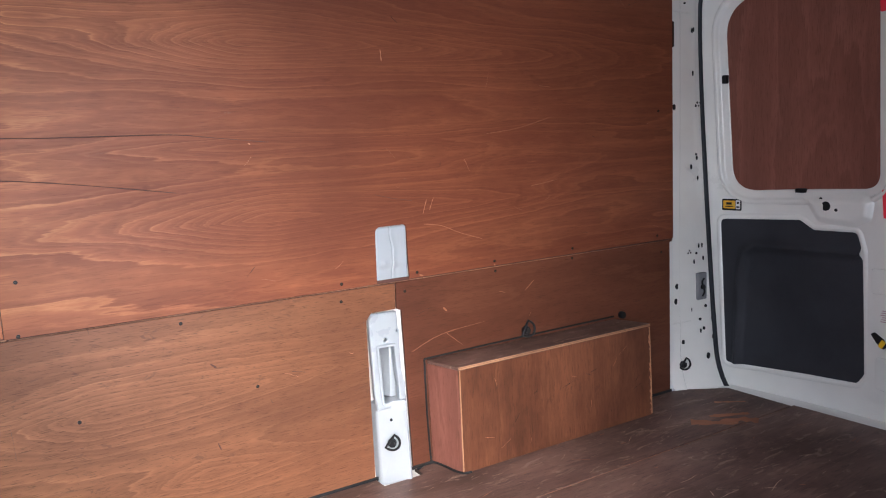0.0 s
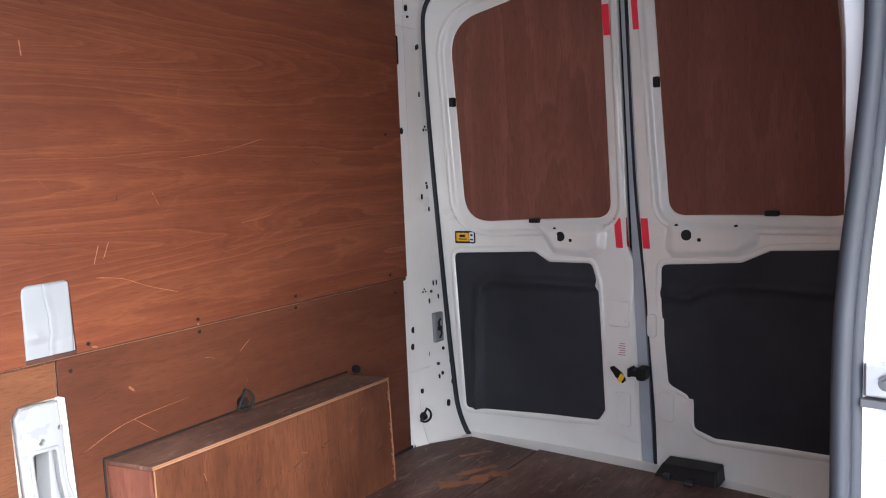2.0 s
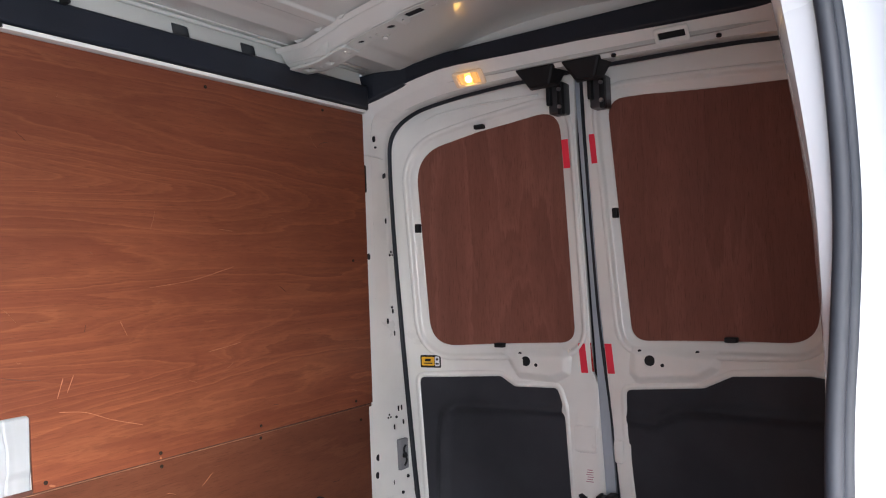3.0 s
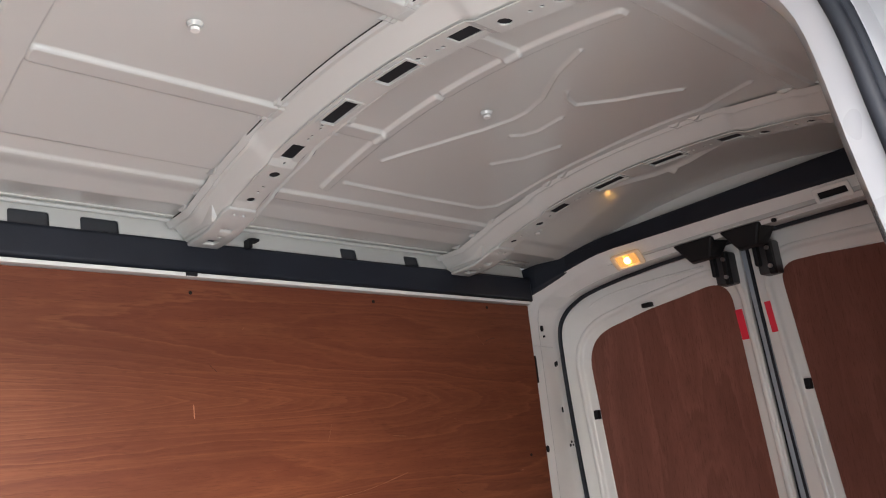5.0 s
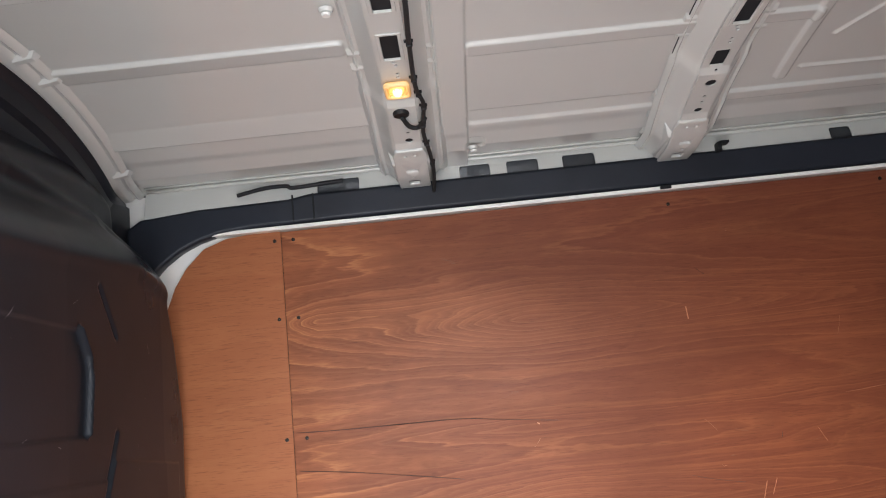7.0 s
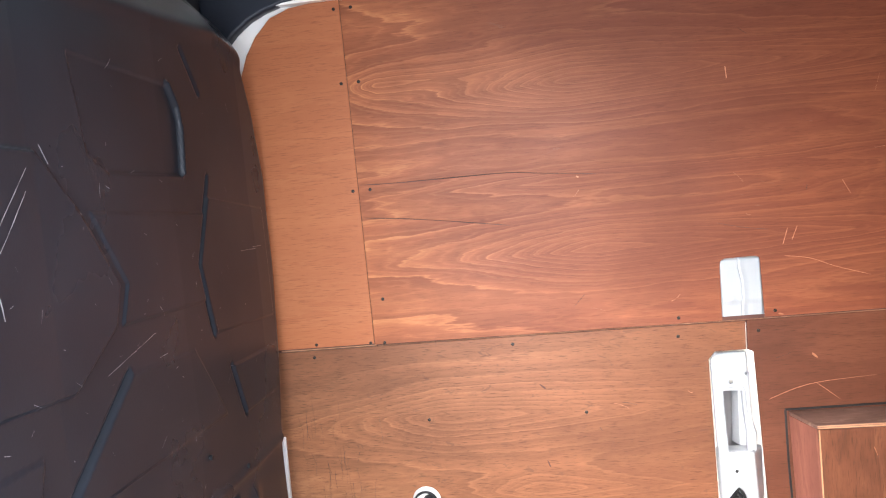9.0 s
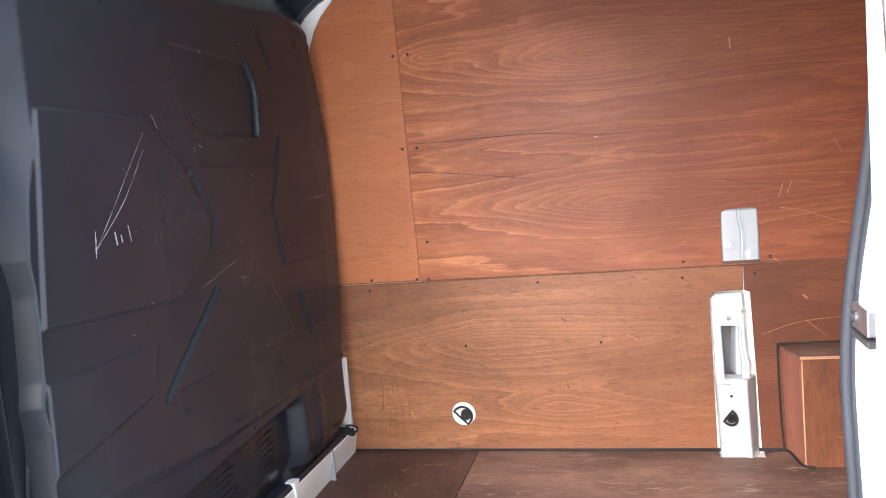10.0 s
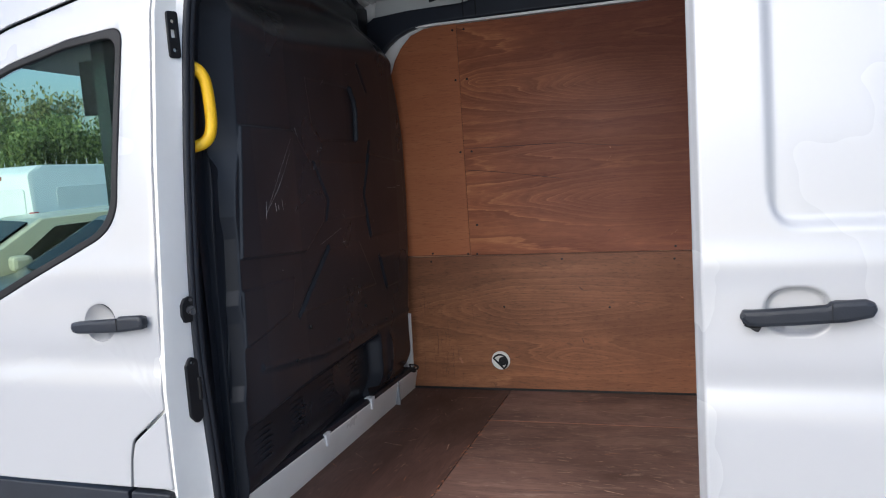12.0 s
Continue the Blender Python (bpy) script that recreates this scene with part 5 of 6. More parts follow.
part("tip", join(box(2.985, 3.035, 1.472, 1.482, 0.925, 0.955, 0.003), box(2.98, 3.035, 1.418, 1.45, 0.918, 0.962, 0.008)), BLACK, chk)
paper = thing("paper_sticker", "faded pale printed sticker on the white door", "sticker")
part("print", join(*[plate(rect(1.508 + 0.002 * (k % 2), 1.535 - 0.003 * (k % 3), 0.985 + 0.008 * k, 0.988 + 0.008 * k), (), 0.0008, 0.0002, on_door(0.0086)) for k in range(6)]), INK, paper)
lat = thing("floor_latch_box", "black plastic latch box at the foot of the door", "latch box")
part("body", hexa([(2.93, 1.165, 0.612), (3.03, 1.165, 0.612), (3.03, 1.36, 0.612), (2.93, 1.375, 0.612)], [(2.955, 1.17, 0.662), (3.03, 1.17, 0.668), (3.03, 1.35, 0.662), (2.955, 1.35, 0.658)], 0.006), BLACK, lat)
part("tongue", box(2.90, 2.935, 1.23, 1.26, 0.621, 0.632, 0.003), DARKSTEEL, lat)
part("catch", box(2.915, 2.935, 1.31, 1.335, 0.621, 0.640, 0.003), DARKSTEEL, lat)
part("side_button", plate(rounded(rect(1.468, 1.476, 1.20, 1.245), 0.004, 2), (), 0.006, 0.001, on_door(-0.004)), TAIL, chk)


# ---- interior lamps ----
def lamp(name, at, normal, along, size, label, clear=False):
    t = thing(name, label, "lamp", "interior lamps")
    n, a = Vector(normal).normalized(), Vector(along).normalized()
    b = n.cross(a).normalized()
    M = Matrix((a, b, n)).transposed().to_4x4()
    M.translation = Vector(at)
    l, w = size

    def at_lamp(u, v, q):
        return M @ Vector((u, v, q))
    part("lens", plate(rounded(rect(-l, l, -w, w), 0.4 * w, 4), [rounded(rect(-l * 0.72, l * 0.72, -w * 0.72, w * 0.72), 0.3 * w, 3)], 0.012, 0.004, lambda u, v, q: at_lamp(u, v, q + 0.012)), LENS_CLEAR if clear else LENS, t, "amber glowing rim")
    part("diffuser", plate(rounded(rect(-l * 0.73, l * 0.73, -w * 0.73, w * 0.73), 0.3 * w, 3), (), 0.006, 0.002, lambda u, v, q: at_lamp(u, v, q + 0.006)), LENS, t)
    bm = bmesh.new()
    bmesh.ops.create_uvsphere(bm, u_segments=12, v_segments=8, radius=0.011 if not clear else 0.013, matrix=M @ Matrix.Translation((0, 0, 0.010)))
    part("bulb", bm, BULB, t, "lit warm bulb", smooth=True)
    for k in range(4):
        part("lens_rib", box(-0.001, 0.001, -w * 0.6, w * 0.6, 0, 0.004), LENS, t).matrix_local = M @ Matrix.Translation((-l * 0.6 + k * l * 0.4, 0, 0.006))


lamp("interior_lamp", (0.722, 1.70, 2.490), (0, 0, -1), (1, 0, 0), (0.029, 0.040), "small square amber interior lamp, lit, on roof bow")
lamp("interior_lamp", (2.826, 1.815, 2.400), (-0.75, 0, -0.7), (0, 1, 0), (0.060, 0.030), "clear oblong interior lamp, lit, on rear header", clear=True)
gr = thing("grommet", "black rubber grommet on roof bow", "grommet")
part("plug", cyl((0.720, 1.806, 2.471), (0, 0, -1), 0.022, 0.014, 18, 0.018), BLACK, gr)
har = thing("wiring_harness", "black taped wiring loom clipped along the roof bow", "cable")
wire = smooth_path([(0.770, 0.75, 2.45), (0.768, 1.10, 2.478), (0.769, 1.30, 2.485), (0.764, 1.48, 2.486), (0.763, 1.66, 2.474), (0.775, 1.74, 2.466), (0.772, 1.80, 2.460), (0.766, 1.88, 2.444), (0.774, 1.96, 2.424), (0.779, 2.05, 2.411), (0.778, 2.13, 2.402), (0.772, 2.19, 2.378)], 5)
part("loom", sweep(wire, circle(0.0050, 8), (1, 0, 0)), TAPE, har, smooth=True)
part("branch", tube([(0.722, 1.812, 2.462), (0.735, 1.848, 2.452), (0.757, 1.855, 2.450), (0.774, 1.815, 2.456)], 0.0058, 8, (0, 0, 1)), TAPE, har, smooth=True)
for k in (4, 9, 15, 19, 22, 27, 33, 38, 44):
    p = wire[min(k, len(wire) - 1)]
    part("cable_tie", join(box(p.x - 0.0065, p.x + 0.0065, p.y - 0.0025, p.y + 0.0025, p.z - 0.007, p.z + 0.009, 0.002), box(p.x - 0.010, p.x + 0.008, p.y - 0.0015, p.y + 0.0015, p.z + 0.003, p.z + 0.009)), BLACK, har)

# ---- bulkhead ----
bh = tagged(new("bulkhead"), "black pressed steel bulkhead, scratched, in front of the load space", "bulkhead", kind="structure")
Yb, Tb = np.meshgrid(np.linspace(0.487, 2.226, 560), np.linspace(0, 1, 540), indexing="ij")
Zb = 0.70 + Tb * (TOPZ - 0.10 * np.minimum(1.0, np.abs(Yb - 1.42) / 0.66) ** 2 - 0.03 - 0.70)
EDGE_Y = np.interp(Zb, [0.7, 1.02, 1.3, 1.55, 1.81, 2.0, 2.15, 2.4], [2.04, 2.04, 2.11, 2.15, 2.15, 2.10, 2.03, 1.98])
Xb = np.interp(Yb, [0.5, 0.7, 1.0, 1.5, 2.0, 2.2], [0.165, 0.15, 0.115, 0.085, 0.065, 0.05])
Xb -= 0.06 * soft((Yb - EDGE_Y) / 0.10) ** 1.5
ridge_z = np.interp(Yb, [0.7, 0.92, 1.1, 1.85, 2.1], [2.15, 2.13, 2.135, 2.186, 2.15])
Xb -= 0.12 * soft((Zb - ridge_z) / 0.16) + 0.05 * soft((Zb - ridge_z - 0.2) / 0.1)
Xb += bead(np.abs(Zb - ridge_z + 0.01), 0.02, 0.008)
Xb += bead(line_dist([(1.0, 2.30), (1.5, 2.34), (1.9, 2.31), (2.05, 2.23)], Yb, Zb), 0.02, 0.012)
# near side: a deep channel and its stepped rim
step_y = np.interp(Zb, [0.7, 1.10, 1.14, 1.31, 1.36, 1.40, 1.54, 1.60, 1.70, 1.78, 1.88, 2.05, 2.4], [0.53, 0.538, 0.552, 0.566, 0.562, 0.572, 0.586, 0.584, 0.604, 0.634, 0.642, 0.65, 0.66])
rim_w = np.interp(Zb, [0.7, 1.3, 1.55, 1.72, 1.9, 2.1], [0.02, 0.02, 0.026, 0.055, 0.09, 0.10])
Xb -= 0.06 * (1 - np.clip((Yb - step_y + rim_w) / rim_w, 0, 1))
# pressed fields
for pts, h in (
    ([(0.643, 1.85), (1.012, 1.843), (1.126, 1.741), (1.230, 1.605), (1.198, 1.526), (1.040, 1.442), (0.582, 1.48)], 0.008),
    ([(1.15, 2.02), (1.549, 2.012), (1.594, 1.939), (1.578, 1.806), (1.252, 1.806), (1.18, 1.84)], -0.005),
    ([(1.15, 1.742), (1.68, 1.722), (1.612, 1.60), (1.63, 1.51), (1.22, 1.524), (1.255, 1.60)], 0.004),
    ([(1.70, 1.76), (2.11, 1.72), (2.11, 1.398), (1.655, 1.427), (1.612, 1.60)], 0.004),
    ([(1.227, 1.437), (1.533, 1.418), (1.68, 1.224), (0.943, 1.25)], 0.004),
    ([(1.737, 1.334), (2.10, 1.32), (2.08, 1.185), (1.80, 1.19)], 0.004),
    ([(0.572, 1.40), (0.935, 1.380), (0.89, 1.275), (0.560, 1.235)], 0.006),
):
    Xb += pad(pts, Yb, Zb, 0.007, h)
for pts, w, h in (
    ([(1.549, 2.012), (1.585, 1.965), (1.594, 1.92), (1.578, 1.812)], 0.0055, 0.010), ([(1.647, 2.106), (1.727, 2.010)], 0.0065, -0.006),
    ([(1.720, 1.808), (1.61, 1.60), (1.655, 1.427)], 0.006, -0.007), ([(1.227, 1.437), (0.943, 1.25)], 0.0065, -0.009),
    ([(1.737, 1.334), (1.80, 1.190)], 0.006, -0.007), ([(0.66, 1.16), (1.104, 1.085), (1.83, 1.045), (2.06, 1.04)], 0.012, 0.006),
):
    Xb += bead(line_dist(pts, Yb, Zb), w, h)
low = soft((1.03 - Zb) / 0.05) * soft((Yb - 0.52) / 0.05) * (1 - soft((Yb - 1.65) / 0.04))
Xb -= 0.055 * low
Xb += bead(line_dist([(1.78, 0.78), (1.79, 0.97)], Yb, Zb), 0.03, 0.010)
Xb -= soft((0.86 - Zb) / 0.12) * 0.04
Xb += 0.0012 * np.sin(Yb * 11 + 1.3 * np.sin(Zb * 7)) * np.sin(Zb * 9)
Xb = np.maximum(Xb, -0.10)
Xb = np.where(Zb < 0.79, np.minimum(Xb, 0.010), Xb)
HD_SEC = [(-0.040, -0.024), (-0.046, -0.034), (-0.056, -0.042), (-0.062, -0.075), (-0.078, -0.085), (-0.086, -0.13), (-0.105, -0.15), (-0.125, -0.22)]
part("header", grid(steps(0.60, 2.21, 0.03), list(range(len(HD_SEC))), lambda u, v: (front_rail_x(u) + HD_SEC[v][0], u, roof_z(u) + HD_SEC[v][1])), BLACK_BH, bh, "black upper edge of the bulkhead", smooth="auto")
sheet_part("panel", sheet(Xb, Yb, Zb), BLACK_BH, bh)
part("backing", box(-0.16, -0.12, 0.475, 2.55, 0.5, 2.60), BLACK_TRIM, bh)


def on_bulkhead(y, z):
    """x of the bulkhead's surface."""
    i = int(np.argmin(np.abs(Yb[:, 0] - y)))
    j = int(np.argmin(np.abs(Zb[i] - z)))
    return float(Xb[i, j])


def bulk_scratch(pts, width, material=None):
    bm = bmesh.new()
    P = smooth_path([(0, a, b) for a, b in pts], 8)
    prev = None
    for i, p in enumerate(P):
        p = Vector((on_bulkhead(p.y, p.z) + 0.0016, p.y, p.z))
        t = (P[min(i + 1, len(P) - 1)] - P[max(i - 1, 0)]).normalized()
        side = Vector((0, -t.z, t.y)) * width * random.uniform(0.2, 0.65)
        cur = [bm.verts.new(p + side), bm.verts.new(p - side)]
        if prev:
            bm.faces.new((prev[0], cur[0], cur[1], prev[1]))
        prev = cur
    part("scratch", bm, material or GALV, bh)


bulk_scratch([(0.744, 1.592), (0.85, 1.69), (0.975, 1.811)], 0.0011)
bulk_scratch([(0.744, 1.592), (0.87, 1.68), (0.968, 1.777)], 0.0014)
bulk_scratch([(0.752, 1.628), (0.744, 1.58)], 0.003)
bulk_scratch([(0.815, 1.62), (0.818, 1.595)], 0.005)
bulk_scratch([(0.835, 1.612), (0.837, 1.598)], 0.005)
bulk_scratch([(0.865, 1.628), (0.87, 1.595)], 0.0025)
bulk_scratch([(1.03, 1.85), (1.05, 1.82)], 0.002)
bulk_scratch([(1.88, 1.61), (2.0, 1.607)], 0.0012)
bulk_scratch([(1.97, 1.613), (2.05, 1.612)], 0.0016)
bulk_scratch([(1.15, 1.45), (1.35, 1.49)], 0.001)
for k in range(90):
    y, z = rng.uniform(0.8, 2.05), rng.choice((rng.uniform(1.1, 2.1), rng.gauss(1.5, 0.12)))
    a, l = rng.uniform(0, 3.14), abs(rng.gauss(0, 0.012)) + 0.002
    bulk_scratch([(y, z), (y + l * math.cos(a), z + l * math.sin(a))], rng.uniform(0.0004, 0.0011), GALV if rng.random() < 0.6 else LINING)
for y, z in ((1.023, 1.195), (1.252, 1.097), (1.539, 1.163), (1.758, 1.063), (0.88, 1.12)):
    part("bolt", cyl((on_bulkhead(y, z) + 0.004, y, z), (1, 0, 0), 0.0065, 0.007, 6), BLACK, bh)
for g in range(4):
    for k in range(6):
        y, z = 0.62 + 0.26 * g + 0.012 * (k % 2), 0.865 + 0.018 * k
        x = on_bulkhead(y + 0.05, z)
        part("vent_slat", box(x - 0.004, x + 0.0022, y, y + 0.13, z, z + 0.006, 0.001), BLACK_BH, bh)

sill = tagged(new("bulkhead_sill"), "scuffed white steel sill strip at the foot of the bulkhead", "sill", kind="structure")
part("strip", hexa([(-0.06, 0.52, 0.60), (0.004, 0.52, 0.60), (0.004, 2.22, 0.60), (-0.06, 2.22, 0.60)], [(-0.06, 0.52, 0.752), (0.028, 0.52, 0.752), (0.028, 2.22, 0.722), (-0.06, 2.22, 0.722)], 0.006), WHITE_IN, sill)
part("corner_post", hexa([(-0.03, 2.198, 0.60), (0.006, 2.198, 0.60), (0.006, 2.222, 0.60), (-0.03, 2.222, 0.60)], [(-0.01, 2.214, 0.99), (0.012, 2.214, 0.99), (0.012, 2.225, 0.99), (-0.01, 2.225, 0.99)], 0.003), WHITE_IN, sill)
part("joint", box(0.002, 0.0305, 1.955, 1.96, 0.615, 0.731), LINING, sill)
for y in (1.655, 1.235):
    part("clip", hexa([(0.0, y - 0.004, 0.70), (0.03, y - 0.004, 0.70), (0.03, y + 0.004, 0.70), (0.0, y + 0.004, 0.70)], [(0.0, y - 0.02, 0.752), (0.034, y - 0.02, 0.752), (0.034, y + 0.02, 0.752), (0.0, y + 0.02, 0.752)], 0.002), LABEL_W, sill, "small white clip")
part("rubber_strip", hexa([(-0.03, 0.52, 0.750), (0.026, 0.52, 0.750), (0.026, 2.16, 0.722), (-0.03, 2.16, 0.722)], [(-0.03, 0.52, 0.772), (0.020, 0.52, 0.772), (0.020, 2.16, 0.740), (-0.03, 2.16, 0.740)], 0.004), BLACK_TRIM, sill)

# ---- near side: pillars, seals, header ----
C_SEAL = [(1.362, 0.548, 0.58), (1.354, 0.547, 0.80), (1.342, 0.546, 1.19), (1.338, 0.545, 1.30), (1.336, 0.545, 1.39), (1.340, 0.546, 1.46), (1.347, 0.546, 1.52), (1.357, 0.543, 1.59), (1.369, 0.536, 1.68), (1.380, 0.530, 1.80), (1.388, 0.535, 1.95), (1.395, 0.549, 2.08), (1.402, 0.573, 2.24), (1.39, 0.62, 2.33)]
cs = smooth_path(C_SEAL, 5)
wall_s = tagged(new("wall_south"), "white steel van side with the open sliding doorway", "wall", kind="structure")


def c_section(p):
    k = skin(p.z)
    e = 0.032 * sstep((p.z - 1.58) / 0.5) + 0.010 * sstep((p.z - 1.55) / 0.2)
    return [Vector((x, y, p.z)) for x, y in (
        (p.x + 0.090, p.y + 0.024 + e), (p.x + 0.050, p.y + 0.019 + e), (p.x + 0.026, p.y + 0.015 + 0.8 * e), (p.x + 0.012, p.y + 0.008), (p.x + 0.012, p.y - 0.012),
        (p.x + 0.032, p.y - 0.022), (max(p.x + 0.03, 1.352), p.y - 0.05), (1.360, 0.462), (1.350, 0.452), (1.355, 0.440), (1.362, max(k + 0.060, 0.42)), (p.x + 0.085, k + 0.008), (p.x + 0.30, k), (p.x + 0.30, p.y + 0.022 + e))]


rows = [c_section(p) for p in cs]
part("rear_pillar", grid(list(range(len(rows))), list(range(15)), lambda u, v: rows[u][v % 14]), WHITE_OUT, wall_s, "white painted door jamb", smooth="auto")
part("rear_seal", join(sweep([p + Vector((0.008, 0.006, 0)) for p in cs], circle(0.0092, 12), (1, 0, 0)), sweep([p + Vector((0.016, -0.004, 0)) for p in cs], circle(0.0085, 12), (1, 0, 0))), RUBBER, wall_s, "dark grey rubber doorway seal", smooth=True)
B_SEAL = [(0.135, 0.437, 0.56), (0.134, 0.433, 0.88), (0.130, 0.426, 1.10), (0.126, 0.421, 1.25), (0.124, 0.430, 1.45), (0.126, 0.457, 1.73), (0.130, 0.475, 1.88), (0.138, 0.500, 2.09), (0.155, 0.53, 2.24), (0.20, 0.58, 2.33)]
bs = smooth_path(B_SEAL, 5)


def b_section(p):
    k = skin(p.z)
    return [Vector((x, y, p.z)) for x, y in ((0.092, k + 0.004), (0.096, k + 0.014), (0.114, p.y - 0.030), (p.x - 0.008, p.y - 0.018), (p.x - 0.008, p.y + 0.02), (0.0, p.y + 0.03), (0.0, k + 0.03))]


rows = [b_section(p) for p in bs]
part("front_pillar", grid(list(range(len(rows))), list(range(8)), lambda u, v: rows[u][v % 7]), WHITE_IN, wall_s, "white painted door pillar", smooth="auto")
part("front_seal", join(sweep([p + Vector((-0.003, 0, 0)) for p in bs], circle(0.0108, 12), (1, 0, 0)), sweep([p + Vector((-0.006, -0.014, 0)) for p in bs], circle(0.0100, 12), (1, 0, 0))), RUBBER, wall_s, "dark grey rubber doorway seal", smooth=True)
rows = [[Vector(q) for q in ((p.x - 0.004, p.y + 0.010, p.z), (p.x - 0.015, p.y + 0.032, p.z), (p.x - 0.022, p.y + 0.052, p.z), (p.x - 0.034, p.y + 0.085, p.z), (-0.10, p.y + 0.09, p.z), (-0.10, p.y + 0.02, p.z))] for p in bs]
part("pillar_trim", grid(list(range(len(rows))), list(range(7)), lambda u, v: rows[u][v % 6]), BLACK_BH, wall_s, "black inner pillar trim", smooth="auto")
A_IN = [(0.72, 0.503), (1.16, 0.512), (1.27, 0.515), (1.41, 0.514), (1.605, 0.523), (1.67, 0.533), (1.79, 0.541)]
A_OUT = [(0.72, 0.520), (1.16, 0.534), (1.25, 0.554), (1.39, 0.588), (1.59, 0.636), (1.69, 0.652), (1.735, 0.646), (1.765, 0.630), (1.79, 0.590)]


def cover_panel(u, v):
    y0, y1 = lerp(A_IN, v), lerp(A_OUT, v)
    top = sstep((v - 1.72) / 0.07)
    return (0.112 - 0.10 * sstep((u - 0.86) / 0.14) - 0.03 * sstep((0.06 - u) / 0.06) + 0.010 * math.sin(math.pi * min(1, u * 1.05)) * (1 - top) - 0.05 * top * u + 0.007 * math.exp(-((u - 0.09) / 0.05) ** 2) + 0.010 * math.exp(-((u - 0.84) / 0.05) ** 2), y0 + (y1 - y0) * u, v)


part("pillar_cover_panel", grid([k / 40 for k in range(41)], steps(0.72, 1.79, 0.015), cover_panel), BLACK_BH, wall_s, "curved black steel cover panel", smooth="auto")
part("doorway_header", hexa([(0.05, 0.44, 2.30), (1.5, 0.44, 2.30), (1.5, 0.66, 2.34), (0.05, 0.66, 2.34)], [(0.05, 0.50, 2.47), (1.5, 0.50, 2.47), (1.5, 0.66, 2.47), (0.05, 0.66, 2.47)], 0.01), WHITE_OUT, wall_s)
part("inner_wall", box(1.66, 2.74, 0.575, 0.585, 0.6, 2.45), PLY_LOWR, wall_s, "brown ply lining")
part("rear_quarter", grid(steps(1.42, 3.06, 0.4), steps(0.35, 2.55, 0.08), lambda u, v: (u, skin(v), v)), WHITE_OUT, wall_s, smooth=True)
part("door_step", box(0.10, 1.40, 0.40, 0.62, 0.42, 0.606, 0.01), BLACK_TRIM, wall_s, "black step tread")
part("sill_outer", box(-1.1, 3.06, 0.345, 0.42, 0.30, 0.60, 0.02), BLACK_TRIM, wall_s)
part("underbody", box(-1.8, 3.06, 0.42, 2.5, 0.28, 0.56), BLACK_TRIM, wall_s)
for (z, w) in ((1.30, 0.004), (1.47, 0.003), (1.14, 0.004), (1.39, 0.003)):
    p = min(cs, key=lambda q: abs(q.z - z))
    part("jamb_joint", box(p.x + 0.030, p.x + 0.10, p.y - 0.07, p.y - 0.026, z, z + w * 0.5), LINING, wall_s)
for (z, r) in ((1.43, 0.007), (1.345, 0.008), (1.22, 0.006), (1.10, 0.012)):
    p = min(cs, key=lambda q: abs(q.z - z))
    part("jamb_hole", cyl((p.x + 0.040, p.y - 0.040, z), (-0.8, -0.6, 0), r * 0.6, 0.006, 12), DARK, wall_s)
strk = thing("striker", "steel striker plate with torx bolt on the door jamb", "striker")
part("plate", box(1.346, 1.362, 0.47, 0.533, 1.456, 1.487, 0.002), STEEL, strk)
part("bolt", join(cyl((1.346, 0.514, 1.471), (-1, 0, 0), 0.0075, 0.006, 12), cyl((1.343, 0.514, 1.471), (-1, 0, 0), 0.004, 0.006, 6)), DARKSTEEL, strk)
part("rail", box(1.344, 1.362, 0.46, 0.536, 1.446, 1.4535, 0.001), DARKSTEEL, strk)

# fittings on the front pillar
fit_top = thing("guide_plate", "black slotted guide plate on the white pillar", "plate")
part("plate", plate(rounded(rect(0.438, 0.466, 2.01, 2.125), 0.008, 3), [rounded(rect(0.446, 0.457, 2.06, 2.08), 0.002, 2), disc(0.452, 2.10, 0.005, 10), disc(0.452, 2.03, 0.005, 10)], 0.006, 0.002, lambda u, v, w: Vector((0.113 + (u - 0.44) * 0.45 + w, u, v))), BLACK, fit_top)
part("back", box(0.092, 0.0985, 0.440, 0.462, 2.015, 2.12), DARKSTEEL, fit_top)
fit_mid = thing("door_stop", "black rubber door stop bolted to the pillar", "door stop")
part("base", plate(rounded([(0.365, 1.372), (0.372, 1.352), (0.392, 1.352), (0.40, 1.375), (0.398, 1.408), (0.388, 1.418), (0.374, 1.414), (0.366, 1.398)], 0.004, 2), (), 0.008, 0.002, lambda u, v, w: Vector((0.121 + (u - 0.383) * 0.40 + w, u * 1.2 - 0.065, v))), BLACK, fit_mid)
part("pin", join(cyl((0.124, 0.393, 1.384), (1, -0.6, 0), 0.011, 0.012, 14), cyl((0.132, 0.390, 1.379), (1, -0.6, 0), 0.007, 0.012, 12), cyl((0.124, 0.396, 1.409), (1, -0.6, 0), 0.004, 0.008, 8)), DARKSTEEL, fit_mid)
fit_low = thing("latch_plate", "long black oval latch plate on the pillar", "plate")
part("plate", plate(rounded([(0.352, 1.115), (0.366, 1.09), (0.381, 1.105), (0.384, 1.21), (0.378, 1.255), (0.364, 1.268), (0.352, 1.245)], 0.010, 3), [disc(0.366, 1.25, 0.004, 8)], 0.008, 0.002, lambda u, v, w: Vector((0.1215 + (u - 0.368) * 0.40 + w, 0.386 + (u - 0.368) * 1.3, v))), BLACK, fit_low)
part("catch", box(0.116, 0.130, 0.392, 0.402, 1.15, 1.21, 0.004), BLACK, fit_low)

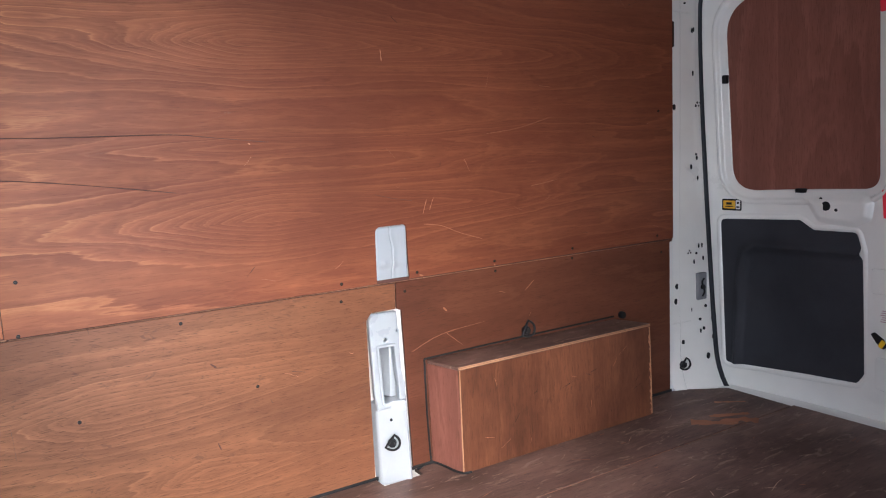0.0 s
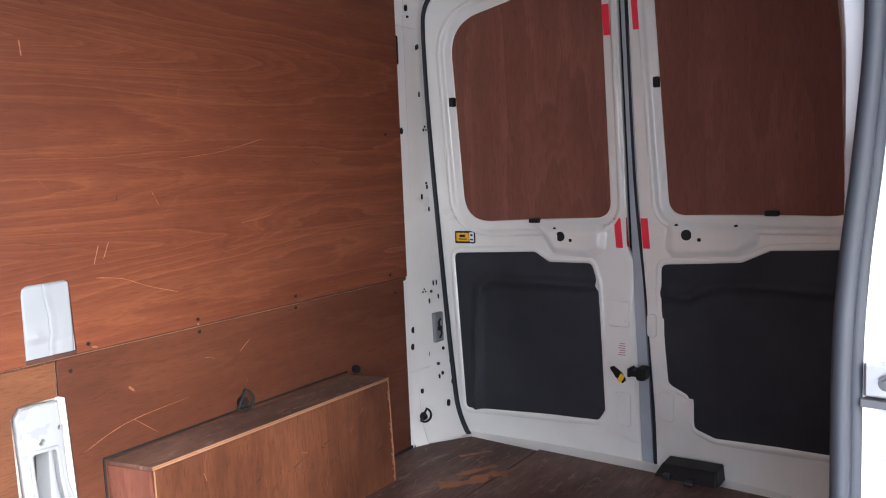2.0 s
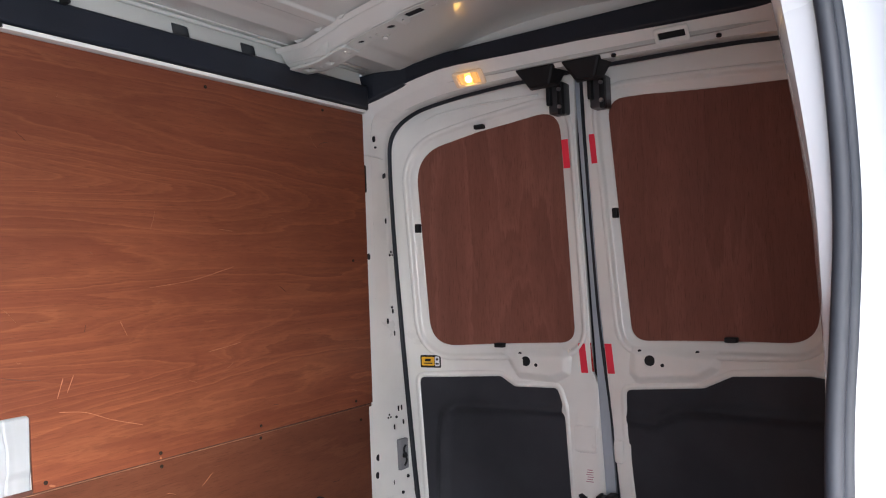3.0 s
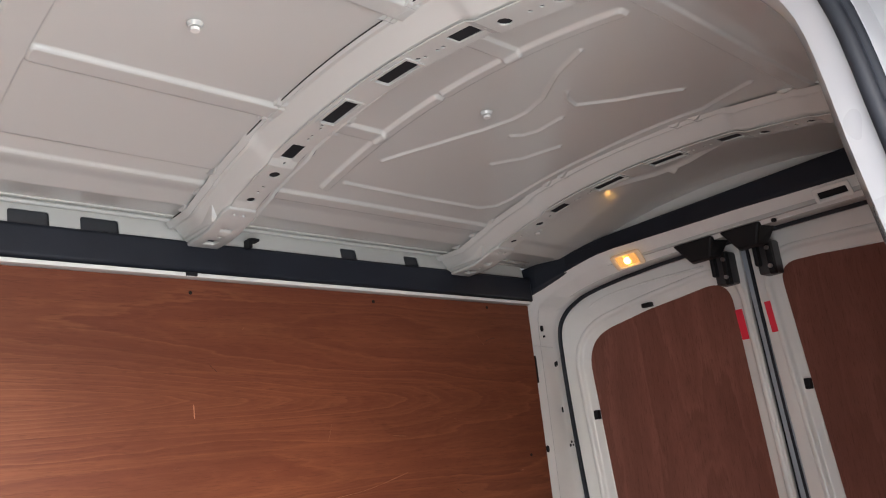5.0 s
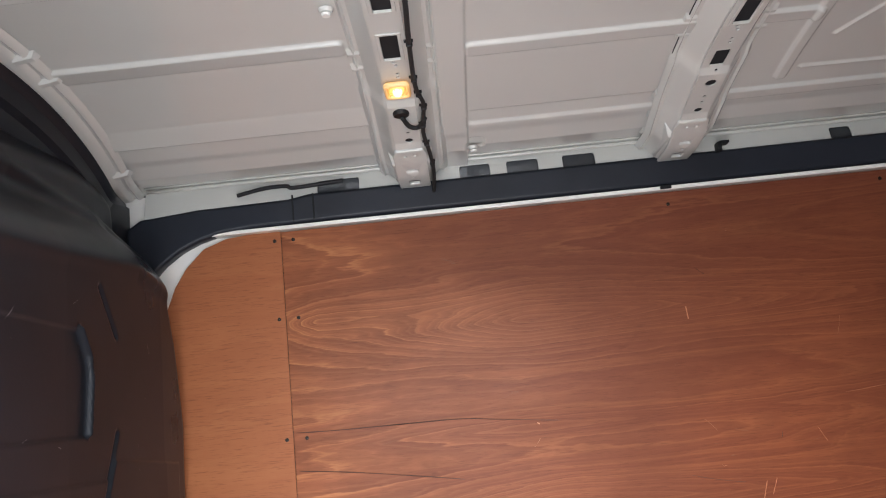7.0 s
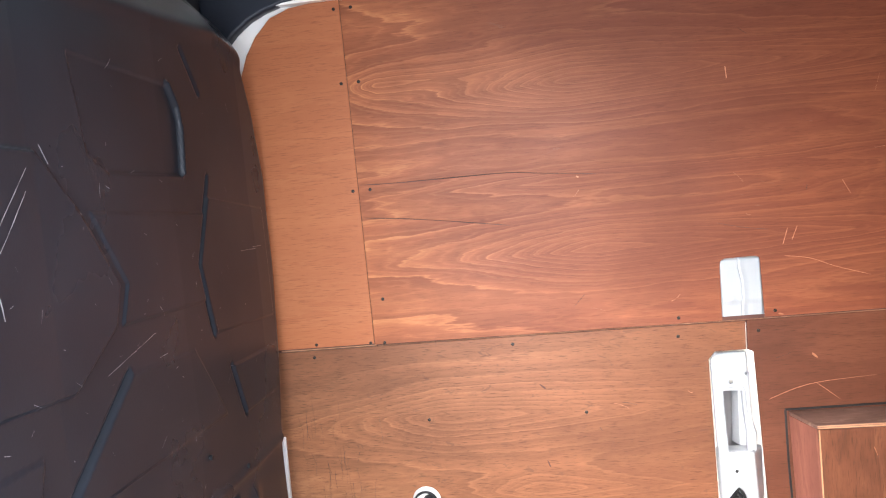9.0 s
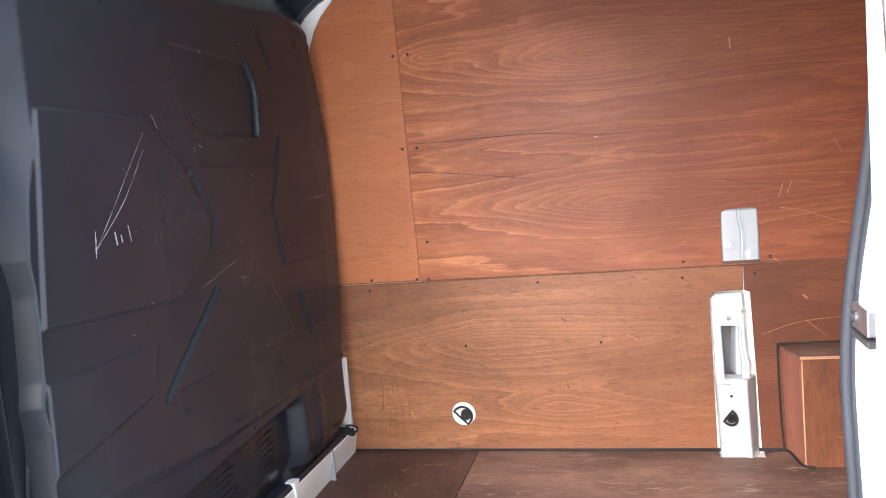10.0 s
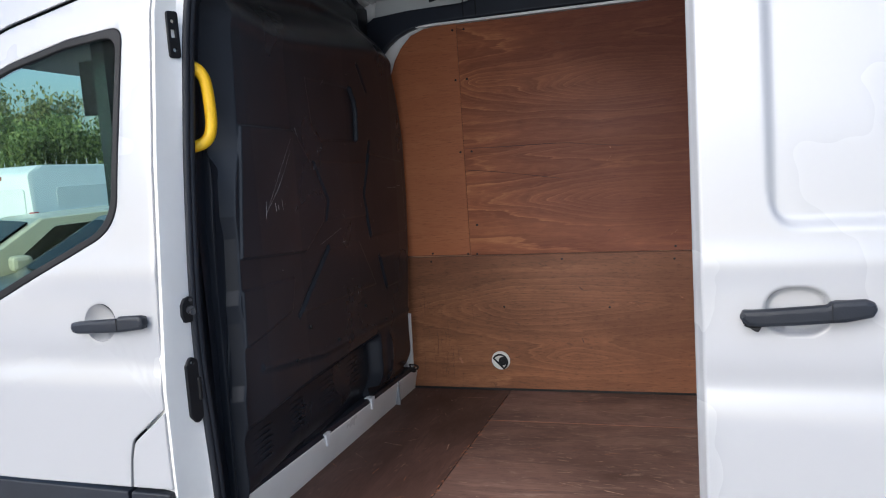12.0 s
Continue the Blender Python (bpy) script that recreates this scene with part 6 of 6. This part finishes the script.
grab = thing("grab_handle", "bright yellow plastic grab handle on the door pillar", "handle")
part("grip", tube([(0.085, 0.484, 1.996), (0.115, 0.500, 1.998), (0.138, 0.517, 1.978), (0.147, 0.525, 1.94), (0.149, 0.527, 1.85), (0.139, 0.518, 1.808), (0.115, 0.500, 1.792), (0.080, 0.484, 1.794)], 0.0155, 14, (0, 1, 0)), YELLOW, grab, smooth=True)
part("foot", box(0.085, 0.104, 0.476, 0.506, 1.955, 2.004, 0.005), YELLOW, grab)
part("foot", box(0.080, 0.099, 0.476, 0.506, 1.774, 1.822, 0.005), YELLOW, grab)

# ---- sliding door, open, hung outside the rear quarter ----
sd = thing("sliding_door", "white sliding side door, open, with black handle", "van door")


def sd_y(x, z):
    y = skin(z) - 0.083
    y += 0.012 * sstep((x - 1.455) / 0.02) * sstep((z - 1.545) / 0.03) * (1 - sstep((math.hypot(min(0, x - 1.53), min(0, z - 1.615)) - 0.062) / 0.012)) if x < 1.53 and z < 1.615 else 0.012 * sstep((x - 1.455) / 0.02) * sstep((z - 1.545) / 0.03)
    d = abs((x - 1.503) / 0.056) ** 2.6 + abs((z - 1.406) / 0.044) ** 2.4
    y += 0.020 * (1 - sstep((d - 0.62) / 0.38))
    y += 0.010 * math.exp(-((z - 1.27) / 0.035) ** 2) - 0.004 * math.exp(-((z - 1.49) / 0.03) ** 2) + 0.02 * sstep((1.345 - x) / 0.012)
    return y


xs_ = steps(1.333, 1.70, 0.004) + steps(1.70, 2.62, 0.05)[1:]
zs_ = steps(0.70, 1.25, 0.03) + steps(1.25, 1.65, 0.004)[1:] + steps(1.65, 2.28, 0.02)[1:]
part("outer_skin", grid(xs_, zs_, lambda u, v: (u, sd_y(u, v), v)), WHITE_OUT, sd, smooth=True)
part("front_flange", grid([0, 1, 2, 3, 4, 5], zs_, lambda u, v: ([1.333, 1.3285, 1.3285, 1.334, 1.340, 1.345][u], sd_y(1.333, v) + [0.0, 0.006, 0.016, 0.022, 0.028, 0.075][u], v)), WHITE_OUT, sd, smooth=True)
part("inner_skin", grid(steps(1.345, 2.62, 0.2), steps(0.70, 2.28, 0.08), lambda u, v: (u, skin(v) - 0.012, v)), WHITE_IN, sd, smooth=True)
hy = skin(1.40) - 0.083


def on_grip(base, x_mid, reach):
    """Lays a handle's outline on a gently bowed front."""
    return lambda u, v, w: Vector((u, base + 0.006 * ((u - x_mid) / reach) ** 2 - w, v))


hd = part("handle", plate(rounded([(1.405, 1.400), (1.411, 1.412), (1.450, 1.4145), (1.547, 1.422), (1.553, 1.428), (1.608, 1.431), (1.622, 1.425), (1.626, 1.413), (1.619, 1.400), (1.578, 1.392), (1.442, 1.3835), (1.418, 1.385)], 0.006, 4), (), 0.026, 0.008, on_grip(hy - 0.036, 1.515, 0.11), 0.02), BLACK_TRIM, sd, "black plastic pull handle", smooth="auto")
part("handle_base", join(box(1.560, 1.618, hy - 0.016, hy + 0.006, 1.398, 1.426, 0.004), box(1.410, 1.440, hy - 0.016, hy + 0.012, 1.388, 1.410, 0.004)), BLACK, hd)
part("handle_joint", box(1.5535, 1.5548, hy - 0.0366, hy - 0.030, 1.394, 1.4275), DARK, hd)
part("handle_tip", plate(rounded([(1.408, 1.391), (1.420, 1.3855), (1.4425, 1.3845), (1.437, 1.374), (1.431, 1.375)], 0.002, 2), (), 0.02, 0.003, on_grip(hy - 0.030, 1.515, 0.11)), BLACK, hd)
part("drain_plug", cyl((1.331, sd_y(1.333, 1.17) + 0.012, 1.17), (-1, 0, 0), 0.006, 0.005, 10), LINING, sd)

# ---- front door ----
fd = thing("front_door", "white front van door, shut, with black handle and window", "van door")


def on_skin(off=0.0):
    def place(u, v, w):
        y = skin(v) + 0.010 * math.exp(-((v - 1.27) / 0.04) ** 2) - 0.004 * math.exp(-((v - 1.49) / 0.03) ** 2)
        y += 0.03 * sstep((-0.3 - u) / 0.9)
        return Vector((u, y - off - w, v))
    return place


WIN_F = [(-0.80, 1.80), (-0.60, 1.955), (-0.36, 2.04), (-0.17, 2.082), (-0.002, 2.098), (-0.030, 1.60), (-0.42, 1.425), (-0.80, 1.36)]
RAD_F = [0.05, 0.2, 0.3, 0.2, 0.035, 0.13, 0.05, 0.05]
FD_OUT = [(0.080, 1.150), (0.080, 2.255), (-0.02, 2.215), (-0.16, 2.178), (-0.36, 2.132), (-0.62, 2.045), (-0.85, 1.90), (-1.05, 1.60), (-1.05, 0.945), (-0.043, 0.945), (-0.034, 1.02), (-0.022, 1.068), (0.066, 1.140)]
DISH_F = [(-0.094 + 0.047 * math.cos(2 * math.pi * k / 40), 1.366 + 0.047 * math.sin(2 * math.pi * k / 40)) for k in range(40)]
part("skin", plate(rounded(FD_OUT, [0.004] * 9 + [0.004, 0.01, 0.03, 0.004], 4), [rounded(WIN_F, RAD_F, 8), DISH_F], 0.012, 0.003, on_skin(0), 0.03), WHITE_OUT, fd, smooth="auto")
part("handle_recess", grid([k / 6 for k in range(7)], [2 * math.pi * k / 40 for k in range(41)], lambda u, v: (-0.094 + 0.0475 * u * math.cos(v), skin(1.366) + 0.002 + 0.020 * (1 - u ** 3), 1.366 + 0.0475 * u * math.sin(v))), WHITE_OUT, fd, smooth=True)
win_in = [((p + 0.4) * 0.955 - 0.4 - 0.002, (q - 1.75) * 0.93 + 1.75) for p, q in WIN_F]
part("window_rubber", plate(rounded(WIN_F, RAD_F, 8), [rounded(win_in, RAD_F, 8)], 0.016, 0.004, on_skin(0.002), 0.06), BLACK, fd, "black window rubber")
gl = part("window_glass", plate(rounded(win_in, RAD_F, 8), (), 0.004, 0.0005, on_skin(-0.012), 0.1), GLASS, fd, "green-tinted glass")
gl.visible_shadow = False
fy = skin(1.366)
hd2 = part("handle", plate(rounded([(-0.166, 1.360), (-0.161, 1.371), (-0.126, 1.375), (-0.020, 1.382), (-0.014, 1.387), (0.046, 1.389), (0.056, 1.381), (0.058, 1.366), (0.050, 1.355), (-0.012, 1.348), (-0.149, 1.343), (-0.161, 1.348)], 0.006, 4), (), 0.024, 0.008, on_grip(fy - 0.034, -0.055, 0.11), 0.02), BLACK_TRIM, fd, "black plastic pull handle", smooth="auto")
part("handle_base", join(box(-0.012, 0.048, fy - 0.014, fy + 0.006, 1.354, 1.384, 0.004), box(-0.160, -0.132, fy - 0.014, fy + 0.006, 1.347, 1.371, 0.004)), BLACK, hd2)
part("handle_joint", box(-0.0165, -0.0153, fy - 0.0346, fy - 0.028, 1.351, 1.383), DARK, hd2)
part("lower_trim", hexa([(-1.05, 0.30, 0.62), (-0.04, 0.28, 0.62), (-0.04, 0.33, 0.62), (-1.05, 0.36, 0.62)], [(-1.05, 0.325, 0.938), (-0.045, 0.294, 0.938), (-0.045, 0.33, 0.938), (-1.05, 0.36, 0.938)], 0.004), BLACK_TRIM, fd, "dark grey plastic side trim")
body = tagged(new("body_side"), "white van body around the front door", "van body", kind="structure")
part("filler_panel", plate(rounded([(0.082, 0.945), (0.082, 1.144), (0.07, 1.134), (-0.016, 1.064), (-0.028, 1.02), (-0.037, 0.945)], [0.003, 0.004, 0.004, 0.03, 0.01, 0.003], 4), (), 0.012, 0.003, on_skin(0), 0.05), WHITE_OUT, body)
part("trim_end", hexa([(-0.036, 0.28, 0.62), (0.082, 0.28, 0.62), (0.082, 0.36, 0.62), (-0.036, 0.36, 0.62)], [(-0.036, 0.294, 0.938), (0.082, 0.294, 0.938), (0.082, 0.36, 0.938), (-0.036, 0.36, 0.938)], 0.004), BLACK_TRIM, body)
part("roof_side", plate(rounded([(0.112, 2.272), (0.112, 2.46), (-1.0, 2.46), (-1.0, 1.72), (-0.862, 1.905), (-0.626, 2.056), (-0.362, 2.143), (-0.16, 2.189), (-0.022, 2.226)], 0.004), (), 0.012, 0.003, on_skin(0), 0.08), WHITE_OUT, body)
part("gap_dark", grid(steps(-1.0, 0.10, 0.1), [0, 1], lambda u, v: (u, skin(lerp([(-1.0, 1.7), (-0.85, 1.9), (-0.62, 2.05), (-0.36, 2.14), (-0.16, 2.185), (0.1, 2.265)], u)) + 0.02, lerp([(-1.0, 1.7), (-0.85, 1.9), (-0.62, 2.05), (-0.36, 2.14), (-0.16, 2.185), (0.1, 2.265)], u) - 0.02 + 0.04 * v)), DARK, body)
part("gap_dark", box(-0.06, 0.078, 0.335, 0.34, 0.94, 1.19), DARK, body)

part("gap_dark", grid([0.074, 0.0915], steps(0.62, 2.28, 0.05), lambda u, v: (u, skin(v) + 0.0125, v)), DARK, body)

for x, y in ((-1.35, 0.50), (-1.35, 2.36), (2.0, 0.50), (2.0, 2.36)):
    part("tyre", cyl((x, y, 0.34), (0, 1, 0), 0.34, 0.22, 28, bevel=0.03), TYRE, body, smooth="auto")

# ---- cab, seen through the door glass ----
cab = tagged(new("cab"), "dark van cab interior behind tinted glass", "cab", kind="structure")
part("headlining", hexa([(-1.68, 0.50, 2.30), (-0.17, 0.50, 2.30), (-0.17, 2.45, 2.30), (-1.88, 2.45, 2.30)], [(-1.68, 0.5, 2.44), (-0.17, 0.5, 2.44), (-0.17, 2.45, 2.44), (-1.88, 2.45, 2.44)], 0.01), LINING, cab)
part("sun_visor", box(-1.49, -1.33, 1.895, 1.915, 2.04, 2.33, 0.008), TEXTILE, cab)
part("dashboard", hexa([(-2.2, 0.40, 0.7), (-1.25, 0.40, 0.7), (-1.25, 2.48, 0.7), (-2.2, 2.48, 0.7)], [(-2.2, 0.40, 1.12), (-1.35, 0.40, 1.16), (-1.35, 2.48, 1.16), (-2.2, 2.48, 1.12)], 0.03), BLACK_TRIM, cab)
part("bonnet", hexa([(-3.0, 0.45, 0.4), (-2.2, 0.40, 0.4), (-2.2, 2.48, 0.4), (-3.0, 2.43, 0.4)], [(-2.9, 0.5, 0.98), (-2.2, 0.45, 1.10), (-2.2, 2.43, 1.10), (-2.9, 2.38, 0.98)], 0.05), WHITE_OUT, cab, "white bonnet")
part("far_door", plate(rounded([(-1.15, 0.6), (-0.1, 0.6), (-0.1, 2.36), (-0.9, 2.36), (-1.15, 2.0)], 0.02), [rounded([(-1.05, 1.45), (-0.2, 1.45), (-0.2, 2.2), (-0.8, 2.2), (-1.05, 1.95)], 0.04)], 0.05, 0.005, lambda u, v, w: Vector((u, 2.5 + w, v))), BLACK_TRIM, cab)
for y in (0.85, 1.95):
    st = thing("cab_seat", "dark cloth cab seat with headrest", "seat", "cab seats")
    part("cushion", box(-0.85, -0.32, y - 0.25, y + 0.25, 0.85, 1.02, 0.05), TEXTILE, st)
    part("backrest", hexa([(-0.42, y - 0.24, 0.98), (-0.28, y - 0.24, 0.98), (-0.28, y + 0.24, 0.98), (-0.42, y + 0.24, 0.98)], [(-0.33, y - 0.2, 1.55), (-0.22, y - 0.2, 1.55), (-0.22, y + 0.2, 1.55), (-0.33, y + 0.2, 1.55)], 0.04), TEXTILE, st)
    part("headrest", box(-0.32, -0.22, y - 0.12, y + 0.12, 1.58, 1.76, 0.04), TEXTILE, st)
    part("pedestal", box(-0.75, -0.35, y - 0.2, y + 0.2, 0.56, 0.86), BLACK_TRIM, st)


# ---- parking yard ahead of the van ----
def wheel(t, x, y, r=0.31):
    w = part("wheel", cyl((x, y, r), (0, 1, 0), r, 0.2, 28, bevel=0.03), TYRE, t, "black tyre", smooth="auto")
    part("rim", cyl((x, y - 0.075, r), (0, 1, 0), r * 0.62, 0.08, 20, bevel=0.01), SILVER, w)


def side_loft(profile, half, taper, y0=0.0):
    """A vehicle shell: a side outline in (x, z) drawn across the width, narrower above the waist."""
    bm = bmesh.new()
    ys = [-1.0, -0.97, -0.8, 0.0, 0.8, 0.97, 1.0]
    rows = []
    for s in ys:
        k = 0.985 if abs(s) == 1 else 1.0
        rows.append([bm.verts.new((x * k, y0 + s * (half - taper * sstep((z - 0.9) / 0.6)), 0.8 + (z - 0.8) * (k if abs(s) == 1 else 1))) for x, z in profile])
    m = len(profile)
    for a, b in zip(rows, rows[1:]):
        for i in range(m):
            bm.faces.new((a[i], a[(i + 1) % m], b[(i + 1) % m], b[i]))
    bm.faces.new(rows[0]), bm.faces.new(rows[-1][::-1])
    return bm


def hatchback(name, paint, at, yaw, label):
    t = thing(name, label, "car")
    prof = rounded([(-2.05, 0.25), (2.0, 0.25), (2.08, 0.6), (1.95, 0.86), (1.25, 1.0), (0.55, 1.42), (-0.9, 1.46), (-1.75, 1.10), (-2.0, 0.95), (-2.1, 0.6)], 0.12, 4)
    part("body", side_loft(prof, 0.87, 0.16), paint, t, smooth="auto")
    for s in (-1, 1):
        part("side_window", plate(rounded([(-1.45, 1.0), (0.95, 0.98), (0.45, 1.34), (-0.85, 1.38)], 0.06), (), 0.02, 0.004, lambda u, v, w: Vector((u, s * (0.88 - 0.16 * sstep((v - 0.9) / 0.6) + w + 0.004), v))), GLASS_FAR, t)
        part("door_line", box(-0.28, -0.26, s * 0.73 - 0.02, s * 0.73 + 0.02, 0.98, 1.38), BLACK, t)
        part("mirror", box(0.75, 0.92, s * 0.98 - 0.1, s * 0.98 + 0.1, 0.98, 1.12, 0.04), paint, t)
        part("headlight", box(1.75, 2.02, s * 0.62 - 0.2, s * 0.62 + 0.2, 0.68, 0.82, 0.05), STEEL, t)
        wheel(t, 1.28, s * 0.80)
        wheel(t, -1.25, s * 0.80)
    part("windscreen", plate(rounded([(-0.66, 0.06), (0.66, 0.06), (0.56, 0.74), (-0.56, 0.74)], 0.05), (), 0.02, 0.004, lambda u, v, w: Vector((1.26 - v * 0.86 + 0.5 * w + 0.012, u, 1.0 + v * 0.515 + w + 0.016))), GLASS_FAR, t, "dark windscreen")
    part("bumper", box(1.9, 2.12, -0.7, 0.7, 0.3, 0.5, 0.05), BLACK, t)
    t.matrix_world = pose(*at, 0, 0, yaw)
    return t


hatchback("parked_car", CREAM, (-4.83, 5.35, 0), -120, "cream hatchback parked ahead of the van")
hatchback("parked_car", GRAPHITE, (-2.9, 4.6, 0), -120, "dark grey hatchback parked beside the cream car")


def panel_van(at, yaw):
    t = thing("parked_van", "white panel van parked by the palisade fence", "van")
    prof = rounded([(-2.4, 0.3), (2.4, 0.3), (2.5, 0.8), (2.3, 1.12), (1.55, 1.3), (0.9, 1.98), (-2.2, 2.04), (-2.42, 1.92), (-2.45, 0.8)], 0.12, 4)
    part("body", side_loft(prof, 0.95, 0.10), VAN_WHITE, t, smooth="auto")
    part("brake_light", box(-2.43, -2.34, -0.28, 0.28, 1.83, 1.90, 0.02), TAIL, t, "red high brake light")
    for s in (-1, 1):
        part("rear_door_panel", plate(rounded(rect(s * 0.44 - 0.30, s * 0.44 + 0.30, 1.05, 1.70), 0.08), (), 0.03, 0.012, lambda u, v, w: Vector((-2.45 - w, u, v))), VAN_WHITE, t)
        part("tail_lamp", box(-2.46, -2.36, s * 0.86 - 0.06, s * 0.86 + 0.06, 0.85, 1.35, 0.02), TAIL, t)
        part("side_panel", plate(rounded(rect(-2.0, -0.3, 1.1, 1.70), 0.08), (), 0.03, 0.01, lambda u, v, w: Vector((u, s * (0.90 + w), v))), VAN_WHITE, t)
        for x in (1.5, -1.5):
            wheel(t, x, s * 0.86)
    part("door_gap", box(-2.463, -2.44, -0.008, 0.008, 0.5, 1.9), BLACK, t)
    part("bumper", box(-2.52, -2.38, -0.9, 0.9, 0.35, 0.6, 0.04), BLACK_TRIM, t)
    t.matrix_world = pose(*at, 0, 0, yaw)


panel_van((-8.68, 10.37, 0), 85)

# palisade fence
fence = thing("palisade_fence", "galvanised steel palisade fence behind the vehicles", "fence")
fu = Vector((0.93, 0.37, 0)).normalized()
f0 = Vector((-19.0, 9.8, 0))
pm = bmesh.new()
for a, b in ((-0.034, -0.012), (-0.012, 0.012), (0.012, 0.034)):
    d0, d1 = (0.0, 0.014) if a < -0.02 else ((0.014, 0.014) if a < 0 else (0.014, 0.0))
    top = 2.18 if a != -0.012 else 2.28
    vs = [pm.verts.new(p) for p in ((a, d0, 0.05), (b, d1, 0.05), (b, d1, top - 0.08), ((a + b) / 2, (d0 + d1) / 2, top), (a, d0, top - 0.08))]
    ws = [pm.verts.new(v.co + Vector((0, 0.003, 0))) for v in vs]
    pm.faces.new(vs), pm.faces.new(ws[::-1])
    for i in range(5):
        pm.faces.new((vs[i], ws[i], ws[(i + 1) % 5], vs[(i + 1) % 5]))
pale_me = bpy.data.meshes.new("pale")
bmesh.ops.recalc_face_normals(pm, faces=pm.faces[:])
pm.to_mesh(pale_me)
pm.free()
pale_me.materials.append(GALV)
yaw_f = math.degrees(math.atan2(fu.y, fu.x))
for k in range(78):
    o = new("pale", pale_me)
    o.parent = fence
    p = f0 + fu * (0.22 * k)
    o.matrix_local = pose(p.x, p.y, 0, 0, 0, yaw_f)
for z in (0.6, 1.65):
    a, b = f0, f0 + fu * 17
    part("rail", sweep([(a.x, a.y + 0.04, z), (b.x, b.y + 0.04, z)], [(-0.02, -0.03), (0.02, -0.03), (0.02, 0.03), (-0.02, 0.03)]), GALV, fence)
for k in range(7):
    p = f0 + fu * (2.75 * k)
    part("post", box(p.x - 0.05, p.x + 0.05, p.y + 0.06, p.y + 0.16, 0, 2.0), GALV, fence)


def tree(at, h, spread, mat, seed, count, label):
    r = random.Random(seed)
    t = thing("tree", label, "tree", "trees behind the fence")
    base = Vector(at)
    tips = []
    trunk = bmesh.new()
    main = smooth_path([base, base + Vector((r.uniform(-0.2, 0.2), r.uniform(-0.2, 0.2), h * 0.35)), base + Vector((r.uniform(-0.5, 0.5), r.uniform(-0.5, 0.5), h * 0.8))], 5)

    def limb(bm, path, r0, r1):
        n = len(path)
        prev = None
        for i, p in enumerate(path):
            rad = r0 + (r1 - r0) * i / (n - 1)
            ring = [bm.verts.new(p + Vector((rad * math.cos(a), rad * math.sin(a), 0))) for a in (0, 1.26, 2.51, 3.77, 5.03)]
            if prev:
                for k in range(5):
                    bm.faces.new((prev[k], prev[(k + 1) % 5], ring[(k + 1) % 5], ring[k]))
            prev = ring
    limb(trunk, main, 0.05 * h * 0.5, 0.03)
    for k in range(16):
        s = main[r.randrange(4, len(main))]
        a = r.uniform(0, 6.28)
        l = r.uniform(0.4, 1.0) * spread
        e = s + Vector((math.cos(a) * l, math.sin(a) * l, r.uniform(0.1, 0.5) * h * 0.5))
        m = s.lerp(e, 0.5) + Vector((0, 0, 0.15 * l))
        path = smooth_path([s, m, e], 4)
        limb(trunk, path, 0.045, 0.008)
        tips += path[3:]
        for j in range(3):
            q = path[r.randrange(3, len(path))]
            e2 = q + Vector((r.uniform(-1, 1), r.uniform(-1, 1), r.uniform(0.1, 1.0))) * spread * 0.3
            limb(trunk, [q, q.lerp(e2, 0.5) + Vector((0, 0, 0.05)), e2], 0.014, 0.003)
            tips += [q.lerp(e2, 0.5), e2]
    part("trunk", trunk, BARK, t)
    verts, faces = [], []
    for k in range(count):
        c = r.choice(tips) + Vector((r.gauss(0, 1), r.gauss(0, 1), r.gauss(0, 0.8))) * spread * 0.11
        if c.z < 0.8:
            continue
        s = r.uniform(0.035, 0.085)
        q = Euler((r.uniform(0, 6.28), r.uniform(0, 6.28), r.uniform(0, 6.28))).to_matrix()
        n = len(verts)
        verts += [c + q @ Vector(p) * s for p in ((-1, 0, 0), (0, -0.5, 0.12), (1, 0, 0), (0, 0.5, 0.12))]
        faces.append((n, n + 1, n + 2, n + 3))
    me = bpy.data.meshes.new("crown")
    me.from_pydata(verts, [], faces)
    me.materials.append(mat)
    o = new("crown", me)
    o.parent = t
    return t


tree((-19.5, 14.5, 0), 3.6, 2.2, LEAF, 1, 36000, "leafy green tree with dense crown")
tree((-17.2, 16.5, 0), 3.6, 2.2, LEAF2, 2, 31200, "olive green tree with dense crown")
tree((-15.0, 15.5, 0), 3.1, 1.9, LEAF, 3, 28800, "bushy green tree with dense crown")
tree((-14.2, 17.8, 0), 5.6, 2.0, LEAF2, 4, 700, "thin bare-branched tree with few leaves")
tree((-12.6, 16.6, 0), 3.1, 1.8, LEAF, 5, 26400, "low bushy green tree")
tree((-21.5, 18.5, 0), 4.0, 2.5, LEAF2, 6, 33600, "tall olive tree with dense crown")
tree((-24.0, 16.5, 0), 3.9, 2.5, LEAF, 7, 33600, "broad green tree with dense crown")
